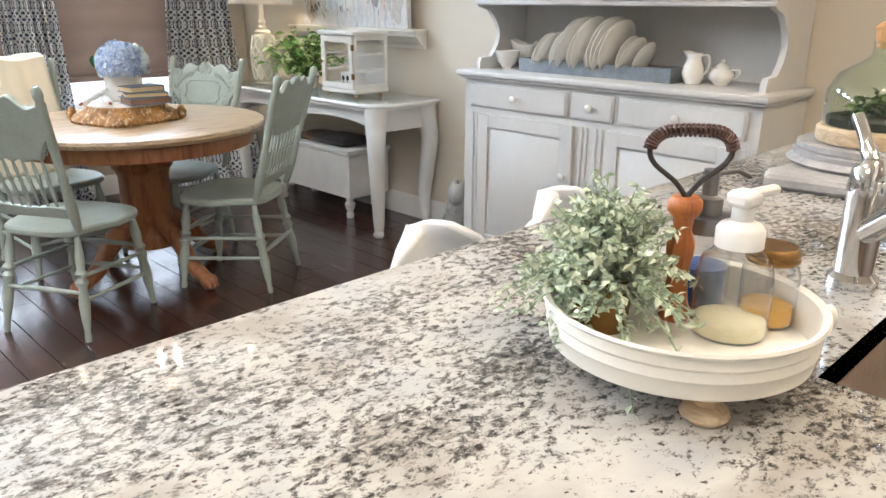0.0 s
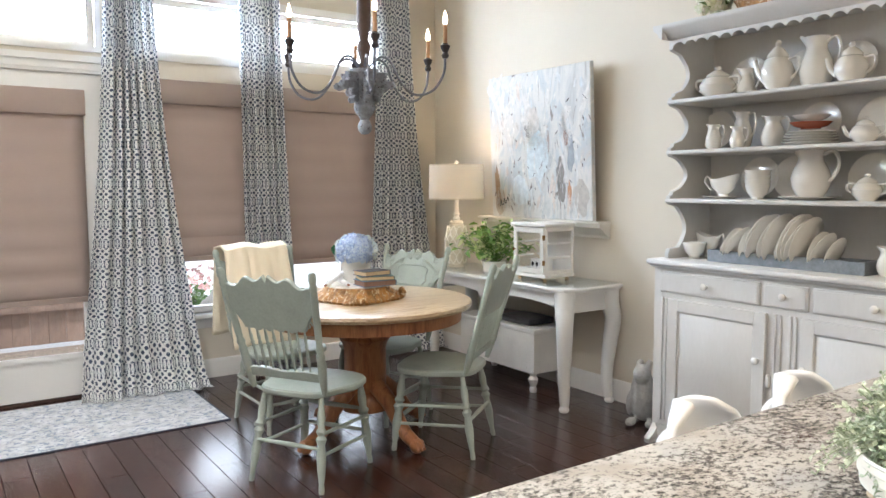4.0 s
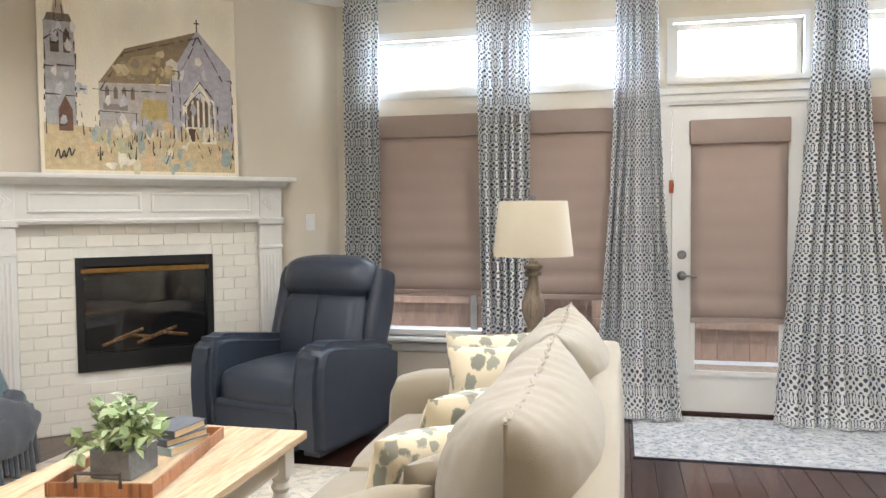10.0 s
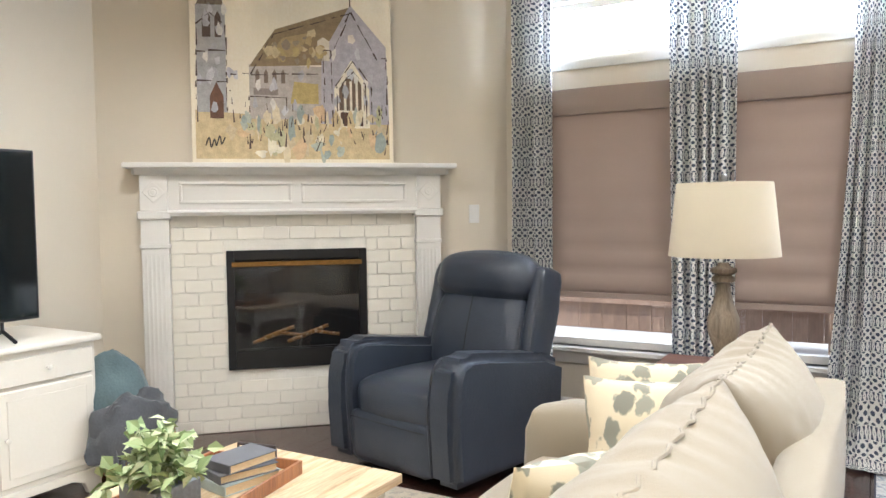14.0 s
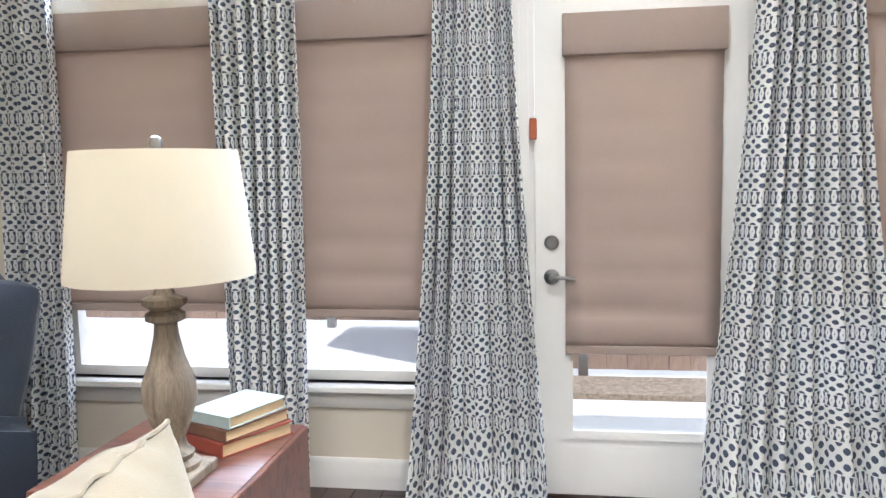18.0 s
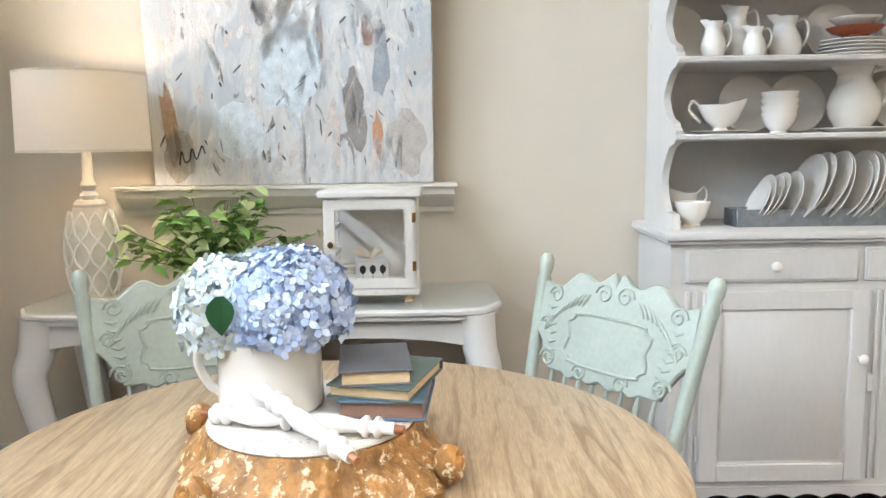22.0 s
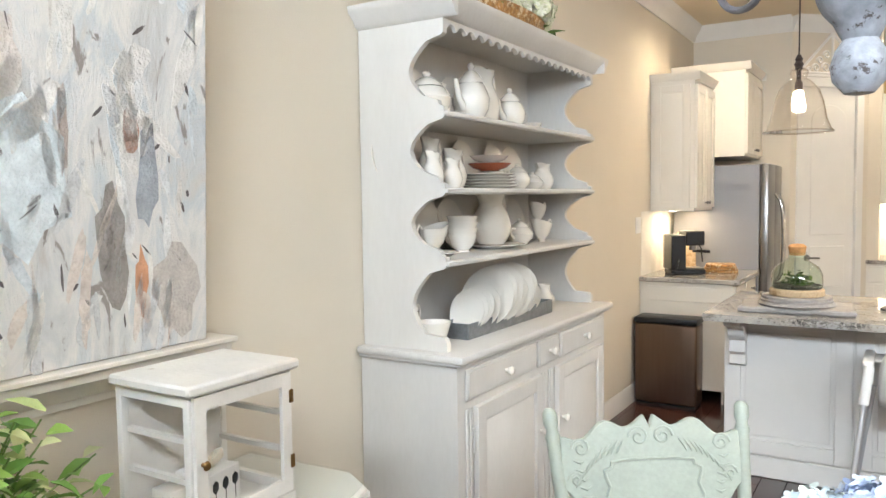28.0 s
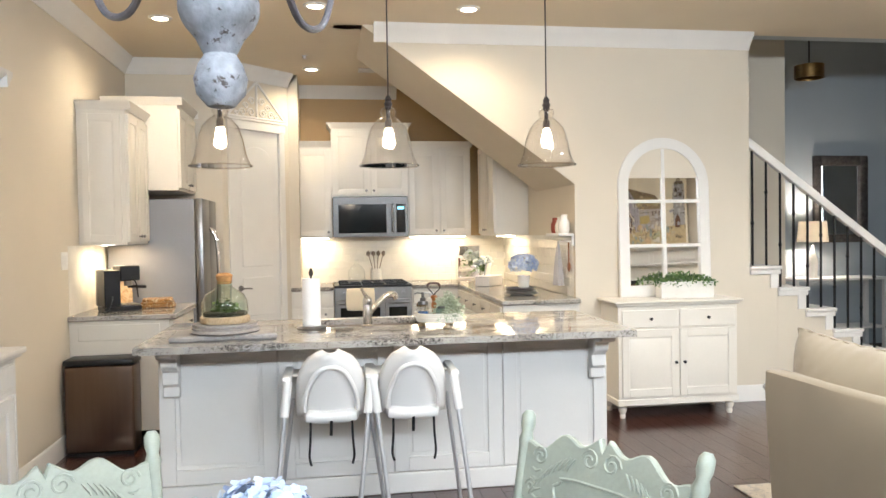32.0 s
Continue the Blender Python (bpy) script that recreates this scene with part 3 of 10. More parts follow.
run("baseboard", BASE, [(MWX, MWY), (-3.6, MWY)], 0, TRIM, "white baseboard", "baseboard")

structure("wall_hall_south", box(-6.4, -0.95, 0, LX - T, -0.83, CH), BLUEWALL, "blue grey hall wall", "wall")
floor = structure("floor", box(-6.4, BY - T, -0.1, RX + T, WY + T, -0.012), mat("subfloor", rgb("120907"), 0.9), "dark subfloor below the planks", "floor")
ground = structure("ground", box(-400, WY + T + 0.002, -0.22, 400, 800, -0.15), PATIO, "pale concrete patio and ground", "ground")


# ---- windows ----
def window(i, a, b, blind_z):
    w = thing("window_%d" % i, pose(0, 0, 0), "tall white framed window with a transom above and a wooden sill", "window", "", "structure")
    for z0, z1, nm in ((SILL, HEAD, "window_frame"), (TR0, TR1, "transom_frame")):
        y0, y1, f = WY + 0.05, WY + 0.11, 0.045
        fr = join(box(a, y0, z0, a + f, y1, z1), box(b - f, y0, z0, b, y1, z1), box(a + f, y0, z0, b - f, y1, z0 + f), box(a + f, y0, z1 - f, b - f, y1, z1))
        part(nm, fr, TRIM, w)
        p = part("pane", box(a + f, WY + 0.075, z0 + f, b - f, WY + 0.08, z1 - f), PANE, w)
        p.visible_shadow = False
        lin = join(box(a - 0.06, WY - 0.015, z0 - 0.05, a, WY, z1 + 0.06), box(b, WY - 0.015, z0 - 0.05, b + 0.06, WY, z1 + 0.06), box(a, WY - 0.015, z1, b, WY, z1 + 0.06))
        if nm == "transom_frame":
            lin = join(lin, box(a, WY - 0.015, z0 - 0.05, b, WY, z0))
            part("transom_casing", lin, TRIM, w)
        else:
            lin.free()
    part("window_sill", box(a - 0.09, WY - 0.06, SILL - 0.03, b + 0.09, WY + 0.06, SILL, 0.006), TRIM, w)
    part("apron", strip([(0, 0), (0.012, 0), (0.02, 0.03), (0.014, 0.06), (0.02, 0.075), (0, 0.075)], (a - 0.06, WY, SILL - 0.106), (b + 0.06, WY, SILL - 0.106)), TRIM, w)
    s = thing("roman_blind", pose(0, 0, 0), "taupe woven fabric roman blind lowered over a window", "blind", "roman blinds")
    blind(s, a - 0.05, b + 0.05, 2.085, blind_z, WY - 0.03)


def blind(s, a, b, top, bottom, y):
    part("valance", box(a, y - 0.045, top - 0.16, b, y + 0.01, top, 0.006, 2), BLIND, s)
    bm = bmesh.new()
    rows = 40
    pts = []
    for k in range(rows + 1):
        z = top - 0.12 + (bottom - top + 0.12) * k / rows
        low = max(0, (k - 26) / 14)
        pts.append((y - 0.006 - 0.006 * abs(math.sin(k * math.pi / 5)) - 0.018 * low * abs(math.sin(k * math.pi / 5)), z))
    cols = 8
    g = [[bm.verts.new((a + 0.01 + (b - a - 0.02) * c / cols, yy + 0.002 * math.sin(c * 1.3 + r * 0.4), z)) for c in range(cols + 1)] for r, (yy, z) in enumerate(pts)]
    for r in range(rows):
        for c in range(cols):
            bm.faces.new((g[r][c], g[r][c + 1], g[r + 1][c + 1], g[r + 1][c]))
    ob = part("blind_cloth", bm, BLIND, s)
    sol = ob.modifiers.new("thick", "SOLIDIFY")
    sol.thickness = 0.003
    part("bottom_bar", box(a + 0.01, y - 0.02, bottom - 0.03, b - 0.01, y + 0.004, bottom + 0.005, 0.004), BLIND, s)


for i, ((a, b), bz) in enumerate(zip(WINS, (0.82, 0.80, 0.88, 0.81))):
    window(i + 1, a, b, bz)

# ---- garden door ----
tr = thing("window_5", pose(0, 0, 0), "white framed transom window above the garden door", "window", "", "structure")
f = 0.04
y0 = WY + 0.05
part("transom_frame", join(box(DX0, y0, TR0, DX0 + f, y0 + 0.06, TR1), box(DX1 - f, y0, TR0, DX1, y0 + 0.06, TR1), box(DX0 + f, y0, TR0, DX1 - f, y0 + 0.06, TR0 + f), box(DX0 + f, y0, TR1 - f, DX1 - f, y0 + 0.06, TR1)), TRIM, tr)
part("transom_casing", join(box(DX0 - 0.035, WY - 0.018, TR0 - 0.035, DX0, WY, TR1 + 0.035), box(DX1, WY - 0.018, TR0 - 0.035, DX1 + 0.035, WY, TR1 + 0.035), box(DX0, WY - 0.018, TR1, DX1, WY, TR1 + 0.035), box(DX0, WY - 0.018, TR0 - 0.035, DX1, WY, TR0)), TRIM, tr)
part("pane", box(DX0 + f, WY + 0.08, TR0 + f, DX1 - f, WY + 0.085, TR1 - f), PANE, tr).visible_shadow = False
door = thing("door_1", pose(0, 0, 0), "white half glazed garden door, closed, with a lowered blind", "door", "", "structure")
gx0, gx1, gz0, gz1 = -0.26, 0.29, 0.29, 1.93
yd = WY - 0.02
leaf = join(box(DX0, yd, 0.02, gx0, yd + 0.045, 2.06), box(gx1, yd, 0.02, DX1, yd + 0.045, 2.06), box(gx0, yd, 0.02, gx1, yd + 0.045, gz0), box(gx0, yd, gz1, gx1, yd + 0.045, 2.06))
part("leaf", leaf, TRIM, door)
part("glazing_bead", join(box(gx0 - 0.025, yd - 0.012, gz0 - 0.025, gx0 + 0.01, yd, gz1 + 0.025), box(gx1 - 0.01, yd - 0.012, gz0 - 0.025, gx1 + 0.025, yd, gz1 + 0.025), box(gx0 + 0.01, yd - 0.012, gz0 - 0.025, gx1 - 0.01, yd, gz0 + 0.01), box(gx0 + 0.01, yd - 0.012, gz1 - 0.01, gx1 - 0.01, yd, gz1 + 0.025)), TRIM, door)
part("pane", box(gx0, yd + 0.02, gz0, gx1, yd + 0.025, gz1), PANE, door).visible_shadow = False
part("deadbolt", moved(lathe([(0.03, 0), (0.03, 0.008), (0.024, 0.014), (0.02, 0.02), (0, 0.02)], 20), pose(-0.335, yd, 1.083, 90)), STEEL, door, "satin nickel deadbolt")
h = part("door_handle", join(moved(lathe([(0.032, 0), (0.032, 0.008), (0.02, 0.016), (0.011, 0.02), (0.011, 0.05), (0, 0.05)], 20), pose(-0.335, yd, 0.942, 90)), tube(spline([(-0.335, yd - 0.045, 0.942), (-0.29, yd - 0.05, 0.944), (-0.24, yd - 0.046, 0.938)]), 0.008)), STEEL, door, "satin nickel lever handle")
part("hinge", box(DX1 + 0.001, yd - 0.008, 1.7, DX1 + 0.02, yd + 0.002, 1.8), STEEL, door)
part("latch_tag", box(-0.42, yd - 0.022, 1.50, -0.392, yd - 0.003, 1.585, 0.003), mat("orange_tag", rgb("a4552f"), 0.4), door, "small copper-coloured safety latch")
part("threshold", box(DX0 - 0.03, WY - 0.03, -0.008, DX1 + 0.03, WY + T, 0.018, 0.005), mat("threshold_metal", rgb("3a2a22"), 0.4, 0.3), door)
cz = 2.09
casing = join(box(DX0 - 0.1, WY - 0.02, 0, DX0 - 0.025, WY, cz), box(DX1 + 0.025, WY - 0.02, 0, DX1 + 0.1, WY, cz), box(DX0 - 0.085, WY - 0.028, 0, DX0 - 0.06, WY - 0.02, cz), box(DX1 + 0.06, WY - 0.028, 0, DX1 + 0.085, WY - 0.02, cz), box(DX0 - 0.1, WY - 0.02, cz, DX1 + 0.1, WY, cz + 0.1), box(DX0 - 0.11, WY - 0.035, cz + 0.07, DX1 + 0.11, WY, cz + 0.11), box(DX0 - 0.1, WY - 0.028, cz + 0.02, DX1 + 0.1, WY - 0.02, cz + 0.035))
structure("door_casing", casing, TRIM, "white moulded casing round the garden door", "trim")
structure("door_jamb", join(box(DX0 - 0.028, WY, 0.018, DX0 - 0.002, WY + T, 2.088), box(DX1 + 0.002, WY, 0.018, DX1 + 0.028, WY + T, 2.088), box(DX0 - 0.002, WY, 2.062, DX1 + 0.002, WY + T, 2.088)), TRIM, "white door jamb", "trim")
db = thing("roman_blind", pose(0, 0, 0), "taupe fabric roman blind on the glazed door, lower edge hanging crooked", "blind", "roman blinds")
blind(db, -0.29, 0.33, 1.98, 0.66, yd - 0.018)


# ---- curtains ----
def curtain(top0, top1, bot0, bot1, folds, puddle=0.0, y=WY - 0.12, lean=0.0):
    """A gathered full-length panel; bottom wider than top, with cloth lying on the floor."""
    c = thing("curtain", pose(0, 0, 0), "floor-length white curtain with a slate blue trellis print, hanging open", "curtain", "trellis curtains")
    bm = bmesh.new()
    uvl = bm.loops.layers.uv.new("UVMap")
    nu, nv = folds * 10, 36
    top = 2.985
    seed = top0 * 3.7
    g = []
    for r in range(nv + 1):
        t = r / nv
        z = top - t * (top - 0.012)
        ease = t ** 1.8
        a, b = top0 + (bot0 - top0) * ease, top1 + (bot1 - top1) * ease
        row = []
        for k in range(nu + 1):
            s = k / nu
            ph = 2 * math.pi * folds * (s + 0.03 * math.sin(3 * s * math.pi + seed + t * 1.5))
            amp = (0.036 + 0.02 * t) * (0.8 + 0.4 * noise.noise(Vector((s * 4, t * 2, seed))))
            if t < 0.05:
                amp *= 0.4 + 12 * t
            x = a + (b - a) * s + 0.012 * math.sin(ph * 2 + seed) * t
            yy = y - amp * math.cos(ph) - lean * ease - 0.05 * ease * ease
            if puddle and t > 0.9:
                q = (t - 0.9) / 0.1
                yy -= puddle * q * (0.6 + 0.4 * noise.noise(Vector((s * 5, 1.0, seed))))
                zz = max(0.012 + 0.035 * (0.5 + 0.5 * math.cos(ph)) * (1 - q * 0.6), z * (1 - q) + 0.0)
            else:
                zz = z
            row.append(bm.verts.new((x, yy, zz)))
        g.append(row)
    run_u = []
    for row in g:
        acc = [0.0]
        for p, q in zip(row, row[1:]):
            acc.append(acc[-1] + (Vector((q.co.x, q.co.y, 0)) - Vector((p.co.x, p.co.y, 0))).length)
        run_u.append([v - acc[-1] / 2 for v in acc])
    for r in range(nv):
        for k in range(nu):
            fc = bm.faces.new((g[r][k], g[r + 1][k], g[r + 1][k + 1], g[r][k + 1]))
            for lp, (kk, rr) in zip(fc.loops, ((k, r), (k, r + 1), (k + 1, r + 1), (k + 1, r))):
                lp[uvl].uv = (run_u[rr][kk], top - rr / nv * 2.98)
    ob = part("panel", bm, TREL, c, "", None, 3.2)
    so = ob.modifiers.new("thick", "SOLIDIFY")
    so.thickness = 0.003
    return c


curtain(-2.69, -2.43, -2.70, -2.42, 5)
curtain(-1.71, -1.34, -1.68, -1.36, 6)
curtain(-0.77, -0.50, -0.94, -0.33, 6, 0.20)
curtain(0.46, 0.745, 0.18, 1.00, 7, 0.20)
curtain(1.32, 1.62, 1.34, 1.72, 6)
curtain(2.42, 2.70, 2.24, 3.02, 7, 0.06)
for a, b in ((-2.72, -0.45), (0.44, 2.92)):
    rod = thing("curtain_rod", pose(0, 0, 0), "slim white curtain rod near the ceiling", "curtain rod", "curtain rods")
    part("pole", tube([(a, WY - 0.12, 2.97), (b, WY - 0.12, 2.97)], 0.007), TRIM, rod)
    for x in (a + 0.12, b - 0.12):
        part("bracket", box(x - 0.01, WY - 0.13, 2.955, x + 0.01, WY, 2.985), TRIM, rod)

# ---- dining corner ----
TABLE = (1.405, 3.715)


def turned(points, m):
    return moved(lathe(points, 12), m)


def between(a, b):
    """A pose whose z runs from a to b; second value the length."""
    a, b = Vector(a), Vector(b)
    d = b - a
    return Matrix.Translation(a) @ d.to_track_quat("Z", "Y").to_matrix().to_4x4(), d.length


def spindle(a, b, r, beads=1.0):
    m, ln = between(a, b)
    pr = [(0.5, 0), (0.62, 0.04), (0.5, 0.1), (0.8, 0.22), (1.0, 0.36), (0.72, 0.5), (1.15 * beads, 0.56), (0.7, 0.6), (1.15 * beads, 0.64), (0.7, 0.68), (0.9, 0.78), (0.62, 0.9), (0.5, 1)]
    return moved(lathe([(0, 0)] + [(r * p, ln * q) for p, q in pr] + [(0, ln)], 10), m)


def dining_chair():
    c = thing("dining_chair", pose(0, 0, 0), "sage green painted pressed-back wooden chair with spindles", "chair", "dining chairs")
    out = []
    for k in range(28):
        a = 2 * math.pi * k / 28
        x, y = math.cos(a), math.sin(a)
        w = 0.215 if y < 0 else 0.235
        x = math.copysign(abs(x) ** 0.6, x) * w * (1 - 0.06 * (y < 0))
        y = math.copysign(abs(y) ** 0.62, y) * 0.215 + (0.012 * (1 - abs(x) / 0.23) if y > 0 else 0)
        out.append((x, y))
    seat = flat(out, 0.425, 0.458, 0.008)
    part("seat", seat, SAGE, c)
    for sx in (-1, 1):
        part("front_leg", spindle((0.195 * sx, 0.205, 0), (0.165 * sx, 0.165, 0.43), 0.024), SAGE, c)
        part("back_leg", spindle((0.195 * sx, -0.225, 0), (0.155 * sx, -0.155, 0.43), 0.022), SAGE, c)
        a, b = Vector((0.195 * sx, -0.185, 0.45)), Vector((0.245 * sx, -0.345, 1.03))
        m, ln = between(a, b)
        pr = [(0.7, 0), (1.0, 0.05), (1.35, 0.2), (1.1, 0.3), (1.25, 0.33), (0.9, 0.36), (1.25, 0.39), (0.9, 0.42), (1.0, 0.5), (1.05, 0.86), (1.2, 0.88), (0.85, 0.91), (1.15, 0.94), (1.1, 0.98), (0.6, 1.0)]
        part("back_post", moved(lathe([(0, 0)] + [(0.016 * p, ln * q) for p, q in pr] + [(0, ln)], 12), m), SAGE, c)
        for z in (0.15, 0.25):
            part("side_stretcher", tube([(0.188 * sx, 0.19, z), (0.185 * sx, -0.2, z + 0.02)], 0.009), SAGE, c)
    for z in (0.17, 0.28):
        part("front_stretcher", tube([(-0.185, 0.19, z), (0, 0.192, z), (0.185, 0.19, z)], [0.008, 0.013, 0.008]), SAGE, c)
    part("rear_stretcher", tube([(-0.18, -0.2, 0.2), (0, -0.2, 0.2), (0.18, -0.2, 0.2)], [0.008, 0.012, 0.008]), SAGE, c)
    # Back panel with a scalloped crest, in the plane of the posts.
    tilt = Matrix.Translation((0, -0.185, 0.45)) @ Matrix.Rotation(radians(15.4), 4, "X")

    def crest(x):
        u = abs(x) / 0.23
        return 0.475 + 0.05 * math.cos(u * math.pi * 0.5) + 0.014 * math.cos(u * math.pi * 4) - (0.03 if u < 0.03 else 0)

    upper = tilt @ Matrix.Translation((0, 0, 0.042))
    n = 36
    top = [(-0.225 + 0.45 * k / n, crest(-0.225 + 0.45 * k / n)) for k in range(n + 1)]
    low = []
    for k in range(n + 1):
        x = 0.225 - 0.45 * k / n
        u = abs(x) / 0.225
        z = 0.268 if u < 0.72 else 0.268 + 0.09 * ((u - 0.72) / 0.28) ** 0.5
        low.append((x * (0.86 if u < 0.72 else 1), z + 0.006 * math.cos(u * 20)))
    bow = slab(top + low, -0.011, 0.011, 0.004)
    panel = part("back_panel", moved(bow, upper), SAGE, c)
    oval = []
    for k in range(41):
        a = 2 * math.pi * k / 40
        r = 1 + 0.10 * math.cos(4 * a) + 0.05 * math.cos(8 * a)
        ca, sa = math.cos(a), math.sin(a)
        oval.append(upper @ Vector((0.125 * math.copysign(abs(ca) ** 0.55, ca) * (1 - 0.12 * math.cos(6 * a) ** 2), 0.012, 0.365 + 0.07 * math.copysign(abs(sa) ** 0.6, sa) * (1 + 0.10 * math.cos(2 * a)))))
    part("carved_frame", tube(oval, 0.0045, 6), SAGE, panel)
    carve = []
    for sx in (-1, 1):
        for cx, cz, r0 in ((0.03, 0.482, 0.026), (0.175, 0.46, 0.024), (0.165, 0.30, 0.026), (0.06, 0.285, 0.022), (0.19, 0.385, 0.02)):
            pts = []
            for k in range(16):
                a = k * 0.62
                r = r0 * (1 - k / 19)
                pts.append(upper @ Vector((sx * (cx + r * math.cos(a)), 0.012, cz + r * math.sin(a))))
            carve.append(tube(pts, 0.0035, 5))
        for k in range(9):
            x, z = 0.07 + 0.013 * k, 0.475 - 0.0012 * k * k
            carve.append(tube([upper @ Vector((sx * x, 0.0115, z)), upper @ Vector((sx * (x + 0.014), 0.014, z - 0.022)), upper @ Vector((sx * (x + 0.018), 0.0115, z - 0.032))], [0.002, 0.004, 0.002], 5))
        for k in range(7):
            x, z = 0.195 - 0.004 * k, 0.43 - 0.021 * k
            carve.append(tube([upper @ Vector((sx * x, 0.0115, z)), upper @ Vector((sx * (x - 0.016), 0.014, z - 0.006)), upper @ Vector((sx * (x - 0.028), 0.0115, z))], [0.002, 0.004, 0.002], 5))
    part("carved_scrolls", join(*carve), SAGE, panel)["kind"] = "stuff"
    rail = slab([(-0.20, 0.065), (0.20, 0.065), (0.20, 0.11), (0.12, 0.115), (0, 0.105), (-0.12, 0.115), (-0.20, 0.11)], -0.009, 0.009, 0.003)
    part("lower_rail", moved(rail, tilt), SAGE, c)
    for k in range(8):
        x = -0.14 + 0.04 * k
        part("back_spindle", spindle(tilt @ Vector((x, 0, 0.105)), tilt @ Vector((x * 1.08, 0, 0.315)), 0.0085), SAGE, c)
    return c


chair = dining_chair()
places = [(0.955, 3.415, 31), (1.695, 3.384, 126.6), (1.69, 4.02, 200), (1.141, 4.238, -84.8)]
for i, (x, y, a) in enumerate(places):
    m = pose(x, y, 0, 0, 0, a - 90) @ Matrix.Diagonal((1, 1, 0.983, 1))
    if i == 0:
        chair.matrix_basis = m
        last = chair
    else:
        last = copy_thing(chair, m)
tagged(last, "sage green pressed-back chair with a cream throw over it")

# Pedestal table.
t = thing("dining_table", pose(TABLE[0], TABLE[1], 0), "round oak pedestal dining table with pale top and claw feet", "table")
part("tabletop", lathe([(0, 0.722), (0.555, 0.722), (0.578, 0.728), (0.585, 0.742), (0.58, 0.756), (0.565, 0.761), (0, 0.761)], 64), OAK, t, "pale washed oak tabletop")
part("apron", ring_lathe([(0.51, 0.655), (0.525, 0.655), (0.53, 0.722), (0.505, 0.722)], 48), OAKD, t, "honey oak apron")
part("pedestal", lathe([(0, 0.16), (0.13, 0.16), (0.14, 0.2), (0.125, 0.24), (0.10, 0.27), (0.115, 0.3), (0.115, 0.5), (0.125, 0.53), (0.14, 0.55), (0.125, 0.58), (0.15, 0.61), (0.15, 0.66), (0.2, 0.70), (0.2, 0.722), (0, 0.722)], 32), OAKD, t)
for k in range(4):
    a = radians(12 + 90 * k)
    d = Vector((math.cos(a), math.sin(a), 0))
    pts = spline([d * 0.09 + Vector((0, 0, 0.3)), d * 0.2 + Vector((0, 0, 0.22)), d * 0.3 + Vector((0, 0, 0.1)), d * 0.39 + Vector((0, 0, 0.05))], 5)
    leg = part("leg", tube(pts, [0.05 - 0.018 * q / (len(pts) - 1) for q in range(len(pts))], 12), OAKD, t)
    toes = [moved(lathe([(0, -0.04), (0.022, -0.033), (0.036, -0.012), (0.04, 0.004), (0.034, 0.022), (0.02, 0.034), (0, 0.04)], 14), Matrix.Translation(d * 0.4 + Vector((0, 0, 0.04))))]
    for s in (-1, 0, 1):
        e = Matrix.Rotation(0.5 * s, 3, "Z") @ d
        toes.append(tube([d * 0.37 + Vector((0, 0, 0.075)), d * 0.385 + e * 0.035 + Vector((0, 0, 0.06)), d * 0.39 + e * 0.05 + Vector((0, 0, 0.02))], [0.014, 0.014, 0.007], 8))
    part("claw_foot", join(*toes), OAKD, leg)

# Carved slab and what it carries.
SLAB = pose(1.375, 3.735, 0.761, 0, 0, 16) @ Matrix.Diagonal((0.9, 0.91, 1, 1))
s = thing("centrepiece_riser", SLAB, "gilded carved wood riser with a whitewashed top", "riser")
n = 72
bm = bmesh.new()
rings = []
for z, r in ((0, 0.225), (0.012, 0.235), (0.03, 0.222), (0.055, 0.203), (0.072, 0.197), (0.077, 0.193)):
    ring = []
    for k in range(n * 2):
        a = math.pi * k / n
        sq = 1 / max(abs(math.cos(a)) ** 4 + abs(math.sin(a)) ** 4, 0.2) ** 0.25
        rr = r * (sq if z < 0.05 else 1) * (1 + (0.022 * math.cos(36 * a) + 0.05 * noise.noise(Vector((a * 3, z * 30, 2)))) * (z < 0.07))
        ring.append(bm.verts.new((rr * math.cos(a), 0.96 * rr * math.sin(a), z)))
    rings.append(ring)
for a, b in zip(rings, rings[1:]):
    for k in range(n * 2):
        bm.faces.new((a[k], a[(k + 1) % (2 * n)], b[(k + 1) % (2 * n)], b[k]))
bm.faces.new(rings[-1])
bm.faces.new(rings[0][::-1])
part("carved_base", bm, BARK, s)
part("whitewashed_top", moved(lathe([(0, 0), (0.188, 0), (0.191, 0.003), (0.188, 0.007), (0, 0.008)], 40), Matrix.Translation((0, 0, 0.0772)) @ Matrix.Diagonal((1, 0.96, 1, 1))), mat("whitewash", rgb("d3cbc0"), 0.7, 0, 0.12, 12, 0.2, wear=(rgb("a59a8f"), 0.6)), s)
for sx in (-1, 1):
    for sy in (-1, 1):
        part("rosette", moved(lathe([(0, -0.022), (0.02, -0.02), (0.03, -0.008), (0.031, 0.006), (0.022, 0.018), (0.012, 0.016), (0.009, 0.024), (0, 0.026)], 14), pose(0.175 * sx, 0.20 * sy, 0.036, 0, 80, math.degrees(math.atan2(0.2 * sy, 0.175 * sx)))), BARK, s)
TOPZ = 0.761 + 0.0855


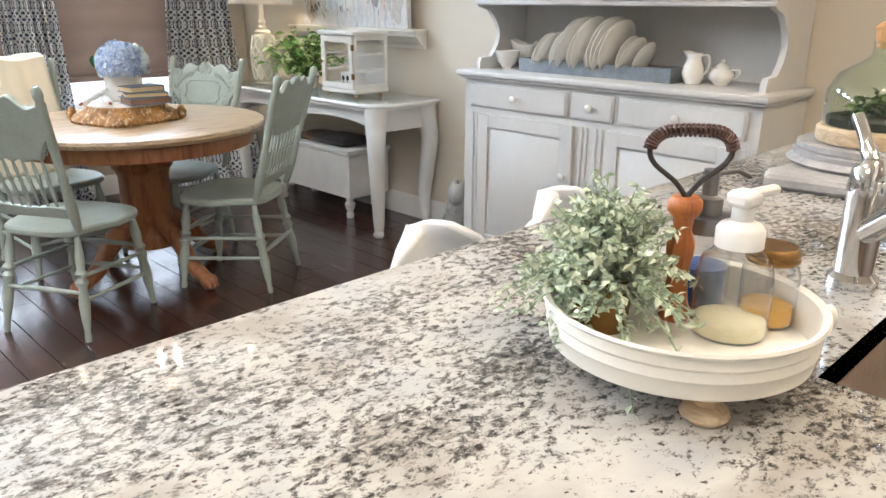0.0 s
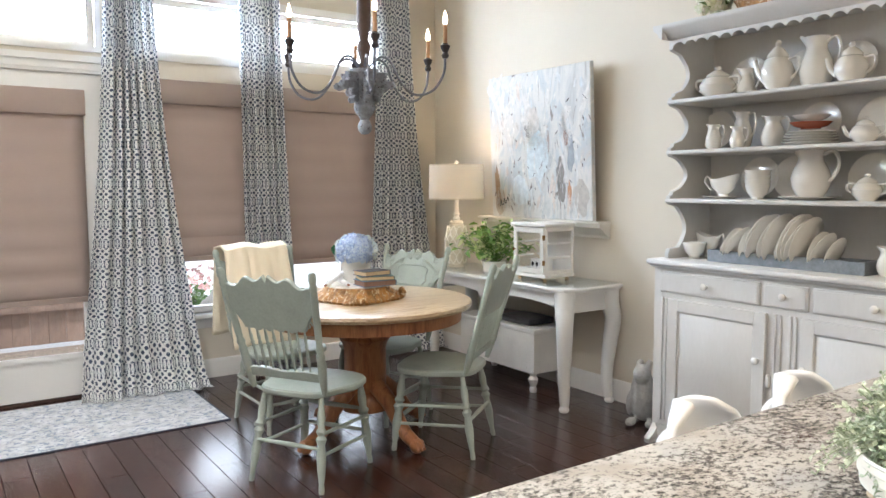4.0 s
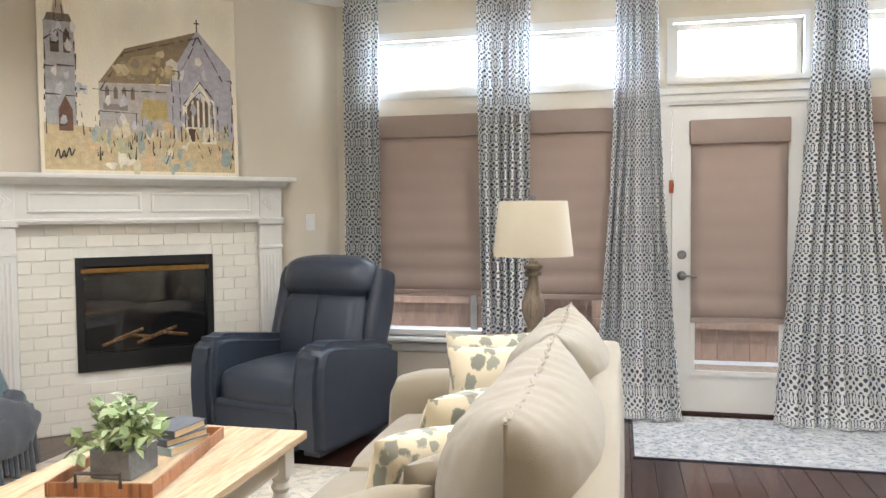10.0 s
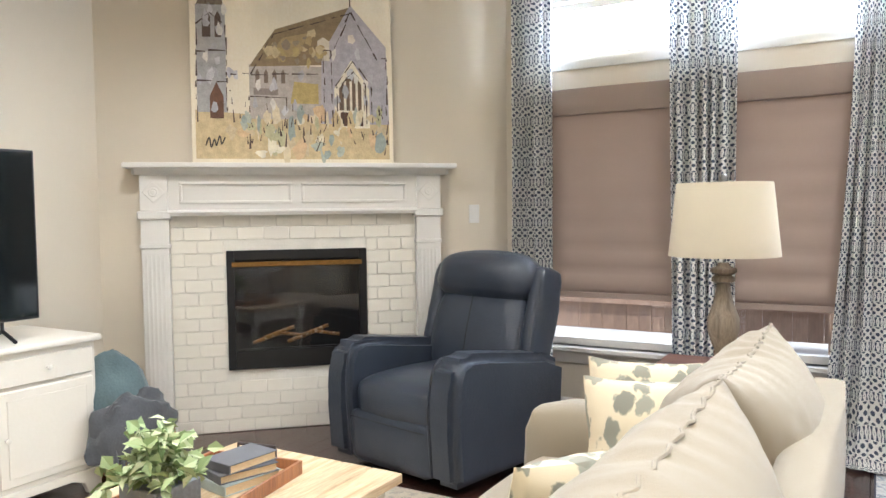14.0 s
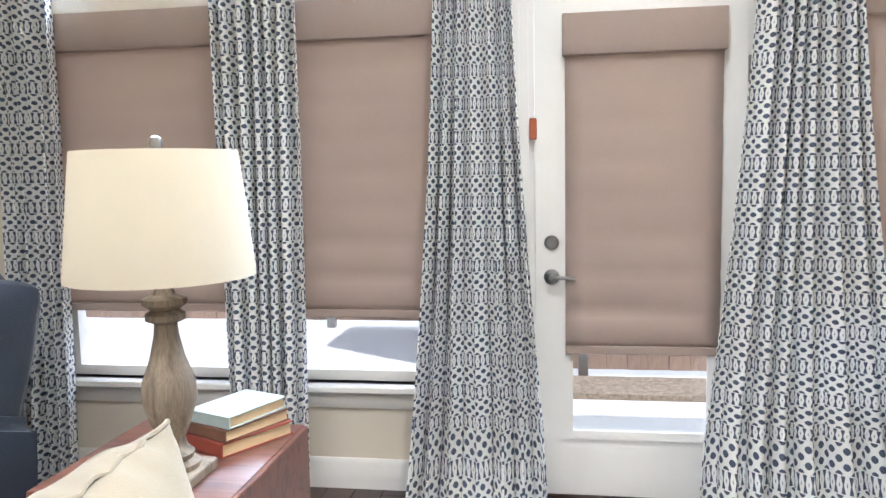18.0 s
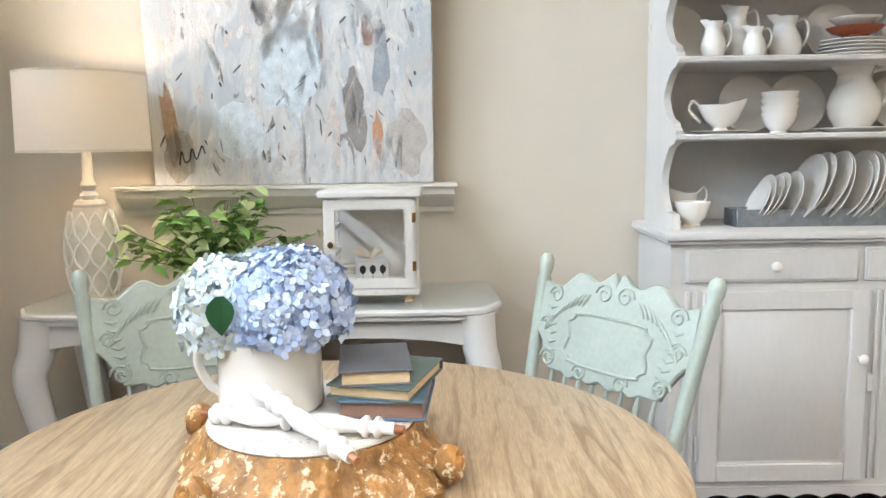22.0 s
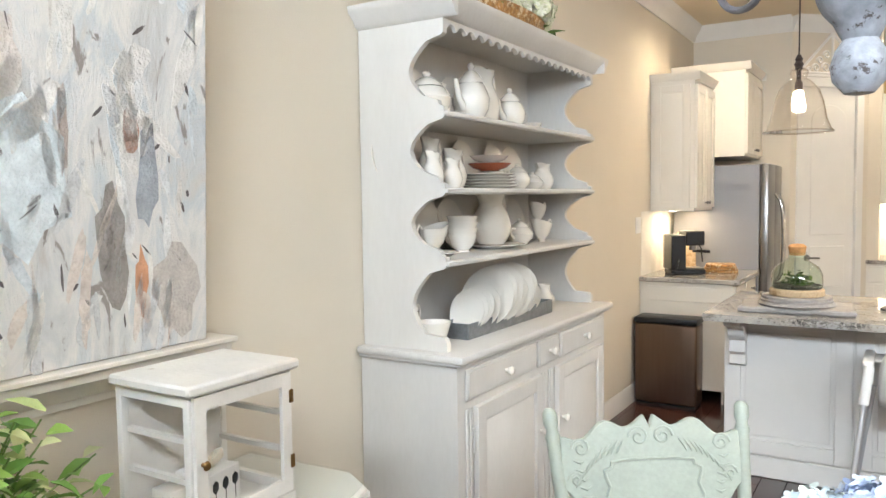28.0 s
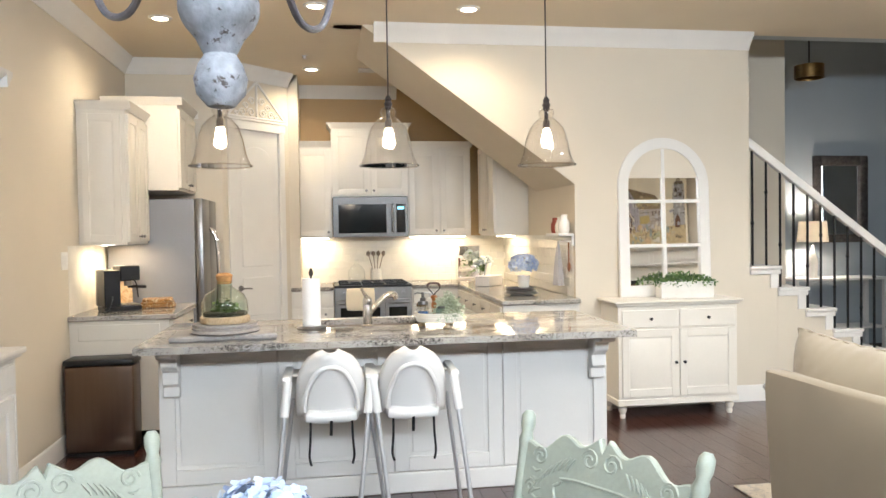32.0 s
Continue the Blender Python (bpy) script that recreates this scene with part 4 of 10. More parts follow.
def cross_spindle(name, x, y, a, z, ln=0.26, dip=90):
    sp = thing(name, pose(x, y, z, 0, dip, a), "white painted turned wooden baluster laid on the riser", "baluster", "balusters")
    pr = [(0.009, 0), (0.012, 0.012), (0.02, 0.03), (0.02, 0.045), (0.011, 0.06), (0.011, 0.075), (0.02, 0.09), (0.02, 0.105), (0.011, 0.125), (0.014, 0.17), (0.0185, 0.25), (0.016, 0.34), (0.011, 0.40), (0.021, 0.425), (0.021, 0.44), (0.012, 0.455), (0.012, 0.47), (0.021, 0.485), (0.021, 0.50), (0.012, 0.525), (0.017, 0.6), (0.0185, 0.68), (0.013, 0.78), (0.011, 0.82), (0.02, 0.845), (0.02, 0.86), (0.011, 0.875), (0.011, 0.89), (0.02, 0.905), (0.02, 0.92), (0.012, 0.94), (0.012, 1)]
    part("shaft", lathe([(0, 0)] + [(r * 0.8, ln * q) for r, q in pr] + [(0, ln)], 16), PLASTICW, sp)
    for q in (-0.014, ln):
        part("end_pin", moved(lathe([(0, 0), (0.007, 0), (0.006, 0.014), (0, 0.014)], 10), Matrix.Translation((0, 0, q))), OAKD, sp, "bare wood pin")


cross_spindle("baluster", 1.325, 3.885, -105, TOPZ + 0.0165, 0.30)
cross_spindle("baluster", 1.40, 3.875, -138, TOPZ + 0.066, 0.345, 98)


def petals(n, centre, radii, size, seed, squash=1.0, lift=0.0):
    """Many small four-petalled florets over a dome."""
    rd = random.Random(seed)
    bm = bmesh.new()
    c = Vector(centre)
    for k in range(n):
        z = rd.uniform(-0.55, 1)
        a = rd.uniform(0, 2 * math.pi)
        q = math.sqrt(max(0, 1 - z * z))
        d = Vector((q * math.cos(a), q * math.sin(a), z))
        p = c + Vector((d.x * radii[0], d.y * radii[1], d.z * radii[2])) * rd.uniform(0.86, 1.04)
        d = (d + Vector((rd.uniform(-0.65, 0.65), rd.uniform(-0.65, 0.65), rd.uniform(-0.65, 0.65)))).normalized()
        m = Matrix.Translation(p) @ d.to_track_quat("Z", "Y").to_matrix().to_4x4() @ Matrix.Rotation(rd.uniform(0, 3), 4, "Z")
        s0 = size * rd.uniform(0.75, 1.2)
        for w in range(4):
            r = Matrix.Rotation(w * math.pi / 2, 4, "Z")
            co = [(0.05, 0, 0), (0.45, -0.42, 0.1), (0.95, -0.3, 0.02), (1.05, 0.05, 0.12), (0.9, 0.32, 0.0), (0.45, 0.42, 0.1)]
            bm.faces.new([bm.verts.new(m @ r @ (Vector(v) * s0)) for v in co])
    return bm


def petal_mat(name, a, b, c):
    m, n, l, bs = start_mat(name, 0.6)
    g = n.new("ShaderNodeNewGeometry")
    r = ramp(n, (0.0, a), (0.5, b), (1.0, c))
    l.new(g.outputs["Random Per Island"], r.inputs[0])
    l.new(r.outputs[0], bs.inputs["Base Color"])
    bs.inputs["Subsurface Weight"].default_value = 0.0
    return m


HYD = petal_mat("hydrangea_petals", rgb("c9d2dd"), rgb("b0bed8"), rgb("98aace"))
HYDW = petal_mat("cream_petals", rgb("d3d8cb"), rgb("c3cccd"), rgb("b0bfce"))


def leaf_blade(ln, w, bend=0.2, n=5):
    """A leaf from the origin along x, creased along its middle."""
    bm = bmesh.new()
    rows = []
    for k in range(n + 1):
        t = k / n
        ww = w * math.sin(math.pi * min(1, 0.05 + 0.95 * t) ** 0.8) * 0.5
        z = -bend * ln * t * t
        rows.append([bm.verts.new((ln * t, -ww, z + ww * 0.4)), bm.verts.new((ln * t, 0, z)), bm.verts.new((ln * t, ww, z + ww * 0.4))])
    for a, b in zip(rows, rows[1:]):
        for j in (0, 1):
            bm.faces.new((a[j], b[j], b[j + 1], a[j + 1]))
    return bm


VX, VY = 1.405, 3.808
BLOOM = Matrix.Translation((0, 0, 0.012)) @ Matrix.Diagonal((0.88, 0.88, 0.96, 1))
v = thing("hydrangea_arrangement", pose(VX, VY, TOPZ), "blue and white hydrangea heads in a white ceramic pitcher", "flowers")
part("vase", lathe([(0, 0), (0.08, 0), (0.085, 0.006), (0.083, 0.10), (0.085, 0.118), (0.082, 0.122), (0.076, 0.112), (0.074, 0.02), (0, 0.012)], 36), IRONSTONE, v, "white glazed pitcher")
part("handle", tube(spline([(0.0, 0.08, 0.10), (0.0, 0.112, 0.10), (0.0, 0.118, 0.07), (0.0, 0.10, 0.035), (0.0, 0.08, 0.025)], 5), 0.008, 10), IRONSTONE, v)
part("flower_head", petals(900, (-0.03, -0.045, 0.165), (0.105, 0.112, 0.098), 0.0145, 3), HYD, v, "periwinkle blue hydrangea head", at=BLOOM)
part("flower_head", petals(620, (-0.005, 0.072, 0.155), (0.095, 0.092, 0.09), 0.0145, 4), HYDW, v, "pale white hydrangea head", at=BLOOM)
part("flower_head", petals(420, (0.055, 0.0, 0.165), (0.08, 0.10, 0.085), 0.0145, 5), HYDW, v, "pale white hydrangea head", at=BLOOM)
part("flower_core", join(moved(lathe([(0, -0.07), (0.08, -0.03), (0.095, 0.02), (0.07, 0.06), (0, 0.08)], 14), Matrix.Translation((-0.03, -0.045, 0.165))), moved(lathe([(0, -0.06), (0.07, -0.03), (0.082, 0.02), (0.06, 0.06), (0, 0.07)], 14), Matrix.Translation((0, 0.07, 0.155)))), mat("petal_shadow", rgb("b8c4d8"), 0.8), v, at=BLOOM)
DEEP = mat("deep_leaf", rgb("1f4a26"), 0.4, 0, 0.15, 20, 0.05)
part("leaf", moved(leaf_blade(0.062, 0.048, 0.15), pose(-0.118, 0.052, 0.20, 0, 80, 190) @ pose(0, 0, 0, 0, 0, 0)), DEEP, v, "dark green leaf", at=BLOOM)


def book(name, m, w, d, h, cover, label, group="books on the table"):
    b = thing(name, m, label, "book", group)
    part("cover", join(box(-w / 2, -d / 2, 0, w / 2, d / 2, 0.003, 0.001), box(-w / 2, -d / 2, h - 0.003, w / 2, d / 2, h, 0.001), box(-w / 2, -d / 2, 0.003, -w / 2 + 0.004, d / 2, h - 0.003)), cover, b)
    part("page_block", box(-w / 2 + 0.004, -d / 2 + 0.005, 0.003, w / 2 - 0.006, d / 2 - 0.005, h - 0.003), PAPER, b)
    return b


PAPER = mat("old_paper", rgb("cdb48c"), 0.9, 0, 0.12, 60, 0.2, 300, stretch=(1, 1, 20))
BK1 = mat("brown_cloth_cover", rgb("6b4a38"), 0.8, 0, 0.12, 20, 0.2, 300)
BK2 = mat("teal_cloth_cover", rgb("56645f"), 0.8, 0, 0.12, 20, 0.2, 300)
BK3 = mat("charcoal_cover", rgb("5d5e62"), 0.75, 0, 0.1, 20, 0.2, 300)
BK4 = mat("red_cloth_cover", rgb("8c3f30"), 0.7, 0, 0.1, 20, 0.2, 300)
BK5 = mat("grey_green_cover", rgb("a3b0ac"), 0.7, 0, 0.1, 20, 0.2, 300)
BK6 = mat("faded_blue_cover", rgb("5d7284"), 0.8, 0, 0.14, 20, 0.2, 300)
PAPERD = mat("brown_page_edge", rgb("8a6a58"), 0.9, 0, 0.12, 60, 0.2, 300, stretch=(1, 1, 20))
b0 = book("book", pose(1.415, 3.615, TOPZ + 0.001, 0, 0, 176), 0.19, 0.138, 0.031, BK6, "worn blue clothbound book at the bottom of a pile")
b0.children[1].data.materials[0] = PAPERD
book("book", pose(1.415, 3.617, TOPZ + 0.0325, 0, 0, 164), 0.185, 0.138, 0.021, BK2, "worn green clothbound book in a pile")
book("book", pose(1.41, 3.637, TOPZ + 0.054, 0, 0, 186), 0.165, 0.115, 0.025, BK3, "charcoal grey book on top of a pile")

# Throw over the chair by the window.
th = thing("throw_blanket", pose(1.141, 4.238, 0, 0, 0, -174.8) @ Matrix.Diagonal((1, 1, 0.985, 1)), "cream herringbone knit throw draped over a chair back", "blanket")
bm = bmesh.new()
nv, nu = 40, 22
g = []
for r in range(nv + 1):
    t = r / nv
    s_ = -0.58 + 1.2 * t
    row = []
    for k in range(nu + 1):
        u = -1 + 2 * k / nu
        x = 0.02 + u * (0.20 + 0.03 * abs(s_))
        wave = 0.016 * math.sin(u * 9 + 2 * s_) + 0.018 * noise.noise(Vector((u * 2, s_ * 3, 1)))
        over = 1.035 + 0.008 * math.sin(u * 5)
        if abs(s_) < 0.03:
            yy, z = -0.34 + s_ * 0.9, over + wave * 0.3
        elif s_ < 0:
            dz = -s_ - 0.03
            yy, z = -0.375 - 0.03 - 0.03 * dz - abs(wave), over - dz
        else:
            dz = s_ - 0.03
            yy, z = -0.315 + 0.26 * dz + 0.035 + abs(wave), over - dz
        row.append(bm.verts.new((x, yy, z)))
    g.append(row)
for r in range(nv):
    for k in range(nu):
        bm.faces.new((g[r][k], g[r][k + 1], g[r + 1][k + 1], g[r + 1][k]))
ob = part("knit", bm, BLANKET, th)
so = ob.modifiers.new("thick", "SOLIDIFY")
so.thickness, so.offset = 0.012, 0

# Chandelier.
CX, CY = 1.424, 3.72
GREYIRON = mat("grey_washed_iron", rgb("63636a"), 0.5, 0.2, 0.2, 14, 0.2, 70)
GREYWASH = mat("grey_washed_carving", rgb("7b7d82"), 0.7, 0, 0.3, 16, 0.4, 60, wear=(rgb("3f3734"), 0.58))
ch = thing("chandelier", pose(CX, CY, 0), "grey washed wooden chandelier with curved iron arms and candle bulbs", "chandelier")
part("finial", moved(lathe([(0, 1.655), (0.02, 1.658), (0.036, 1.675), (0.04, 1.695), (0.033, 1.715), (0.024, 1.728), (0.036, 1.75), (0.05, 1.765), (0.056, 1.775), (0.06, 1.785), (0.06, 1.80), (0.05, 1.805), (0.055, 1.88), (0.07, 1.95), (0.075, 1.965), (0.03, 1.975), (0, 1.975)], 28), Matrix.Translation((0, 0, 1.98)) @ Matrix.Diagonal((0.95, 0.95, 1.05, 1)) @ Matrix.Translation((0, 0, -1.975))), GREYWASH, ch)
part("carved_block", lathe([(0, 1.80), (0.056, 1.80), (0.05, 1.83), (0.052, 1.90), (0.062, 1.95), (0.078, 1.965), (0.078, 1.985), (0.04, 1.99), (0, 1.99)], 24), GREYWASH, ch)
for k in range(6):
    a = radians(60 * k + 15)
    side = [(0.045, 1.815), (0.07, 1.812), (0.078, 1.83), (0.07, 1.845), (0.084, 1.85), (0.09, 1.868), (0.082, 1.885), (0.098, 1.888), (0.125, 1.878), (0.142, 1.888), (0.146, 1.905), (0.136, 1.918), (0.112, 1.92), (0.104, 1.935), (0.11, 1.965), (0.045, 1.97)]
    br = slab(side, -0.017, 0.017, 0.005)
    eye = moved(lathe([(0, -0.021), (0.012, -0.02), (0.015, -0.012), (0.015, 0.012), (0.012, 0.02), (0, 0.021)], 12), pose(0.131, 0, 1.9, 90))
    part("carved_bracket", moved(join(br, eye), pose(0, 0, 0, 0, 0, math.degrees(a)) @ Matrix.Diagonal((1.15, 1.15, 1, 1))), GREYWASH, ch)
part("stem", lathe([(0, 1.97), (0.03, 1.97), (0.03, 2.0), (0.022, 2.03), (0.035, 2.08), (0.038, 2.11), (0.024, 2.14), (0.03, 2.17), (0.036, 2.21), (0.036, 2.36), (0.03, 2.40), (0.022, 2.44), (0.035, 2.48), (0.038, 2.56), (0.028, 2.64), (0.016, 2.68), (0, 2.68)], 20), mat("brown_wood_turning", rgb("4e3b32"), 0.6, 0, 0.2, 12, 0.3, 60), ch)
part("chain", tube([(0, 0, 2.67), (0, 0, 3.03)], 0.006), IRON, ch)
part("canopy", lathe([(0, 3.0), (0.03, 3.005), (0.06, 3.03), (0.065, 3.048), (0, 3.048)], 24), IRON, ch)
for k in range(6):
    a = radians(60 * k + 8)
    d = Vector((math.cos(a), math.sin(a), 0))
    arm = part("arm", tube(spline([d * 0.03 + Vector((0, 0, 2.0)), d * 0.09 + Vector((0, 0, 2.045)), d * 0.15 + Vector((0, 0, 2.02)), d * 0.2 + Vector((0, 0, 1.92)), d * 0.28 + Vector((0, 0, 1.845)), d * 0.38 + Vector((0, 0, 1.86)), d * 0.44 + Vector((0, 0, 1.94)), d * 0.45 + Vector((0, 0, 2.03))], 6), 0.0068, 8), GREYIRON, ch)
    at = Matrix.Translation(d * 0.45)
    part("candle_cup", moved(lathe([(0, 2.02), (0.012, 2.02), (0.02, 2.035), (0.012, 2.05), (0.022, 2.07), (0.026, 2.085), (0.014, 2.09), (0.014, 2.095), (0, 2.095)], 14), at), IRON, arm)
    part("candle_sleeve", moved(lathe([(0, 2.09), (0.011, 2.09), (0.0105, 2.19), (0, 2.19)], 12), at), mat("candle_sleeve_tan", rgb("a8805c"), 0.6) if k == 0 else bpy.data.materials["candle_sleeve_tan"], arm, "tan candle sleeve")
    part("bulb", moved(lathe([(0, 2.188), (0.007, 2.19), (0.013, 2.205), (0.013, 2.22), (0.006, 2.245), (0, 2.262)], 12), at), BULB, arm, "glowing flame bulb")
lamp("chandelier_light", "POINT", pose(CX, CY, 2.30), 10, (1.0, 0.8, 0.58), radius=0.05)

# Rug at the garden door.
RUGP = mat("faded_rug", rgb("c3c4c6"), 0.95, 0, 0.22, 14, 0.4, 160, wear=(rgb("8e97a6"), 0.53))
rg = thing("door_rug", pose(0, 0, 0), "faded grey blue patterned runner rug by the garden door", "rug")
part("rug_cloth", box(-0.66, 4.43, 0.001, 0.88, 5.35, 0.008, 0.003), RUGP, rg)
part("rug_border", join(box(-0.66, 4.422, 0.001, 0.88, 4.43, 0.007), box(-0.668, 4.422, 0.001, -0.66, 5.35, 0.007), box(0.88, 4.422, 0.001, 0.888, 5.35, 0.007)), mat("rug_edge", rgb("3c4352"), 0.95), rg, "dark stitched edge")

# ---- hutch ----
H = pose(3.045, 2.803, 0, 0, 0, -90)
hu = thing("hutch", H, "grey painted open hutch with scalloped sides, drawers and panelled doors", "hutch")
W = 1.515


def panel_door(x0, z0, x1, z1, y, t=0.02, s=0.055):
    """A framed door with a raised panel, front towards -y."""
    fr = join(box(x0, y - t, z0, x0 + s, y, z1, 0.002), box(x1 - s, y - t, z0, x1, y, z1, 0.002), box(x0 + s, y - t, z0, x1 - s, y, z0 + s, 0.002), box(x0 + s, y - t, z1 - s, x1 - s, y, z1, 0.002), box(x0 + s, y - t * 0.45, z0 + s, x1 - s, y - 0.001, z1 - s))
    bm = box(x0 + s + 0.008, y - t * 0.95, z0 + s + 0.008, x1 - s - 0.008, y - t * 0.4, z1 - s - 0.008)
    mx, mz = (x0 + x1) / 2, (z0 + z1) / 2
    for v in bm.verts:
        if v.co.y < y - t * 0.7:
            v.co.x -= math.copysign(0.022, v.co.x - mx)
            v.co.z -= math.copysign(0.022, v.co.z - mz)
    return join(fr, bm)


part("base", join(box(0.03, -0.405, 0.10, W - 0.03, 0, 0.945), box(0.03, -0.385, 0.0, 0.06, -0.05, 0.1), box(W - 0.06, -0.385, 0, W - 0.03, -0.05, 0.1)), GREY, hu)
part("counter", join(box(0.0, -0.445, 0.957, W, 0, 0.985, 0.008, 2), box(0.012, -0.43, 0.944, W - 0.012, 0, 0.958, 0.004)), GREY, hu)
for a, b in ((0.075, 0.645), (0.665, 0.88), (0.90, W - 0.075)):
    dr = part("drawer", join(box(a, -0.418, 0.815, b, -0.406, 0.925, 0.004), box(a + 0.008, -0.422, 0.823, b - 0.008, -0.417, 0.917, 0.003)), GREY, hu)
    part("knob", moved(lathe([(0, 0), (0.008, 0), (0.007, 0.012), (0.016, 0.02), (0.018, 0.028), (0.012, 0.034), (0, 0.036)], 12), pose((a + b) / 2, -0.421, 0.87, 90)), IRONSTONE, dr, "glass knob")
for a, b, kx in ((0.135, 0.685, 0.655), (0.855, 1.405, 0.885)):
    d = part("door", panel_door(a, 0.13, b, 0.785, -0.406, 0.022, 0.06), GREY, hu)
    part("knob", moved(lathe([(0, 0), (0.008, 0), (0.007, 0.012), (0.016, 0.02), (0.018, 0.028), (0.012, 0.034), (0, 0.036)], 12), pose(kx, -0.43, 0.56, 90)), IRONSTONE, d, "glass knob")
    part("latch", box(kx + (0.035 if kx < 0.77 else -0.055), -0.425, 0.44, kx + (0.055 if kx < 0.77 else -0.035), -0.407, 0.50, 0.004), GREY, d)
    hx = a - 0.012 if kx < 0.77 else b + 0.004
    for z in (0.2, 0.62):
        part("hinge", box(hx, -0.42, z, hx + 0.008, -0.407, z + 0.09, 0.002), GREY, d)
for x0 in (0.065, 0.70, 0.775, 1.415):
    for k in range(2):
        part("flute", box(x0 + 0.012 + 0.025 * k, -0.414, 0.13, x0 + 0.028 + 0.025 * k, -0.406, 0.785, 0.003), GREY, hu)
sk = [(0.06, 0.105)] + [(0.06 + 1.42 * k / 70, 0.062 + 0.016 * abs(math.sin(k * math.pi / 5)) + (0.03 if (k < 4 or k > 66) else 0) * -1) for k in range(71)] + [(1.48, 0.105)]
part("skirt", slab(sk, -0.412, -0.395), GREY, hu)
for x in (0.03, W - 0.07):
    part("foot", join(box(x, -0.47, 0.0, x + 0.04, -0.02, 0.028, 0.006), moved(slab([(-0.47, 0.028), (-0.40, 0.028), (-0.40, 0.10), (-0.43, 0.06)], 0, 0.04), Matrix(((0, 1, 0, x), (1, 0, 0, 0), (0, 0, 1, 0), (0, 0, 0, 1))))), GREY, hu)
# Upper part: sides cut in curves, shelves, crown.
SH = [1.30, 1.55, 1.81]
DEEPH = 0.355
lv = [0.985] + SH + [2.09]


def side_outline():
    pts = [(0, 0.985), (-DEEPH, 0.985)]
    for k, (a, b) in enumerate(zip(lv, lv[1:])):
        h = b - a
        if k == 0:
            pts += [(-DEEPH, a + 0.03), (-DEEPH + 0.012, a + 0.05)]
        else:
            pts += [(-DEEPH, a + 0.012), (-DEEPH + 0.02, a + 0.02), (-DEEPH + 0.025, a + 0.035)]
        for q in range(9):
            f = q / 8
            pts.append((-DEEPH + 0.055 + 0.085 * math.sin(math.pi * (0.12 + 0.83 * f)), a + 0.055 + (h - 0.10) * f))
        pts += [(-DEEPH + 0.04, b - 0.036), (-DEEPH + 0.012, b - 0.03), (-DEEPH, b - 0.022)]
    pts += [(-DEEPH, 2.15), (0, 2.15)]
    return pts


turn = Matrix(((0, 1, 0, 0), (1, 0, 0, 0), (0, 0, 1, 0), (0, 0, 0, 1)))
for x in (0.05, W - 0.075):
    bm = moved(slab(side_outline(), x, x + 0.024), turn)
    bmesh.ops.recalc_face_normals(bm, faces=bm.faces[:])
    part("side_board", bm, GREY, hu)
part("back_board", box(0.074, -0.014, 0.985, W - 0.075, -0.002, 2.15), GREY, hu)
for z in SH:
    part("shelf", join(box(0.074, -DEEPH, z - 0.022, W - 0.075, -0.014, z), box(0.05, -DEEPH - 0.012, z - 0.02, W - 0.05, -DEEPH + 0.002, z - 0.002, 0.004)), GREY, hu)
part("top_board", box(0.05, -0.35, 2.15, W - 0.05, 0, 2.165), GREY, hu)
part("crown", join(strip([(0, 0), (0.02, 0.01), (0.03, 0.03), (0.055, 0.05), (0.06, 0.07), (0.06, 0.075), (0, 0.075)], (0.05, -DEEPH, 2.115), (W - 0.05, -DEEPH, 2.115)), strip([(0, 0), (0.02, 0.01), (0.03, 0.03), (0.055, 0.05), (0.06, 0.07), (0.06, 0.075), (0, 0.075)], (0.05, 0, 2.115), (0.05, -DEEPH - 0.06, 2.115)), strip([(0, 0), (0.02, 0.01), (0.03, 0.03), (0.055, 0.05), (0.06, 0.07), (0.06, 0.075), (0, 0.075)], (W - 0.05, -DEEPH - 0.06, 2.115), (W - 0.05, 0, 2.115))), GREY, hu)
vl = [(0.074, 2.15)] + [(0.074 + (W - 0.149) * k / 120, 2.082 + 0.02 * abs(math.sin(k * math.pi / 6)) ** 0.7) for k in range(121)] + [(W - 0.075, 2.15)]
part("scalloped_valance", slab(vl, -DEEPH, -DEEPH + 0.015), GREY, hu)


# ---- ironstone ----
def on_hutch(x, y, z, a=0):
    return H @ pose(x, -y, z, 0, 0, a)


def pitcher(m, h, r, label="white ironstone pitcher on a hutch shelf"):
    p = thing("pitcher", m, label, "pitcher", "ironstone dishes")
    bm = lathe([(0, 0), (r * 0.62, 0), (r * 0.7, h * 0.04), (r * 0.9, h * 0.18), (r, h * 0.36), (r * 0.88, h * 0.56), (r * 0.6, h * 0.76), (r * 0.58, h * 0.84), (r * 0.7, h * 0.96), (r * 0.74, h), (r * 0.68, h * 0.985), (r * 0.52, h * 0.84), (r * 0.8, h * 0.5), (r * 0.55, h * 0.05), (0, h * 0.04)], 24)
    for v in bm.verts:
        if v.co.z > h * 0.75 and v.co.x < 0:
            q = (v.co.z - h * 0.75) / (h * 0.25)
            if abs(v.co.y) < r * 0.5:
                v.co.x -= r * 0.45 * q * (1 - abs(v.co.y) / (r * 0.5))
                v.co.z += h * 0.05 * q
    part("body", bm, IRONSTONE, p)
    part("handle", tube(spline([(r * 0.62, 0, h * 0.9), (r * 1.2, 0, h * 0.95), (r * 1.45, 0, h * 0.72), (r * 1.25, 0, h * 0.45), (r * 0.93, 0, h * 0.33)], 5), r * 0.1, 8), IRONSTONE, p)
    return p


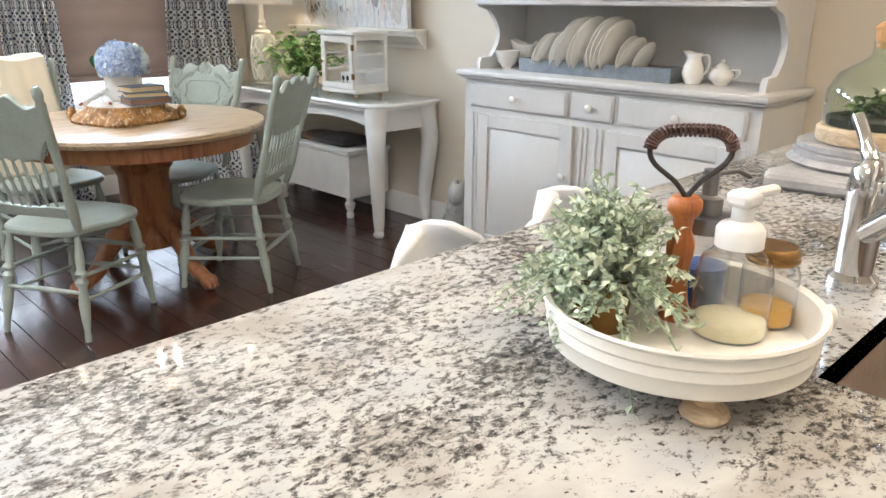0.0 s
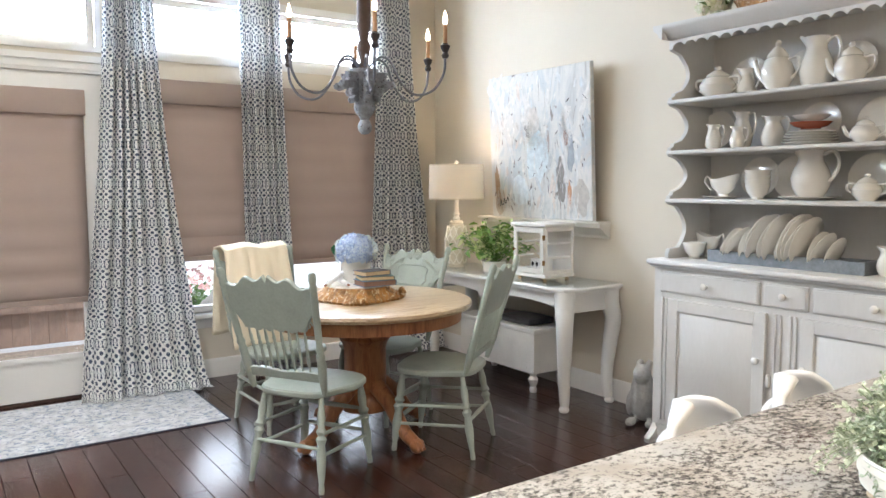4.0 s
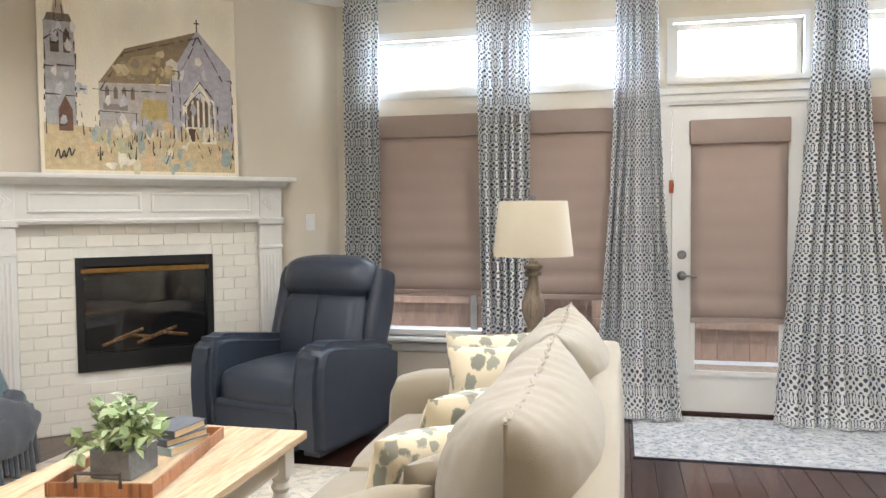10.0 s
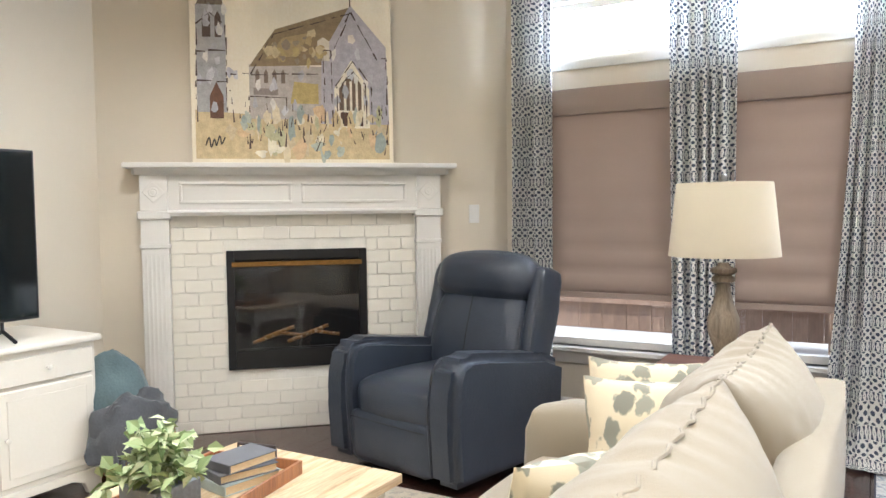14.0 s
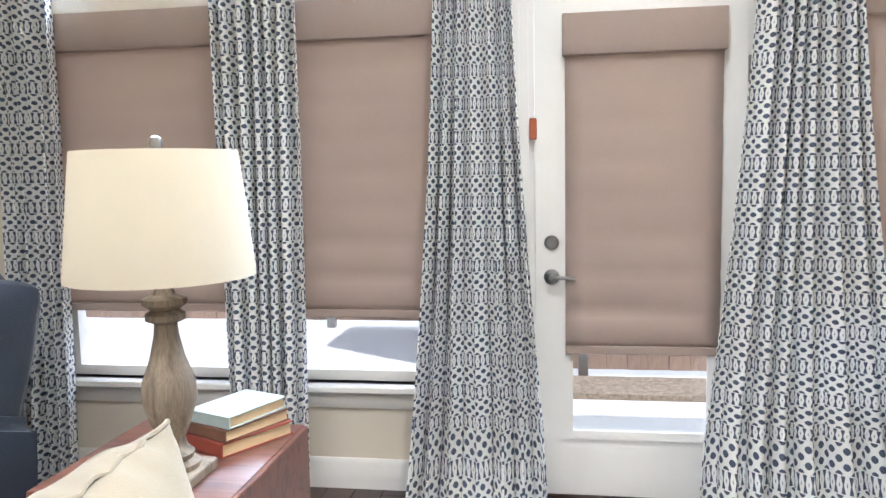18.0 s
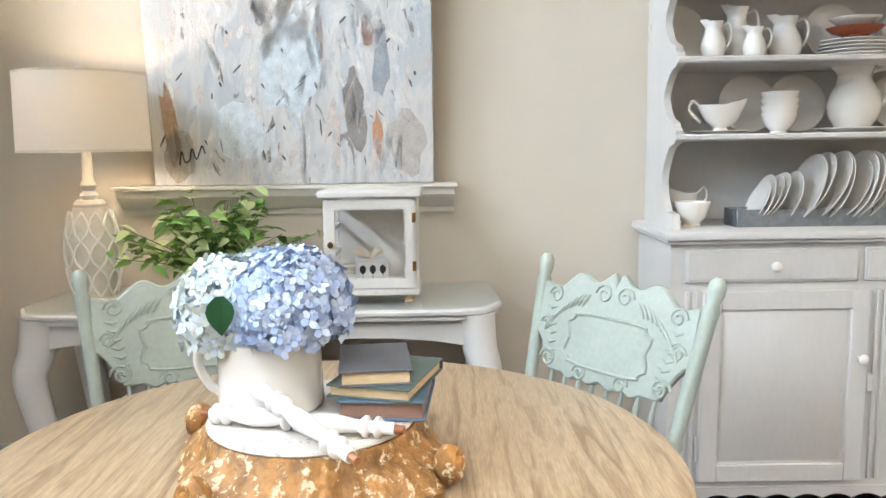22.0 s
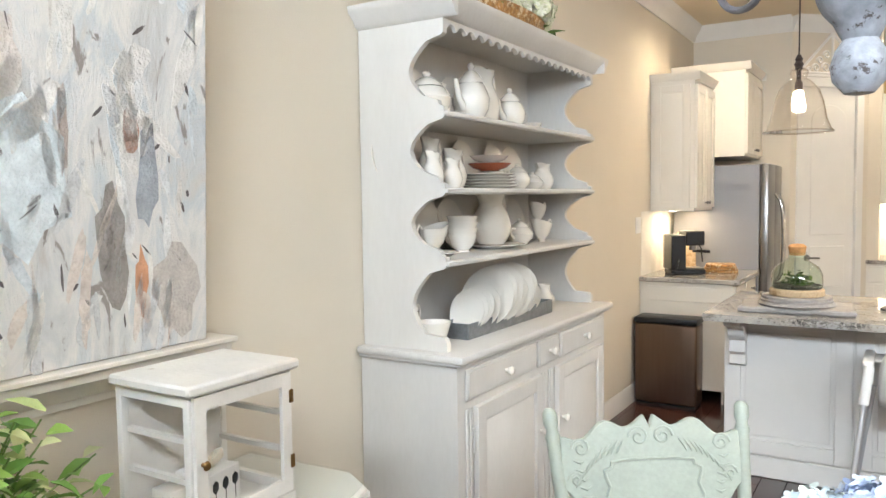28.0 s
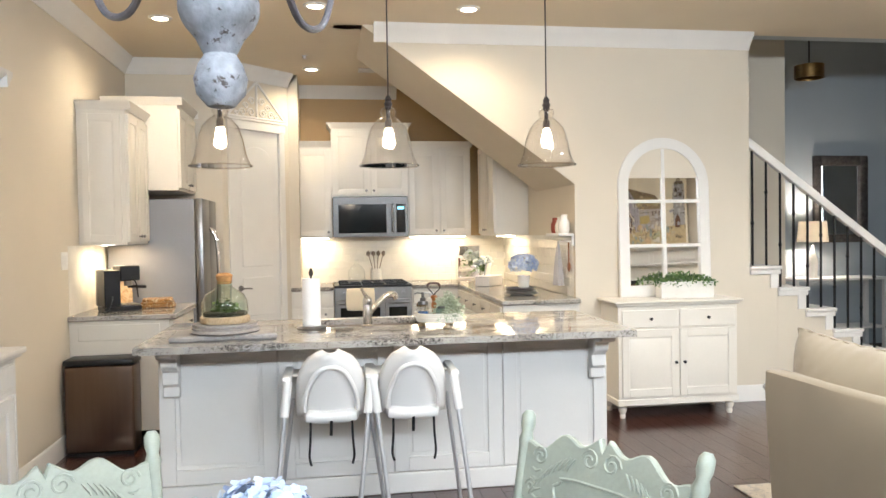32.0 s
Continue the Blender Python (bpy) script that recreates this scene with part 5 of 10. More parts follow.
def bowl(m, r, h, label="white ironstone bowl on a hutch shelf", name="bowl"):
    p = thing(name, m, label, "bowl", "ironstone dishes")
    part("body", lathe([(0, 0), (r * 0.5, 0), (r * 0.45, h * 0.12), (r * 0.8, h * 0.4), (r, h * 0.9), (r * 1.03, h), (r * 0.95, h * 0.97), (r * 0.75, h * 0.42), (0, h * 0.2)], 24), IRONSTONE, p)
    return p


def covered(m, r, h, spout=False, label="white ironstone covered sugar bowl on a hutch shelf", name="covered_dish"):
    p = thing(name, m, label, "dish", "ironstone dishes")
    part("body", lathe([(0, 0), (r * 0.55, 0), (r * 0.6, h * 0.06), (r * 0.95, h * 0.25), (r, h * 0.42), (r * 0.75, h * 0.62), (r * 0.6, h * 0.66), (0, h * 0.66)], 24), IRONSTONE, p)
    part("lid", lathe([(0, h * 0.66), (r * 0.66, h * 0.66), (r * 0.62, h * 0.72), (r * 0.3, h * 0.84), (r * 0.12, h * 0.87), (r * 0.2, h * 0.93), (r * 0.14, h * 0.98), (0, h)], 20), IRONSTONE, p)
    part("handle", tube(spline([(r * 0.7, 0, h * 0.6), (r * 1.35, 0, h * 0.62), (r * 1.4, 0, h * 0.4), (r * 0.93, 0, h * 0.25)], 5), r * 0.09, 8), IRONSTONE, p)
    if spout:
        part("spout", tube(spline([(-r * 0.85, 0, h * 0.25), (-r * 1.35, 0, h * 0.42), (-r * 1.6, 0, h * 0.68)], 5), [r * 0.22 - r * 0.1 * k / 10 for k in range(11)], 10), IRONSTONE, p)
    else:
        part("handle", tube(spline([(-r * 0.7, 0, h * 0.6), (-r * 1.35, 0, h * 0.62), (-r * 1.4, 0, h * 0.4), (-r * 0.93, 0, h * 0.25)], 5), r * 0.09, 8), IRONSTONE, p)
    return p


def plate_mesh(r):
    return lathe([(0, 0), (r * 0.6, 0), (r * 0.68, r * 0.03), (r, r * 0.11), (r * 1.0, r * 0.13), (r * 0.66, r * 0.06), (r * 0.58, r * 0.035), (0, r * 0.035)], 32)


def plate(m, r, label="white ironstone plate", group="ironstone dishes"):
    p = part("plate", plate_mesh(r), IRONSTONE)
    p.matrix_basis = m
    return tagged(p, label, "plate", group)


def boat(m, ln, h, label="white ironstone gravy boat on a hutch shelf"):
    p = thing("gravy_boat", m, label, "gravy boat", "ironstone dishes")
    bm = lathe([(0, 0), (0.35, 0), (0.3, 0.12), (0.7, 0.4), (1, 0.85), (1.05, 1), (0.95, 0.95), (0.65, 0.45), (0, 0.25)], 24)
    for v in bm.verts:
        v.co = Vector((v.co.x * ln / 2 * (1.2 if v.co.x < 0 else 0.95), v.co.y * ln * 0.28, v.co.z * h * (1 + 0.25 * max(0, -v.co.x) * (v.co.z > 0.7))))
    part("body", bm, IRONSTONE, p)
    part("handle", tube(spline([(ln * 0.42, 0, h * 0.9), (ln * 0.62, 0, h * 1.15), (ln * 0.7, 0, h * 0.8), (ln * 0.45, 0, h * 0.35)], 5), ln * 0.035, 8), IRONSTONE, p)
    return p


z1, z2, z3 = SH
zc = 0.985
plate(on_hutch(0.26, 0.17, z1), 0.10, "white ironstone saucer under a gravy boat")
boat(on_hutch(0.26, 0.17, z1 + 0.012, 180), 0.15, 0.09)
for k in range(4):
    bowl(on_hutch(0.465, 0.18, z1 + 0.001 + 0.024 * k), 0.06 - 0.002 * (k == 0), 0.07, "white ironstone bowl in a nested pile")
plate(on_hutch(0.73, 0.18, z1), 0.135, "large white ironstone platter below a pitcher")
pitcher(on_hutch(0.73, 0.17, z1 + 0.017), 0.215, 0.088, "large white ironstone pitcher on a platter")
covered(on_hutch(0.99, 0.18, z1), 0.062, 0.12)
bowl(on_hutch(1.10, 0.12, z1), 0.05, 0.08, "small white ironstone cup on a hutch shelf", "cup")
boat(on_hutch(1.24, 0.18, z1), 0.15, 0.09)
boat(on_hutch(1.24, 0.16, z1 + 0.095), 0.12, 0.08, "small white gravy boat nested on another")
for x, h, r in ((0.22, 0.13, 0.042), (0.33, 0.19, 0.052), (0.36, 0.11, 0.04), (0.50, 0.155, 0.058)):
    pitcher(on_hutch(x, 0.20 if h < 0.14 else 0.12, z2), h, r)
for k in range(5):
    plate(on_hutch(0.72, 0.17, z2 + 0.013 * k), 0.125 - 0.004 * k, "white ironstone plate in a stack")
rb = bowl(on_hutch(0.72, 0.17, z2 + 0.078), 0.09, 0.032, "copper red rimmed shallow dish on stacked plates")
rb.children[0].data = rb.children[0].data.copy()
rb.children[0].data.materials[0] = mat("copper_glaze", rgb("9b5238"), 0.25)
bowl(on_hutch(0.72, 0.17, z2 + 0.112), 0.08, 0.03, "white shallow bowl on stacked plates")
covered(on_hutch(0.97, 0.18, z2), 0.06, 0.12, True, "white ironstone teapot on a hutch shelf", "teapot")
covered(on_hutch(1.13, 0.18, z2), 0.055, 0.085)
pitcher(on_hutch(1.27, 0.17, z2), 0.125, 0.055)
covered(on_hutch(0.22, 0.18, z3), 0.09, 0.17, False, "white ironstone tureen on the top shelf", "tureen")
pitcher(on_hutch(0.36, 0.14, z3), 0.14, 0.05)
covered(on_hutch(0.55, 0.18, z3), 0.075, 0.25, True, "tall white ironstone coffee pot on the top shelf", "coffee_pot")
pitcher(on_hutch(0.72, 0.14, z3), 0.24, 0.075)
covered(on_hutch(0.90, 0.18, z3), 0.07, 0.19, True, "white ironstone coffee pot on the top shelf", "coffee_pot")
plate(on_hutch(1.12, 0.17, z3), 0.085, "white saucer on the top shelf")
bowl(on_hutch(1.14, 0.17, z3 + 0.012), 0.05, 0.04, "white ironstone cup on a saucer", "cup")
for z, xs in ((z1, (0.4, 0.58, 0.95, 1.18)), (z2, (0.14, 0.7, 0.98, 1.16)), (z3, (0.32, 0.62, 0.85))):
    for x in xs:
        plate(on_hutch(x, 0.05, z + 0.108) @ pose(0, 0, 0, 78), 0.105, "white plate leaning on the hutch back")
bowl(on_hutch(0.15, 0.24, zc), 0.06, 0.085, "white ironstone sugar bowl on the hutch counter")
boat(on_hutch(0.15, 0.12, zc), 0.13, 0.11)
rk = thing("plate_rack", on_hutch(0.28, 0.25, zc), "aged galvanised metal trough filled with standing plates", "plate rack")
GALV = mat("galvanised", rgb("84888c"), 0.45, 0.7, 0.15, 20, 0.1)
part("trough", join(box(0, -0.055, 0, 0.78, 0.055, 0.008), box(0, -0.06, 0, 0.78, -0.054, 0.06, 0.002), box(0, 0.054, 0, 0.78, 0.06, 0.06, 0.002), box(0, -0.054, 0.008, 0.006, 0.054, 0.06), box(0.774, -0.054, 0.008, 0.78, 0.054, 0.06)), GALV, rk)
rd = random.Random(4)
px = 0.10
for k, r in enumerate([0.075, 0.085, 0.085, 0.09, 0.09, 0.12, 0.125, 0.125, 0.125, 0.11, 0.125, 0.125, 0.12, 0.12, 0.085, 0.085, 0.075]):
    plate(on_hutch(0.28 + px, 0.25, zc + 0.012 + r * 0.94) @ pose(0, 0, 0, 0, -62 - rd.uniform(0, 12), 0), r, "white ironstone plate standing in a metal rack", "plates in the rack")
    px += rd.choice((0.018, 0.02, 0.055)) if k not in (4, 8) else 0.06
pitcher(on_hutch(1.12, 0.24, zc), 0.12, 0.045, "small white ironstone pitcher on the hutch counter")
covered(on_hutch(1.22, 0.2, zc), 0.05, 0.10)

# Crate with dried hydrangeas on top of the hutch.
ba = thing("flower_crate", on_hutch(0.75, 0.17, 2.19), "brown wooden dough bowl with cream hydrangea stems", "flowers")
bm = lathe([(0, 0), (0.32, 0), (0.42, 0.05), (0.46, 0.11), (0.44, 0.11), (0.38, 0.05), (0, 0.02)], 28)
part("bowl", moved(bm, Matrix.Diagonal((1, 0.32, 1, 1))), BARK, ba)
CREAMP = petal_mat("dried_petals", rgb("eceadb"), rgb("dfe0c4"), rgb("cbd0a6"))
for k in range(13):
    x = -0.55 + 0.09 * k
    part("flower_head", petals(130, (x, rd.uniform(-0.13, 0.05), 0.15 + rd.uniform(-0.03, 0.08) - abs(x) * 0.07), (0.085, 0.08, 0.07), 0.018, 20 + k), CREAMP, ba)
    lf = moved(leaf_blade(0.1, 0.05), pose(x, -0.05, 0.08, 0, -20, rd.uniform(180, 360)))
    part("leaf", lf, LEAFG, ba)

# ---- ledge and painting ----
lg = thing("picture_ledge", pose(0, 0, 0), "white moulded picture ledge on the wall", "ledge")
part("moulding", strip([(0, 0), (0.02, 0), (0.025, 0.02), (0.05, 0.03), (0.07, 0.055), (0.095, 0.07), (0.10, 0.095), (0.0, 0.095)], (RX, 4.715, 1.03), (RX, 3.475, 1.03)), CABW, lg)
part("board", box(RX - 0.115, 3.465, 1.125, RX, 4.725, 1.14, 0.003), CABW, lg)


def canvas_mat(name):
    m, n, l, b = start_mat(name, 0.7)
    tc = n.new("ShaderNodeTexCoord")
    mp = n.new("ShaderNodeMapping")
    mp.inputs["Scale"].default_value = (1, 3.2, 1.1)
    l.new(tc.outputs["Object"], mp.inputs[0])
    a = node(n, "ShaderNodeTexNoise", Scale=1.9, Detail=6.0, Roughness=0.62, Distortion=1.3)
    c = node(n, "ShaderNodeTexNoise", Scale=5.0, Detail=5.0, Roughness=0.6, Distortion=0.8)
    k = node(n, "ShaderNodeTexNoise", Scale=9.0, Detail=7.0, Roughness=0.75, Distortion=2.0)
    for t in (a, c, k):
        l.new(mp.outputs[0], t.inputs["Vector"])
    r = ramp(n, (0.25, rgb("a89d92")), (0.40, rgb("c3c3c1")), (0.5, rgb("d6d2cc")), (0.6, rgb("bfc3c4")), (0.75, rgb("c9c1b8")))
    l.new(a.outputs[0], r.inputs[0])
    sep = n.new("ShaderNodeSeparateXYZ")
    l.new(tc.outputs["Object"], sep.inputs[0])
    hi = ramp(n, (0.62, (0, 0, 0)), (0.66, (1, 1, 1)))
    l.new(c.outputs[0], hi.inputs[0])
    m1 = n.new("ShaderNodeMix")
    m1.data_type = "RGBA"
    l.new(hi.outputs[0], m1.inputs[0])
    l.new(r.outputs[0], m1.inputs[6])
    m1.inputs[7].default_value = (*rgb("8e8680"), 1)
    dk = ramp(n, (0.685, (0, 0, 0)), (0.70, (1, 1, 1)))
    l.new(k.outputs[0], dk.inputs[0])
    m2 = n.new("ShaderNodeMix")
    m2.data_type = "RGBA"
    l.new(dk.outputs[0], m2.inputs[0])
    l.new(m1.outputs[2], m2.inputs[6])
    m2.inputs[7].default_value = (*rgb("3b322e"), 1)
    l.new(m2.outputs[2], b.inputs["Base Color"])
    bp = node(n, "ShaderNodeBump", Strength=0.5, Distance=0.01)
    l.new(k.outputs[0], bp.inputs["Height"])
    l.new(bp.outputs[0], b.inputs["Normal"])
    return m


PT = pose(2.965, 4.06, 1.1415, 0, -2.6, 0) @ Matrix.Diagonal((1, 0.94, 0.965, 1))
pt = thing("abstract_painting", PT, "abstract white, grey and pale blue canvas standing on a ledge", "painting")
part("canvas", box(0, -0.545, 0, 0.035, 0.545, 1.04, 0.004), canvas_mat("abstract_oil"), pt)
rd = random.Random(9)


def stroke(y, z, w, h, colour, tilt=0.0, seed=1):
    """A loose brush stroke, 1 mm proud of the canvas."""
    r2 = random.Random(seed)
    out = []
    for k in range(14):
        a = 2 * math.pi * k / 14
        f = 1 + r2.uniform(-0.25, 0.2)
        out.append((math.cos(a) * w / 2 * f, math.sin(a) * h / 2 * f))
    c, s_ = math.cos(tilt), math.sin(tilt)
    bm = slab([(u * c - v_ * s_, u * s_ + v_ * c) for u, v_ in out], -0.0012, 0.0)
    return moved(bm, Matrix.Translation((0, y, z)) @ Matrix.Rotation(-math.pi / 2, 4, "Z"))


PCOL = {}


def paint(h):
    if h not in PCOL:
        PCOL[h] = mat("oil_" + h, rgb(h), 0.6, 0, 0.15, 25, 0.5, 120)
    return PCOL[h]


for y, z, w, h, c, tl in ((-0.245, 0.28, 0.085, 0.30, "8d8781", 0.05), (-0.35, 0.45, 0.07, 0.24, "9a9ea3", -0.05), (-0.33, 0.18, 0.035, 0.18, "c08e6c", 0), (-0.30, 0.56, 0.05, 0.12, "b58f7c", 0.1), (0.47, 0.22, 0.06, 0.3, "a98d72", 0.1), (0.44, 0.12, 0.12, 0.2, "b4a898", 0), (0.05, 0.70, 0.16, 0.18, "cdc4bc", 0), (0.0, 0.45, 0.28, 0.40, "d0d7d9", 0), (-0.44, 0.15, 0.14, 0.26, "b9b2aa", 0), (0.1, 0.62, 0.05, 0.12, "7c7672", 0.3), (0.2, 0.2, 0.2, 0.25, "d4d9da", 0), (-0.12, 0.55, 0.03, 0.2, "a89b92", 0)):
    part("brush_stroke", stroke(y, z, w, h, c, tl, int(1000 * abs(y) + 100 * z)), paint(c), pt)
dark = []
for k in range(46):
    y, z = rd.uniform(-0.5, 0.5), rd.uniform(0.08, 0.85)
    dark.append(stroke(y, z, rd.uniform(0.004, 0.010), rd.uniform(0.015, 0.06), "", rd.uniform(-0.9, 0.9), k))
for bm in dark:
    part("dark_fleck", bm, paint("5a5250"), pt)
light = [stroke(rd.uniform(-0.5, 0.5), rd.uniform(0.5, 1.0), rd.uniform(0.03, 0.09), rd.uniform(0.12, 0.3), "", rd.uniform(-0.9, 0.9), 100 + k) for k in range(16)]
for bm in light:
    part("white_stroke", bm, paint("d6d2cc"), pt)
PALE = ("d6d5d2", "cdcecd", "c9c3bc", "d9d5ce", "c2c2c1", "d0c4ba", "c3c8ca", "dcd9d4")
for k in range(120):
    c = rd.choice(PALE)
    y, z = rd.uniform(-0.5, 0.5), rd.uniform(0.06, 0.98)
    part("knife_stroke", stroke(y, z, rd.uniform(0.008, 0.035), rd.uniform(0.05, 0.2), c, rd.gauss(0, 0.25), 300 + k), paint(c), pt)
sig = tube(spline([(-0.002, 0.44, 0.08), (-0.002, 0.43, 0.13), (-0.002, 0.42, 0.09), (-0.002, 0.40, 0.10), (-0.002, 0.39, 0.14), (-0.002, 0.375, 0.10), (-0.002, 0.36, 0.13), (-0.002, 0.35, 0.15), (-0.002, 0.34, 0.12)], 4), 0.003, 5)
part("signature", sig, paint("2b2725"), pt)

# ---- console table ----
co = thing("console_table", pose(0, 0, 0), "white painted console table with cabriole legs and a glass top", "console table")
CX0, CX1, CY0, CY1 = 2.53, 3.03, 3.325, 4.93
cut = 0.13
top = [(CX1, CY0 + 0.02), (CX1, CY1 - 0.02), (CX0 + cut, CY1), (CX0 + 0.03, CY1 - 0.06), (CX0, CY1 - cut - 0.03), (CX0, CY0 + cut + 0.03), (CX0 + 0.03, CY0 + 0.06), (CX0 + cut, CY0)]
part("tabletop", join(flat(top, 0.735, 0.757, 0.006), flat([(2.8 + (x - 2.8) * 0.965, 4.135 + (y - 4.135) * 0.985) for x, y in top], 0.722, 0.736)), TRIM, co)
part("glass_top", flat([(2.8 + (x - 2.8) * 0.97, 4.135 + (y - 4.135) * 0.99) for x, y in top], 0.758, 0.764), thin_glass("table_glass", (0.975, 0.99, 0.985), 1.0), co, "green-edged glass sheet")
apr = [(CY0 + 0.10, 0.725), (CY0 + 0.10, 0.60)] + [(CY0 + 0.10 + 1.43 * k / 40, 0.615 + 0.045 * abs(math.sin(math.pi * k / 20)) ** 0.5 - (0.03 if 17 < k < 23 else 0)) for k in range(1, 40)] + [(CY1 - 0.10, 0.60), (CY1 - 0.10, 0.725)]
part("front_apron", moved(slab(apr, 0, 0.02), Matrix(((0, 1, 0, CX0 + 0.04), (1, 0, 0, 0), (0, 0, 1, 0), (0, 0, 0, 1)))), TRIM, co)
for y in (CY0 + 0.07, CY1 - 0.09):
    part("side_apron", box(CX0 + 0.06, y, 0.60, CX1 - 0.03, y + 0.02, 0.725), TRIM, co)
for x, dx in ((CX0 + 0.075, -1), (CX1 - 0.05, 1)):
    for y, dy in ((CY0 + 0.09, -1), (CY1 - 0.09, 1)):
        kx = dx if dx < 0 else 0.3
        pts = spline([(x, y, 0.73), (x + 0.012 * kx, y + 0.01 * dy, 0.62), (x + 0.03 * kx, y + 0.03 * dy, 0.54), (x + 0.012 * kx, y + 0.012 * dy, 0.38), (x - 0.006 * kx, y - 0.006 * dy, 0.2), (x, y + 0.004 * dy, 0.06), (x + 0.012 * kx, y + 0.014 * dy, 0.022)], 5)
        rad = [0.05 - 0.004 * q if q < 3 else 0.045 for q in range(len(pts))]
        for q in range(len(pts)):
            f = q / (len(pts) - 1)
            rad[q] = 0.046 * (1 - f) ** 0.7 + 0.017
        leg = part("leg", tube(pts, rad, 12), TRIM, co)
        part("pad_foot", moved(lathe([(0, 0), (0.024, 0), (0.032, 0.012), (0.03, 0.024), (0.018, 0.036), (0, 0.04)], 16), Matrix.Translation((x + 0.012 * kx, y + 0.014 * dy, 0))), TRIM, leg)

# Blanket chest below.
be = thing("blanket_chest", pose(0, 0, 0), "distressed white wooden chest on turned feet below the console", "chest")
DIST = mat("distressed_white", rgb("dcd8d0"), 0.6, 0, 0.06, 7, 0.2, 60, wear=(rgb("9c8468"), 0.68))
part("box", box(2.70, 3.80, 0.13, 3.02, 4.62, 0.40, 0.004), DIST, be)
part("lid", box(2.685, 3.785, 0.401, 3.025, 4.635, 0.432, 0.006), DIST, be)
for x in (2.735, 2.985):
    for y in (3.845, 4.575):
        part("foot", moved(lathe([(0, 0), (0.02, 0), (0.026, 0.02), (0.018, 0.04), (0.03, 0.07), (0.034, 0.09), (0.02, 0.11), (0.028, 0.13), (0, 0.13)], 14), Matrix.Translation((x, y, 0))), DIST, be)
for k, (h, c, m) in enumerate(((0.05, "dark folded textile under the console", "2f2c2e"), (0.035, "brown folded textile under the console", "5b4636"))):
    fb = thing("folded_textile", pose(2.85, 4.05 + 0.22 * k, 0.433, 0, 0, 6 * k), c, "textile")
    part("fold", soft(-0.12, -0.16, 0, 0.12, 0.16, h, 0.02, 0.006), cloth("textile_" + m, rgb(m)), fb)

# Table lamp.
LX0, LY0 = 2.72, 4.70
la = thing("table_lamp", pose(LX0, LY0, 0.764) @ Matrix.Diagonal((1, 1, 0.965, 1)), "white lattice ceramic table lamp with a lit drum shade", "lamp")
BEIGE = mat("lamp_beige", rgb("d7cdb8"), 0.5, 0, 0.08, 15, 0.1)
part("base", lathe([(0, 0), (0.06, 0), (0.062, 0.012), (0.05, 0.02), (0.07, 0.06), (0.085, 0.14), (0.085, 0.22), (0.07, 0.30), (0.05, 0.335), (0.052, 0.345), (0.04, 0.36), (0, 0.36)], 28), BEIGE, la)
lat = []
for k in range(10):
    for s_ in (1, -1):
        pts = []
        for q in range(13):
            f = q / 12
            z = 0.03 + 0.29 * f
            r = 0.062 + 0.027 * math.sin(math.pi * min(1, max(0, (z - 0.0) / 0.34)))
            a = 2 * math.pi * k / 10 + s_ * (math.pi / 10) * math.sin(f * math.pi * 3)
            pts.append((r * math.cos(a), r * math.sin(a), z))
        lat.append(tube(pts, 0.004, 5))
part("lattice", join(*lat), mat("lattice_white", rgb("efe9dc"), 0.4), la, "raised white lattice")
part("neck", lathe([(0, 0.36), (0.022, 0.36), (0.03, 0.375), (0.018, 0.39), (0.026, 0.41), (0.017, 0.43), (0.015, 0.53), (0, 0.53)], 16), CABW, la)
sh = part("shade", ring_lathe([(0.205, 0.525), (0.2, 0.785), (0.197, 0.785), (0.202, 0.525)], 40), SHADEW, la, "lit cream drum shade")
part("rim", join(ring_lathe([(0.206, 0.523), (0.206, 0.531), (0.2, 0.531), (0.2, 0.523)], 40), ring_lathe([(0.2015, 0.779), (0.2015, 0.787), (0.196, 0.787), (0.196, 0.779)], 40)), BEIGE, sh)
part("harp", tube([(0, 0, 0.44), (0, 0, 0.79)], 0.004), BRASS, la)
part("finial", lathe([(0, 0.787), (0.008, 0.79), (0.016, 0.8), (0.016, 0.81), (0, 0.82)], 12), CABW, la)
part("bulb", lathe([(0, 0.56), (0.02, 0.59), (0.032, 0.64), (0.02, 0.69), (0, 0.70)], 14), BULB, la)
lamp("table_lamp_light", "POINT", pose(LX0, LY0, 0.764 + 0.64), 9.5, (1.0, 0.72, 0.42), radius=0.05)

# Variegated plant.
VAR = petal_mat("variegated_leaf", rgb("4f7a30"), rgb("86a84c"), rgb("d9dca8"))
pl = thing("potted_plant", pose(2.77, 4.31, 0.764), "bushy variegated plant in a low pot on the console", "plant")
part("pot", lathe([(0, 0), (0.075, 0), (0.085, 0.07), (0.09, 0.075), (0.082, 0.075), (0.07, 0.02), (0, 0.02)], 20), IRONSTONE, pl)
rd = random.Random(2)
lv_, st_ = [], []
for k in range(74):
    a, e = rd.uniform(0, 6.28), rd.uniform(0.3, 1.4)
    ln = rd.uniform(0.15, 0.31)
    d = Vector((math.cos(a) * math.cos(e) * 0.85, math.sin(a) * math.cos(e) * 1.35, math.sin(e)))
    tip = Vector((0, 0, 0.06)) + d * ln
    st_.append(tube([(0, 0, 0.05), Vector((0, 0, 0.08)) + d * ln * 0.5, tip], 0.002, 4))
    for q in range(7):
        p = Vector((0, 0, 0.06)) + d * ln * (0.45 + 0.1 * q)
        lv_.append(moved(leaf_blade(rd.uniform(0.045, 0.075), rd.uniform(0.025, 0.038), 0.3, 3), Matrix.Translation(p) @ pose(0, 0, 0, rd.uniform(-40, 40), rd.uniform(-40, 30), rd.uniform(0, 360))))
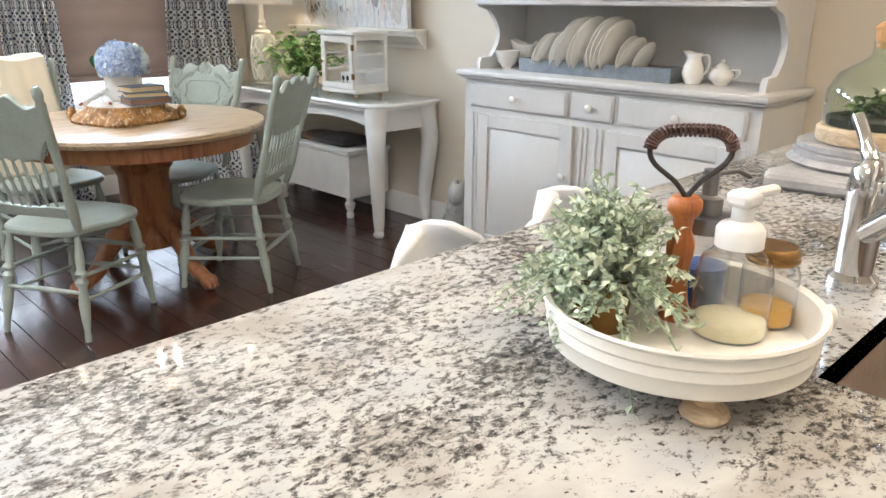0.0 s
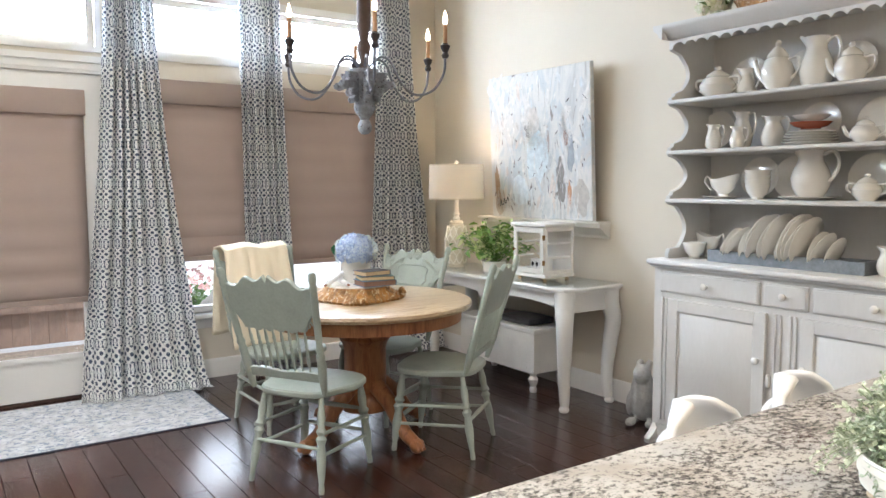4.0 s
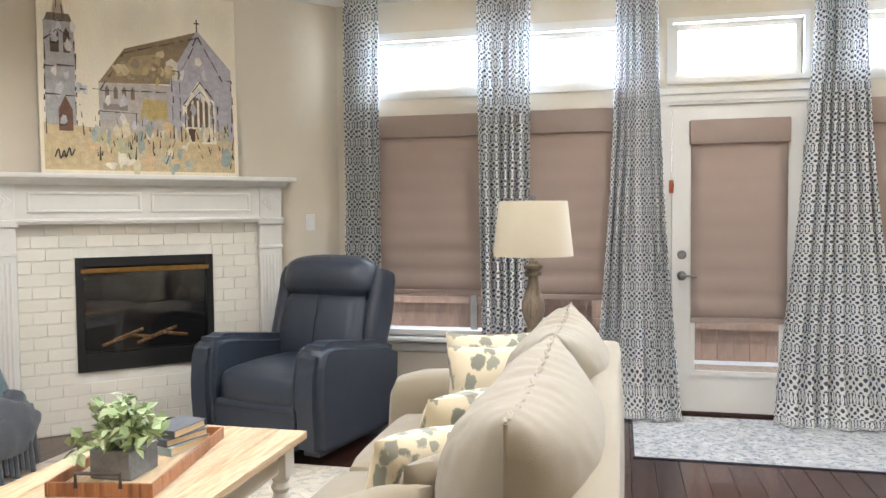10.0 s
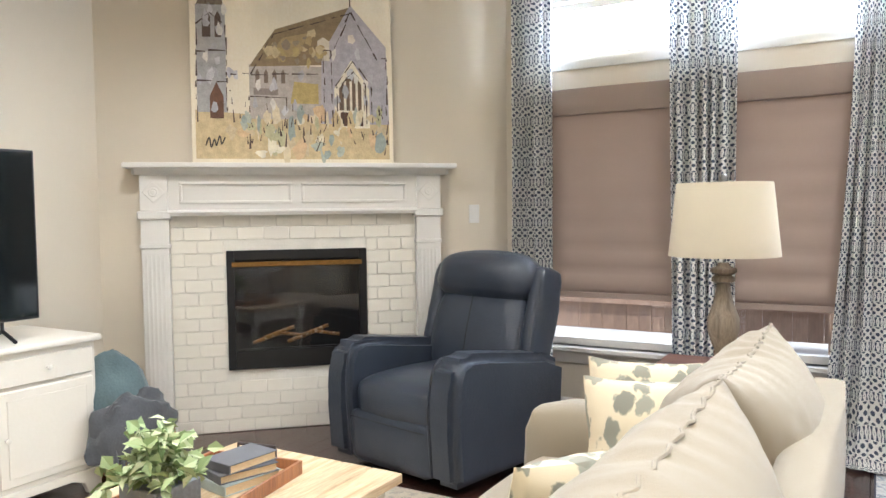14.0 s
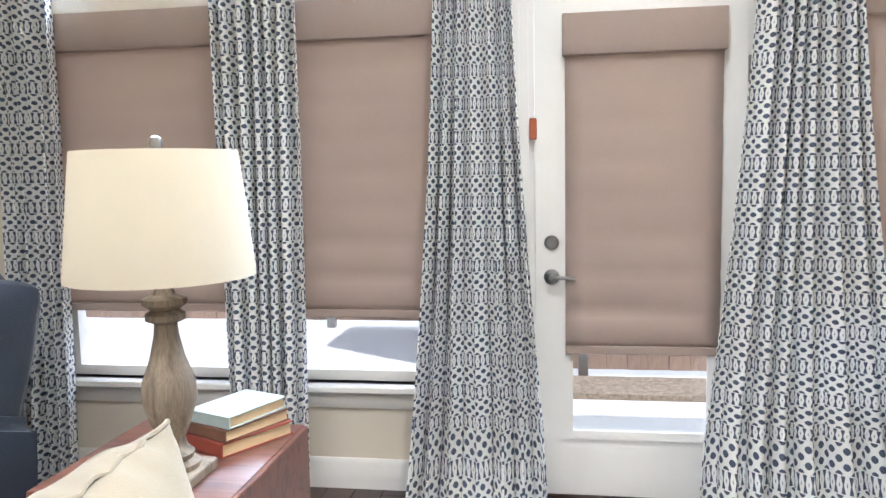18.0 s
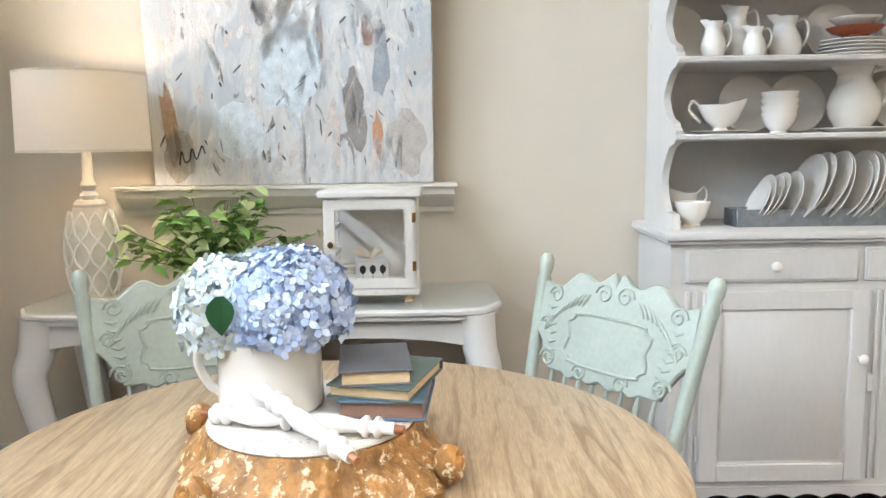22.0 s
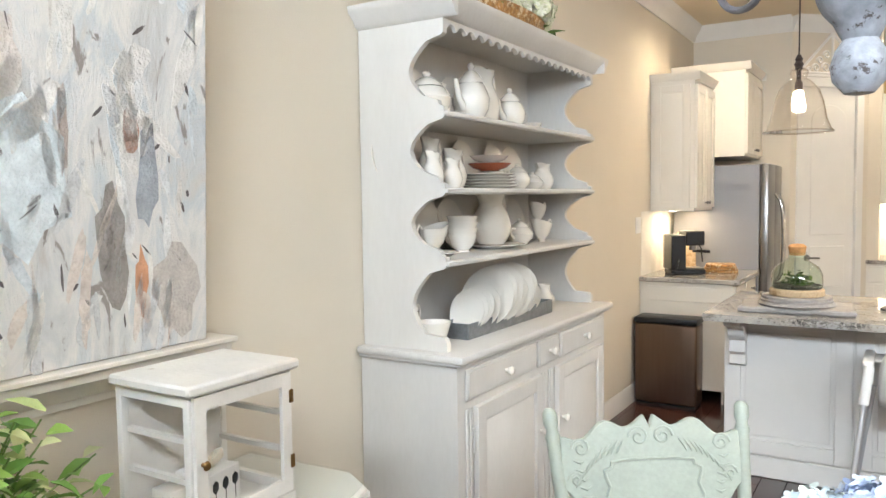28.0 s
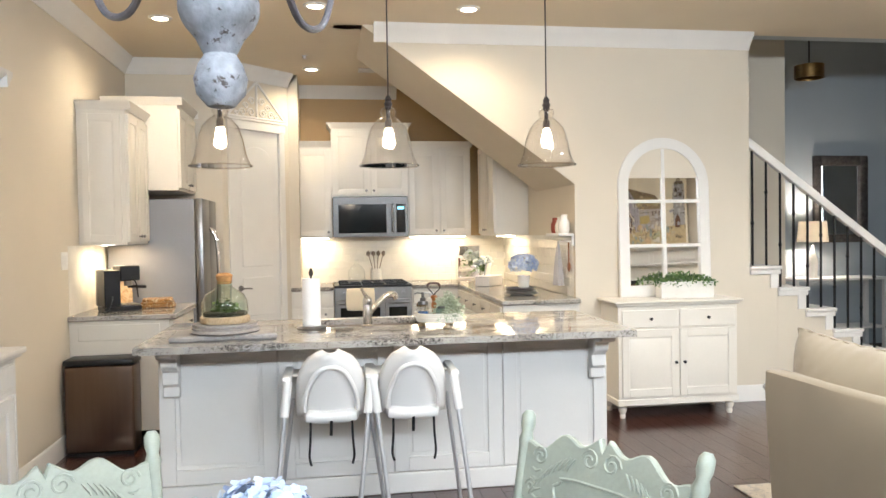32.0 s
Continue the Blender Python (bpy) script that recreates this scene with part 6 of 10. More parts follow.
part("stem_cluster", join(*st_), LEAFG, pl)
part("foliage", join(*lv_), VAR, pl)

# Little glass case.
CS = pose(2.735, 3.755, 0.7645) @ Matrix.Diagonal((0.82, 0.88, 0.985, 1))
cs = thing("display_case", CS, "small distressed white glazed display case on bun feet", "display case")
a, b, c = 0.135, 0.16, 0.05
posts = [box(sx * a - 0.011, sy * b - 0.011, c, sx * a + 0.011, sy * b + 0.011, c + 0.30, 0.002) for sx in (-1, 1) for sy in (-1, 1)]
part("frame", join(*posts, box(-a, b - 0.01, c, a, b + 0.01, c + 0.025), box(-a, -b - 0.01, c, a, -b + 0.01, c + 0.025), box(-a, b - 0.01, c + 0.275, a, b + 0.01, c + 0.30), box(-a, -b - 0.01, c + 0.275, a, -b + 0.01, c + 0.30), box(a - 0.008, -b, c, a + 0.01, b, c + 0.3)), DIST, cs)
part("floor_board", box(-a - 0.02, -b - 0.02, c - 0.022, a + 0.015, b + 0.02, c + 0.001, 0.005), DIST, cs)
part("roof", box(-a - 0.035, -b - 0.03, c + 0.301, a + 0.015, b + 0.03, c + 0.325, 0.006), DIST, cs)
for sx in (-1, 1):
    for sy in (-1, 1):
        part("foot", moved(lathe([(0, 0), (0.012, 0), (0.018, 0.01), (0.011, 0.018), (0.02, 0.027), (0, 0.028)], 12), Matrix.Translation((sx * a * 0.85, sy * b * 0.85, 0))), PINE, cs)
dr = part("door", join(box(-a - 0.024, -b - 0.002, c + 0.004, -a - 0.012, -b + 0.032, c + 0.296), box(-a - 0.024, b - 0.032, c + 0.004, -a - 0.012, b + 0.002, c + 0.296), box(-a - 0.024, -b + 0.032, c + 0.004, -a - 0.012, b - 0.032, c + 0.036), box(-a - 0.024, -b + 0.032, c + 0.264, -a - 0.012, b - 0.032, c + 0.296)), DIST, cs)
part("pane", sheet((-a - 0.018, -b + 0.03, c + 0.034), (-a - 0.018, b - 0.03, c + 0.266)), PANE, dr)
part("pane", sheet((-a + 0.01, b, c + 0.024), (a - 0.01, b, c + 0.276)), PANE, cs)
part("pane", sheet((-a + 0.01, -b, c + 0.024), (a - 0.01, -b, c + 0.276)), PANE, cs)
part("knob", moved(lathe([(0, 0), (0.005, 0), (0.005, 0.01), (0.011, 0.016), (0.008, 0.022), (0, 0.024)], 12), pose(-a - 0.024, b - 0.016, c + 0.15, 90, 0, -90)), BRASS, dr)
for z in (0.06, 0.22):
    part("hinge", box(-a - 0.028, -b - 0.008, c + z, -a - 0.01, -b + 0.006, c + z + 0.032, 0.001), BRASS, dr)
for z in (0.10, 0.19):
    part("shelf_rail", box(-a + 0.012, b - 0.02, c + z, a - 0.012, b - 0.004, c + z + 0.012), DIST, cs)
    part("shelf_rail", box(-a + 0.012, -b + 0.004, c + z, a - 0.012, -b + 0.02, c + z + 0.012), DIST, cs)
bg = thing("gift_box", CS @ pose(-0.01, 0.02, c + 0.002, 0, 0, 8), "small white box printed with dark tulips, tied with ribbon", "box")
part("carton", box(-0.06, -0.07, 0, 0.06, 0.05, 0.085, 0.002), PLASTICW, bg)
for k in range(3):
    y = -0.05 + 0.038 * k
    part("tulip_print", join(moved(lathe([(0, 0), (0.012, 0.012), (0.011, 0.026), (0, 0.034)], 8), Matrix.Translation((-0.0605, y, 0.035)) @ Matrix.Diagonal((0.08, 1, 1, 1))), box(-0.0615, y - 0.001, 0.008, -0.0604, y + 0.001, 0.036)), BLACK, bg)
part("ribbon", join(*[tube(spline([(-0.01, -0.01 + 0.0 * k, 0.088), (-0.03, 0.03 * s_, 0.11 + 0.008 * k), (0.01, 0.05 * s_, 0.105), (0, 0, 0.09)], 4), 0.008, 6) for k in range(2) for s_ in (-1, 1)]), cloth("ribbon_cream", rgb("d9ccb4")), bg)
sb = thing("soap_bar_stack", CS @ pose(0.03, 0.10, c + 0.002), "stack of cream soap bars in the display case", "soap")
for k in range(2):
    part("bar", box(-0.04, -0.03, 0.03 * k, 0.04, 0.03, 0.03 * k + 0.028, 0.006, 2), IRONSTONE, sb)

# Stone rabbit.
STONE = mat("grey_stone", rgb("a3a09a"), 0.9, 0, 0.15, 12, 0.5, 60)


def blob(*balls):
    """One skin over several balls (x, y, z, rx, ry, rz)."""
    out = []
    for x, y, z, rx, ry, rz in balls:
        bm = bmesh.new()
        bmesh.ops.create_uvsphere(bm, u_segments=18, v_segments=12, radius=1)
        bm.transform(Matrix.Translation((x, y, z)) @ Matrix.Diagonal((rx, ry, rz, 1)))
        out.append(bm)
    return join(*out)


rb = part("rabbit_statue", blob((0, 0, 0.13, 0.085, 0.12, 0.13), (0, -0.06, 0.19, 0.07, 0.075, 0.12), (0, -0.10, 0.30, 0.05, 0.07, 0.055), (-0.025, -0.03, 0.345, 0.018, 0.065, 0.02), (0.025, -0.03, 0.345, 0.018, 0.065, 0.02), (-0.055, -0.12, 0.02, 0.03, 0.06, 0.02), (0.055, -0.12, 0.02, 0.03, 0.06, 0.02), (-0.075, 0.02, 0.09, 0.035, 0.08, 0.08), (0.075, 0.02, 0.09, 0.035, 0.08, 0.08), (0, 0.12, 0.07, 0.04, 0.04, 0.04)), STONE)
rb.matrix_basis = pose(2.87, 3.02, 0, 0, 0, -60)
tagged(rb, "grey stone rabbit statue sitting on the floor", "statue")
md = rb.modifiers.new("skin", "REMESH")
md.mode, md.voxel_size = "VOXEL", 0.01

# ---- kitchen island ----
IX0, IX1, IY0, IY1 = -0.36, 2.225, -0.03, 1.02
isl = thing("kitchen_island", pose(0, 0, 0), "white panelled kitchen island with a granite breakfast overhang", "island")
SX0, SX1, SY0, SY1 = 0.735, 1.40, 0.06, 0.445
part("body", join(box(IX0 + 0.04, IY0 + 0.04, 0.02, IX1 - 0.04, 0.665, 0.70), box(IX0 + 0.04, IY0 + 0.04, 0.70, SX0 - 0.03, 0.665, 0.878), box(SX1 + 0.03, IY0 + 0.04, 0.70, IX1 - 0.04, 0.665, 0.878), box(SX0 - 0.03, SY1 + 0.03, 0.70, SX1 + 0.03, 0.665, 0.878)), TRIM, isl)
n = 4
pw = (IX1 - IX0 - 0.08) / n
for k in range(n):
    a = IX0 + 0.04 + pw * k
    panel = part("front_panel", box(a + 0.105, 0.665, 0.22, a + pw - 0.105, 0.672, 0.78, 0.004), TRIM, isl)
    part("stile", box(a + 0.005, 0.665, 0.12, a + 0.085, 0.682, 0.86, 0.002), TRIM, panel)
    part("stile", box(a + pw - 0.085, 0.665, 0.12, a + pw - 0.005, 0.682, 0.86, 0.002), TRIM, panel)
    part("rail", box(a + 0.085, 0.665, 0.12, a + pw - 0.085, 0.682, 0.2, 0.002), TRIM, panel)
    part("rail", box(a + 0.085, 0.665, 0.80, a + pw - 0.085, 0.682, 0.86, 0.002), TRIM, panel)
part("plinth", box(IX0 + 0.03, IY0 + 0.09, 0.0, IX1 - 0.03, 0.69, 0.115, 0.006), TRIM, isl)
for x in (IX0 + 0.07, IX1 - 0.16):
    cb = spline([(0.682, 0, 0.60), (0.72, 0, 0.61), (0.715, 0, 0.66), (0.745, 0, 0.68), (0.735, 0, 0.74), (0.78, 0, 0.77), (0.80, 0, 0.82), (0.88, 0, 0.835), (0.905, 0, 0.86), (0.905, 0, 0.877)], 3)
    out = [(v.x, v.z) for v in cb] + [(0.682, 0.877)]
    bm = moved(slab(out, x, x + 0.085, 0.004), turn)
    bmesh.ops.recalc_face_normals(bm, faces=bm.faces[:])
    part("corbel", bm, TRIM, isl, "white carved corbel")


def rounded(x0, y0, x1, y1, r, n=6):
    pts = []
    for cx, cy, a0 in ((x1 - r, y1 - r, 0), (x0 + r, y1 - r, 90), (x0 + r, y0 + r, 180), (x1 - r, y0 + r, 270)):
        for k in range(n + 1):
            a = radians(a0 + 90 * k / n)
            pts.append((cx + r * math.cos(a), cy + r * math.sin(a)))
    return pts


gt = thing("island_worktop", pose(0, 0, 0), "speckled cream and grey granite worktop on the island", "worktop")
# Worktop as a frame round the sink cut-out.
bm = join(box(IX0, SY1, 0.879, IX1, IY1, 0.915), box(IX0, IY0, 0.879, SX0, SY1, 0.915), box(SX1, IY0, 0.879, IX1, SY1, 0.915), box(SX0, IY0, 0.879, SX1, SY0, 0.915))
bmesh.ops.remove_doubles(bm, verts=bm.verts[:], dist=1e-5)
part("granite_slab", bm, GRAN, gt)
sk = thing("sink", pose(0, 0, 0), "brushed steel undermount sink in the island", "sink")
bm = bmesh.new()
rg_ = []
for z, d in ((0.879, -0.012), (0.72, 0.0), (0.705, 0.03)):
    rg_.append([bm.verts.new((x, y, z)) for x, y in rounded(SX0 + d, SY0 + d, SX1 - d, SY1 - d, 0.07)])
for a, b in zip(rg_, rg_[1:]):
    for k in range(len(a)):
        bm.faces.new((a[k], b[k], b[(k + 1) % len(a)], a[(k + 1) % len(a)]))
bm.faces.new(rg_[-1])
part("bowl", bm, mat("brushed_steel", rgb("9b8d7e"), 0.4, 0.35, 0.08, 12, 0.1), sk)
part("drain", lathe([(0, 0), (0.045, 0), (0.045, 0.004), (0.03, 0.003), (0, 0.002)], 20), CHROME, sk, "", Matrix.Translation((1.09, 0.15, 0.706)))
fc = thing("tap", pose(1.058, 0.516, 0.916), "chrome pull-out kitchen tap beside the sink", "tap")
part("body", lathe([(0, 0), (0.034, 0), (0.034, 0.012), (0.026, 0.02), (0.026, 0.13), (0.028, 0.14), (0.024, 0.165), (0.012, 0.18), (0, 0.182)], 24), CHROME, fc)
part("spout", tube(spline([(0, 0, 0.07), (-0.05, -0.05, 0.12), (-0.11, -0.11, 0.165), (-0.16, -0.16, 0.175), (-0.18, -0.18, 0.15)], 6), [0.017] * 14 + [0.02] * 11, 14), CHROME, fc)
part("lever", tube(spline([(0, 0, 0.17), (0.02, 0.02, 0.2), (0.035, 0.04, 0.23)], 5), [0.012] * 4 + [0.009] * 7, 10), CHROME, fc)

# Footed tray with its things.
TY = pose(0.645, 0.565, 0.916) @ Matrix.Scale(0.80, 4)
ty = thing("footed_tray", TY, "round white enamel tray on turned wooden feet, rim chipped", "tray")
ENAM = mat("white_enamel", rgb("e9e5da"), 0.4, 0, 0.03, 8, 0.05, wear=(rgb("8b8680"), 0.735))
part("pan", lathe([(0, 0.04), (0.165, 0.04), (0.17, 0.044), (0.172, 0.063), (0.175, 0.067), (0.174, 0.08), (0.177, 0.084), (0.176, 0.096), (0.182, 0.102), (0.18, 0.106), (0.171, 0.102), (0.168, 0.05), (0, 0.049)], 56), ENAM, ty)
for k in range(3):
    a = radians(225 + 120 * k)
    part("foot", moved(lathe([(0, 0), (0.026, 0), (0.03, 0.006), (0.027, 0.014), (0.016, 0.02), (0.016, 0.027), (0.024, 0.035), (0.024, 0.0402), (0, 0.0402)], 16), Matrix.Translation((0.13 * math.cos(a), 0.13 * math.sin(a), 0))), PINE, ty)
part("side_knob", moved(lathe([(0, 0), (0.008, 0), (0.008, 0.01), (0.016, 0.016), (0.016, 0.028), (0, 0.03)], 14), pose(0.125, -0.125, 0.075, 0, 90, -45)), ENAM, ty)
hb = part("handle_post", moved(lathe([(0, 0.0495), (0.02, 0.0495), (0.023, 0.06), (0.017, 0.08), (0.014, 0.12), (0.019, 0.145), (0.02, 0.16), (0.013, 0.178), (0.014, 0.195), (0.024, 0.208), (0.024, 0.219), (0.018, 0.226), (0, 0.226)], 8), Matrix.Translation((0.045, 0.03, 0))), wood("orange_turning", rgb("b06a34"), rgb("84481f"), 0.45, 6, "Z"), ty, "orange stained turned post")
hoop = spline([(0, 0, 0.224), (-0.012, 0.012, 0.246), (-0.034, 0.034, 0.272), (-0.038, 0.038, 0.295), (-0.026, 0.026, 0.312), (0, 0, 0.315), (0.026, -0.026, 0.312), (0.038, -0.038, 0.295), (0.034, -0.034, 0.272), (0.012, -0.012, 0.246), (0, 0, 0.224)], 6)
hoop = [Vector(p) + Vector((0.045, 0.03, 0)) for p in hoop]
part("wire_handle", tube(hoop, 0.0038, 6), IRON, hb)
mid_h = hoop[17:-17]
coil = []
for i in range(len(mid_h) * 7):
    f = i / 7
    j = min(int(f), len(mid_h) - 2)
    p = mid_h[j].lerp(mid_h[j + 1], f - j)
    tg = (mid_h[j + 1] - mid_h[j]).normalized()
    nx = tg.cross(Vector((1, 1, 0)).normalized()).normalized()
    ny = tg.cross(nx)
    coil.append(p + (nx * math.cos(i * 0.9) + ny * math.sin(i * 0.9)) * 0.0075)
part("coiled_grip", tube(coil, 0.0022, 5), mat("coil_red", rgb("5e463f"), 0.4, 0.6), hb, "coiled dark wire grip")
pp = thing("trailing_plant", TY @ pose(-0.05, 0.09, 0.05), "bushy pale green artificial plant in a brass pot", "plant")
part("pot", lathe([(0, 0), (0.038, 0), (0.044, 0.075), (0.046, 0.078), (0.04, 0.076), (0.036, 0.06), (0, 0.06)], 24), BRASS, pp)


def bush(seed, stems, ln0, ln1, leaf0, leaf1, per, wide=1.0, droop=0.5):
    rd = random.Random(seed)
    st, lf = [], []
    for k in range(stems):
        a, e = rd.uniform(0, 6.283), rd.uniform(0.15, 1.45)
        ln = rd.uniform(ln0, ln1)
        d = Vector((math.cos(a) * math.cos(e) * wide, math.sin(a) * math.cos(e) * wide, math.sin(e)))
        pts = [d * ln * f + Vector((0, 0, -droop * ln * f * f * (1.2 - math.sin(e)))) for f in (0, 0.25, 0.5, 0.75, 1)]
        st.append(tube(pts, 0.0011, 4))
        for q in range(per):
            f = 0.25 + 0.75 * q / (per - 1)
            p = d * ln * f + Vector((0, 0, -droop * ln * f * f * (1.2 - math.sin(e))))
            lf.append(moved(leaf_blade(rd.uniform(leaf0, leaf1), rd.uniform(leaf0, leaf1) * 0.75, 0.2, 2), Matrix.Translation(p) @ pose(0, 0, 0, rd.uniform(-60, 60), rd.uniform(-60, 50), rd.uniform(0, 360))))
    return join(*st), join(*lf)


EUC = petal_mat("eucalyptus_leaf", rgb("93a085"), rgb("b3bea2"), rgb("d6dbc8"))
a, b = bush(12, 230, 0.07, 0.18, 0.009, 0.016, 22, 0.95, 0.75)
part("stem_cluster", moved(a, Matrix.Translation((0, 0, 0.065))), LEAFP, pp)
part("foliage", moved(b, Matrix.Translation((0, 0, 0.065))), EUC, pp)
fz = thing("foaming_soap_bottle", TY @ pose(0.055, -0.045, 0.05), "clear plastic foaming soap bottle with white pump", "soap bottle")
PETP = thin_glass("clear_plastic", (0.95, 0.945, 0.93), 2.6)
part("bottle", lathe([(0, 0), (0.046, 0), (0.05, 0.006), (0.05, 0.08), (0.044, 0.105), (0.03, 0.118), (0.026, 0.122), (0, 0.122)], 28), PETP, fz)
part("soap", lathe([(0, 0.003), (0.047, 0.003), (0.047, 0.02), (0, 0.02)], 24), mat("pale_soap", rgb("e3dcb8"), 0.3), fz, "pale yellow soap")
part("collar", lathe([(0, 0.122), (0.031, 0.122), (0.031, 0.145), (0.026, 0.152), (0.014, 0.157), (0.014, 0.175), (0, 0.175)], 20), PLASTICW, fz)
part("nozzle", join(box(-0.018, -0.018, 0.175, 0.018, 0.018, 0.196, 0.006), box(0.0, -0.008, 0.182, 0.07, 0.008, 0.195, 0.004)), PLASTICW, fz, "", pose(0, 0, 0, 0, 0, -10))
dipm = TY @ pose(0.125, -0.065, 0.05)
jr = thing("soap_jar", dipm, "glass jar of amber liquid with a metal screw lid", "jar")
part("jar", lathe([(0, 0), (0.034, 0), (0.038, 0.006), (0.038, 0.075), (0.031, 0.09), (0, 0.09)], 24), PETP, jr)
part("liquid", lathe([(0, 0.004), (0.034, 0.004), (0.034, 0.028), (0, 0.028)], 24), mat("amber_soap", rgb("d9a834"), 0.3), jr, "amber liquid")
part("lid", lathe([(0, 0.09), (0.034, 0.09), (0.036, 0.094), (0.034, 0.098), (0.036, 0.102), (0.034, 0.108), (0.03, 0.112), (0, 0.11)], 24), BRASS, jr, "brass screw lid")
mj = thing("mason_jar_dispenser", TY @ pose(0.125, 0.035, 0.05), "glass mason jar soap dispenser with a steel pump", "soap dispenser")
part("jar", lathe([(0, 0), (0.036, 0), (0.04, 0.006), (0.04, 0.09), (0.034, 0.108), (0.034, 0.112), (0, 0.112)], 24), PETP, mj)
part("liquid", lathe([(0, 0.004), (0.036, 0.004), (0.036, 0.06), (0, 0.06)], 24), mat("blue_soap", rgb("2b5f9e"), 0.3), mj, "blue soap")
part("lid", lathe([(0, 0.112), (0.038, 0.112), (0.038, 0.132), (0.036, 0.136), (0, 0.136)], 24), STEEL, mj)
part("pump", join(lathe([(0, 0.136), (0.02, 0.136), (0.02, 0.16), (0.011, 0.164), (0.011, 0.2), (0, 0.2)], 18), tube([(0, 0, 0.193), (0.04, -0.02, 0.195), (0.058, -0.03, 0.185)], 0.004, 8)), STEEL, mj)
gj = thing("blue_glass_jar", TY @ pose(0.01, 0.115, 0.05), "pale blue pressed glass jar on the tray", "jar")
part("jar", lathe([(0, 0), (0.03, 0), (0.034, 0.005), (0.034, 0.08), (0.028, 0.09), (0, 0.09)], 20), thin_glass("blue_glass", (0.8, 0.88, 0.95), 1.0), gj)
part("lid", lathe([(0, 0.09), (0.03, 0.09), (0.03, 0.105), (0, 0.106)], 20), STEEL, gj)

# Stone slab with the moss cloche, paper towels.
SB = pose(1.825, 0.72, 0.916, 0, 0, 4)
sl = thing("carved_pedestal", SB, "grey washed carved wooden pedestal board", "pedestal")
GW = mat("grey_washed_plank", rgb("9c9894"), 0.85, 0, 0.15, 10, 0.5, 50)
cutp = [(-0.27, -0.15), (-0.2, -0.17), (-0.1, -0.15), (0.1, -0.15), (0.2, -0.17), (0.27, -0.15), (0.26, 0), (0.27, 0.15), (0.2, 0.17), (0.1, 0.15), (-0.1, 0.15), (-0.2, 0.17), (-0.27, 0.15), (-0.26, 0)]
part("lower_board", flat(cutp, 0.0, 0.03, 0.008), GW, sl)
part("carved_drum", lathe([(0, 0.0303), (0.175, 0.0303), (0.185, 0.038), (0.17, 0.05), (0.172, 0.06), (0.16, 0.0652), (0, 0.0652)], 40), GW, sl)
part("plate_top", lathe([(0, 0.0655), (0.165, 0.0655), (0.165, 0.078), (0, 0.08)], 40), GW, sl)
cl = thing("moss_cloche", SB @ pose(0.0, 0.0, 0.0805), "glass demijohn terrarium with moss, cork and wooden base", "terrarium")
part("base", lathe([(0, 0), (0.125, 0), (0.13, 0.006), (0.13, 0.03), (0.124, 0.036), (0, 0.036)], 40), PINE, cl, "pale wooden base")
part("dome", lathe([(0.118, 0.037), (0.122, 0.06), (0.12, 0.11), (0.10, 0.15), (0.06, 0.175), (0.042, 0.19), (0.04, 0.215), (0.044, 0.22)], 36, closed=True), thin_glass("green_glass", (0.88, 0.95, 0.87), 2.4), cl, "pale green glass dome")
part("cork", lathe([(0, 0.205), (0.036, 0.205), (0.042, 0.24), (0.044, 0.25), (0.03, 0.262), (0, 0.265)], 20), mat("cork", rgb("b98a57"), 0.8, 0, 0.2, 40, 0.3), cl)
part("soil", lathe([(0, 0.037), (0.112, 0.037), (0.112, 0.055), (0, 0.06)], 24), mat("soil", rgb("2e2a20"), 0.9), cl)
a, b = bush(31, 60, 0.04, 0.085, 0.018, 0.03, 6, 0.9, 0.1)
a.free()
part("moss", moved(b, Matrix.Translation((0, 0, 0.05)) @ Matrix.Diagonal((1.15, 1.15, 0.9, 1))), petal_mat("moss_green", rgb("31451d"), rgb("4a6128"), rgb("6d7f38")), cl)
pt_ = thing("paper_towel_holder", pose(1.375, 0.50, 0.916), "upright paper towel roll on a steel stand", "paper towel")
part("base", lathe([(0, 0), (0.085, 0), (0.085, 0.01), (0.078, 0.016), (0, 0.017)], 36), STEEL, pt_)
part("roll", ring_lathe([(0.02, 0.02), (0.052, 0.02), (0.052, 0.29), (0.02, 0.29)], 30), mat("paper_white", rgb("f0eeea"), 0.95, 0, 0.02, 30, 0.3, 200), pt_, "white paper roll")
part("post", lathe([(0, 0.017), (0.006, 0.017), (0.006, 0.3), (0.012, 0.31), (0.014, 0.325), (0.006, 0.345), (0, 0.35)], 14), BLACK, pt_)

# ---- high chairs ----
LEGS = mat("satin_aluminium", rgb("c4c4c4"), 0.4, 0.6, 0.03, 5, 0.02)
hc = thing("high_chair", pose(0, 0, 0), "white plastic high chair with silver tube legs", "high chair", "high chairs")
bm = bmesh.new()
nu, nv = 16, 10
g = []
for r in range(nv + 1):
    t = r / nv
    z = 0.56 + 0.33 * t
    w = 0.16 * math.sqrt(max(0.0, 1 - max(0, (t - 0.35) / 0.66) ** 2.4)) + 0.002
    g.append([bm.verts.new((w * (2 * k / nu - 1), 0.05 + 0.10 * t - 0.07 * (2 * k / nu - 1) ** 2, z)) for k in range(nu + 1)])
for r in range(nv):
    for k in range(nu):
        bm.faces.new((g[r][k], g[r][k + 1], g[r + 1][k + 1], g[r + 1][k]))
ob = part("back_shell", bm, PLASTICW, hc)
so = ob.modifiers.new("thick", "SOLIDIFY")
so.thickness = 0.014
arch = spline([(-0.125, 0.085, 0.60), (-0.12, 0.11, 0.68), (-0.07, 0.145, 0.79), (0, 0.15, 0.82), (0.07, 0.145, 0.79), (0.12, 0.11, 0.68), (0.125, 0.085, 0.60)], 5)
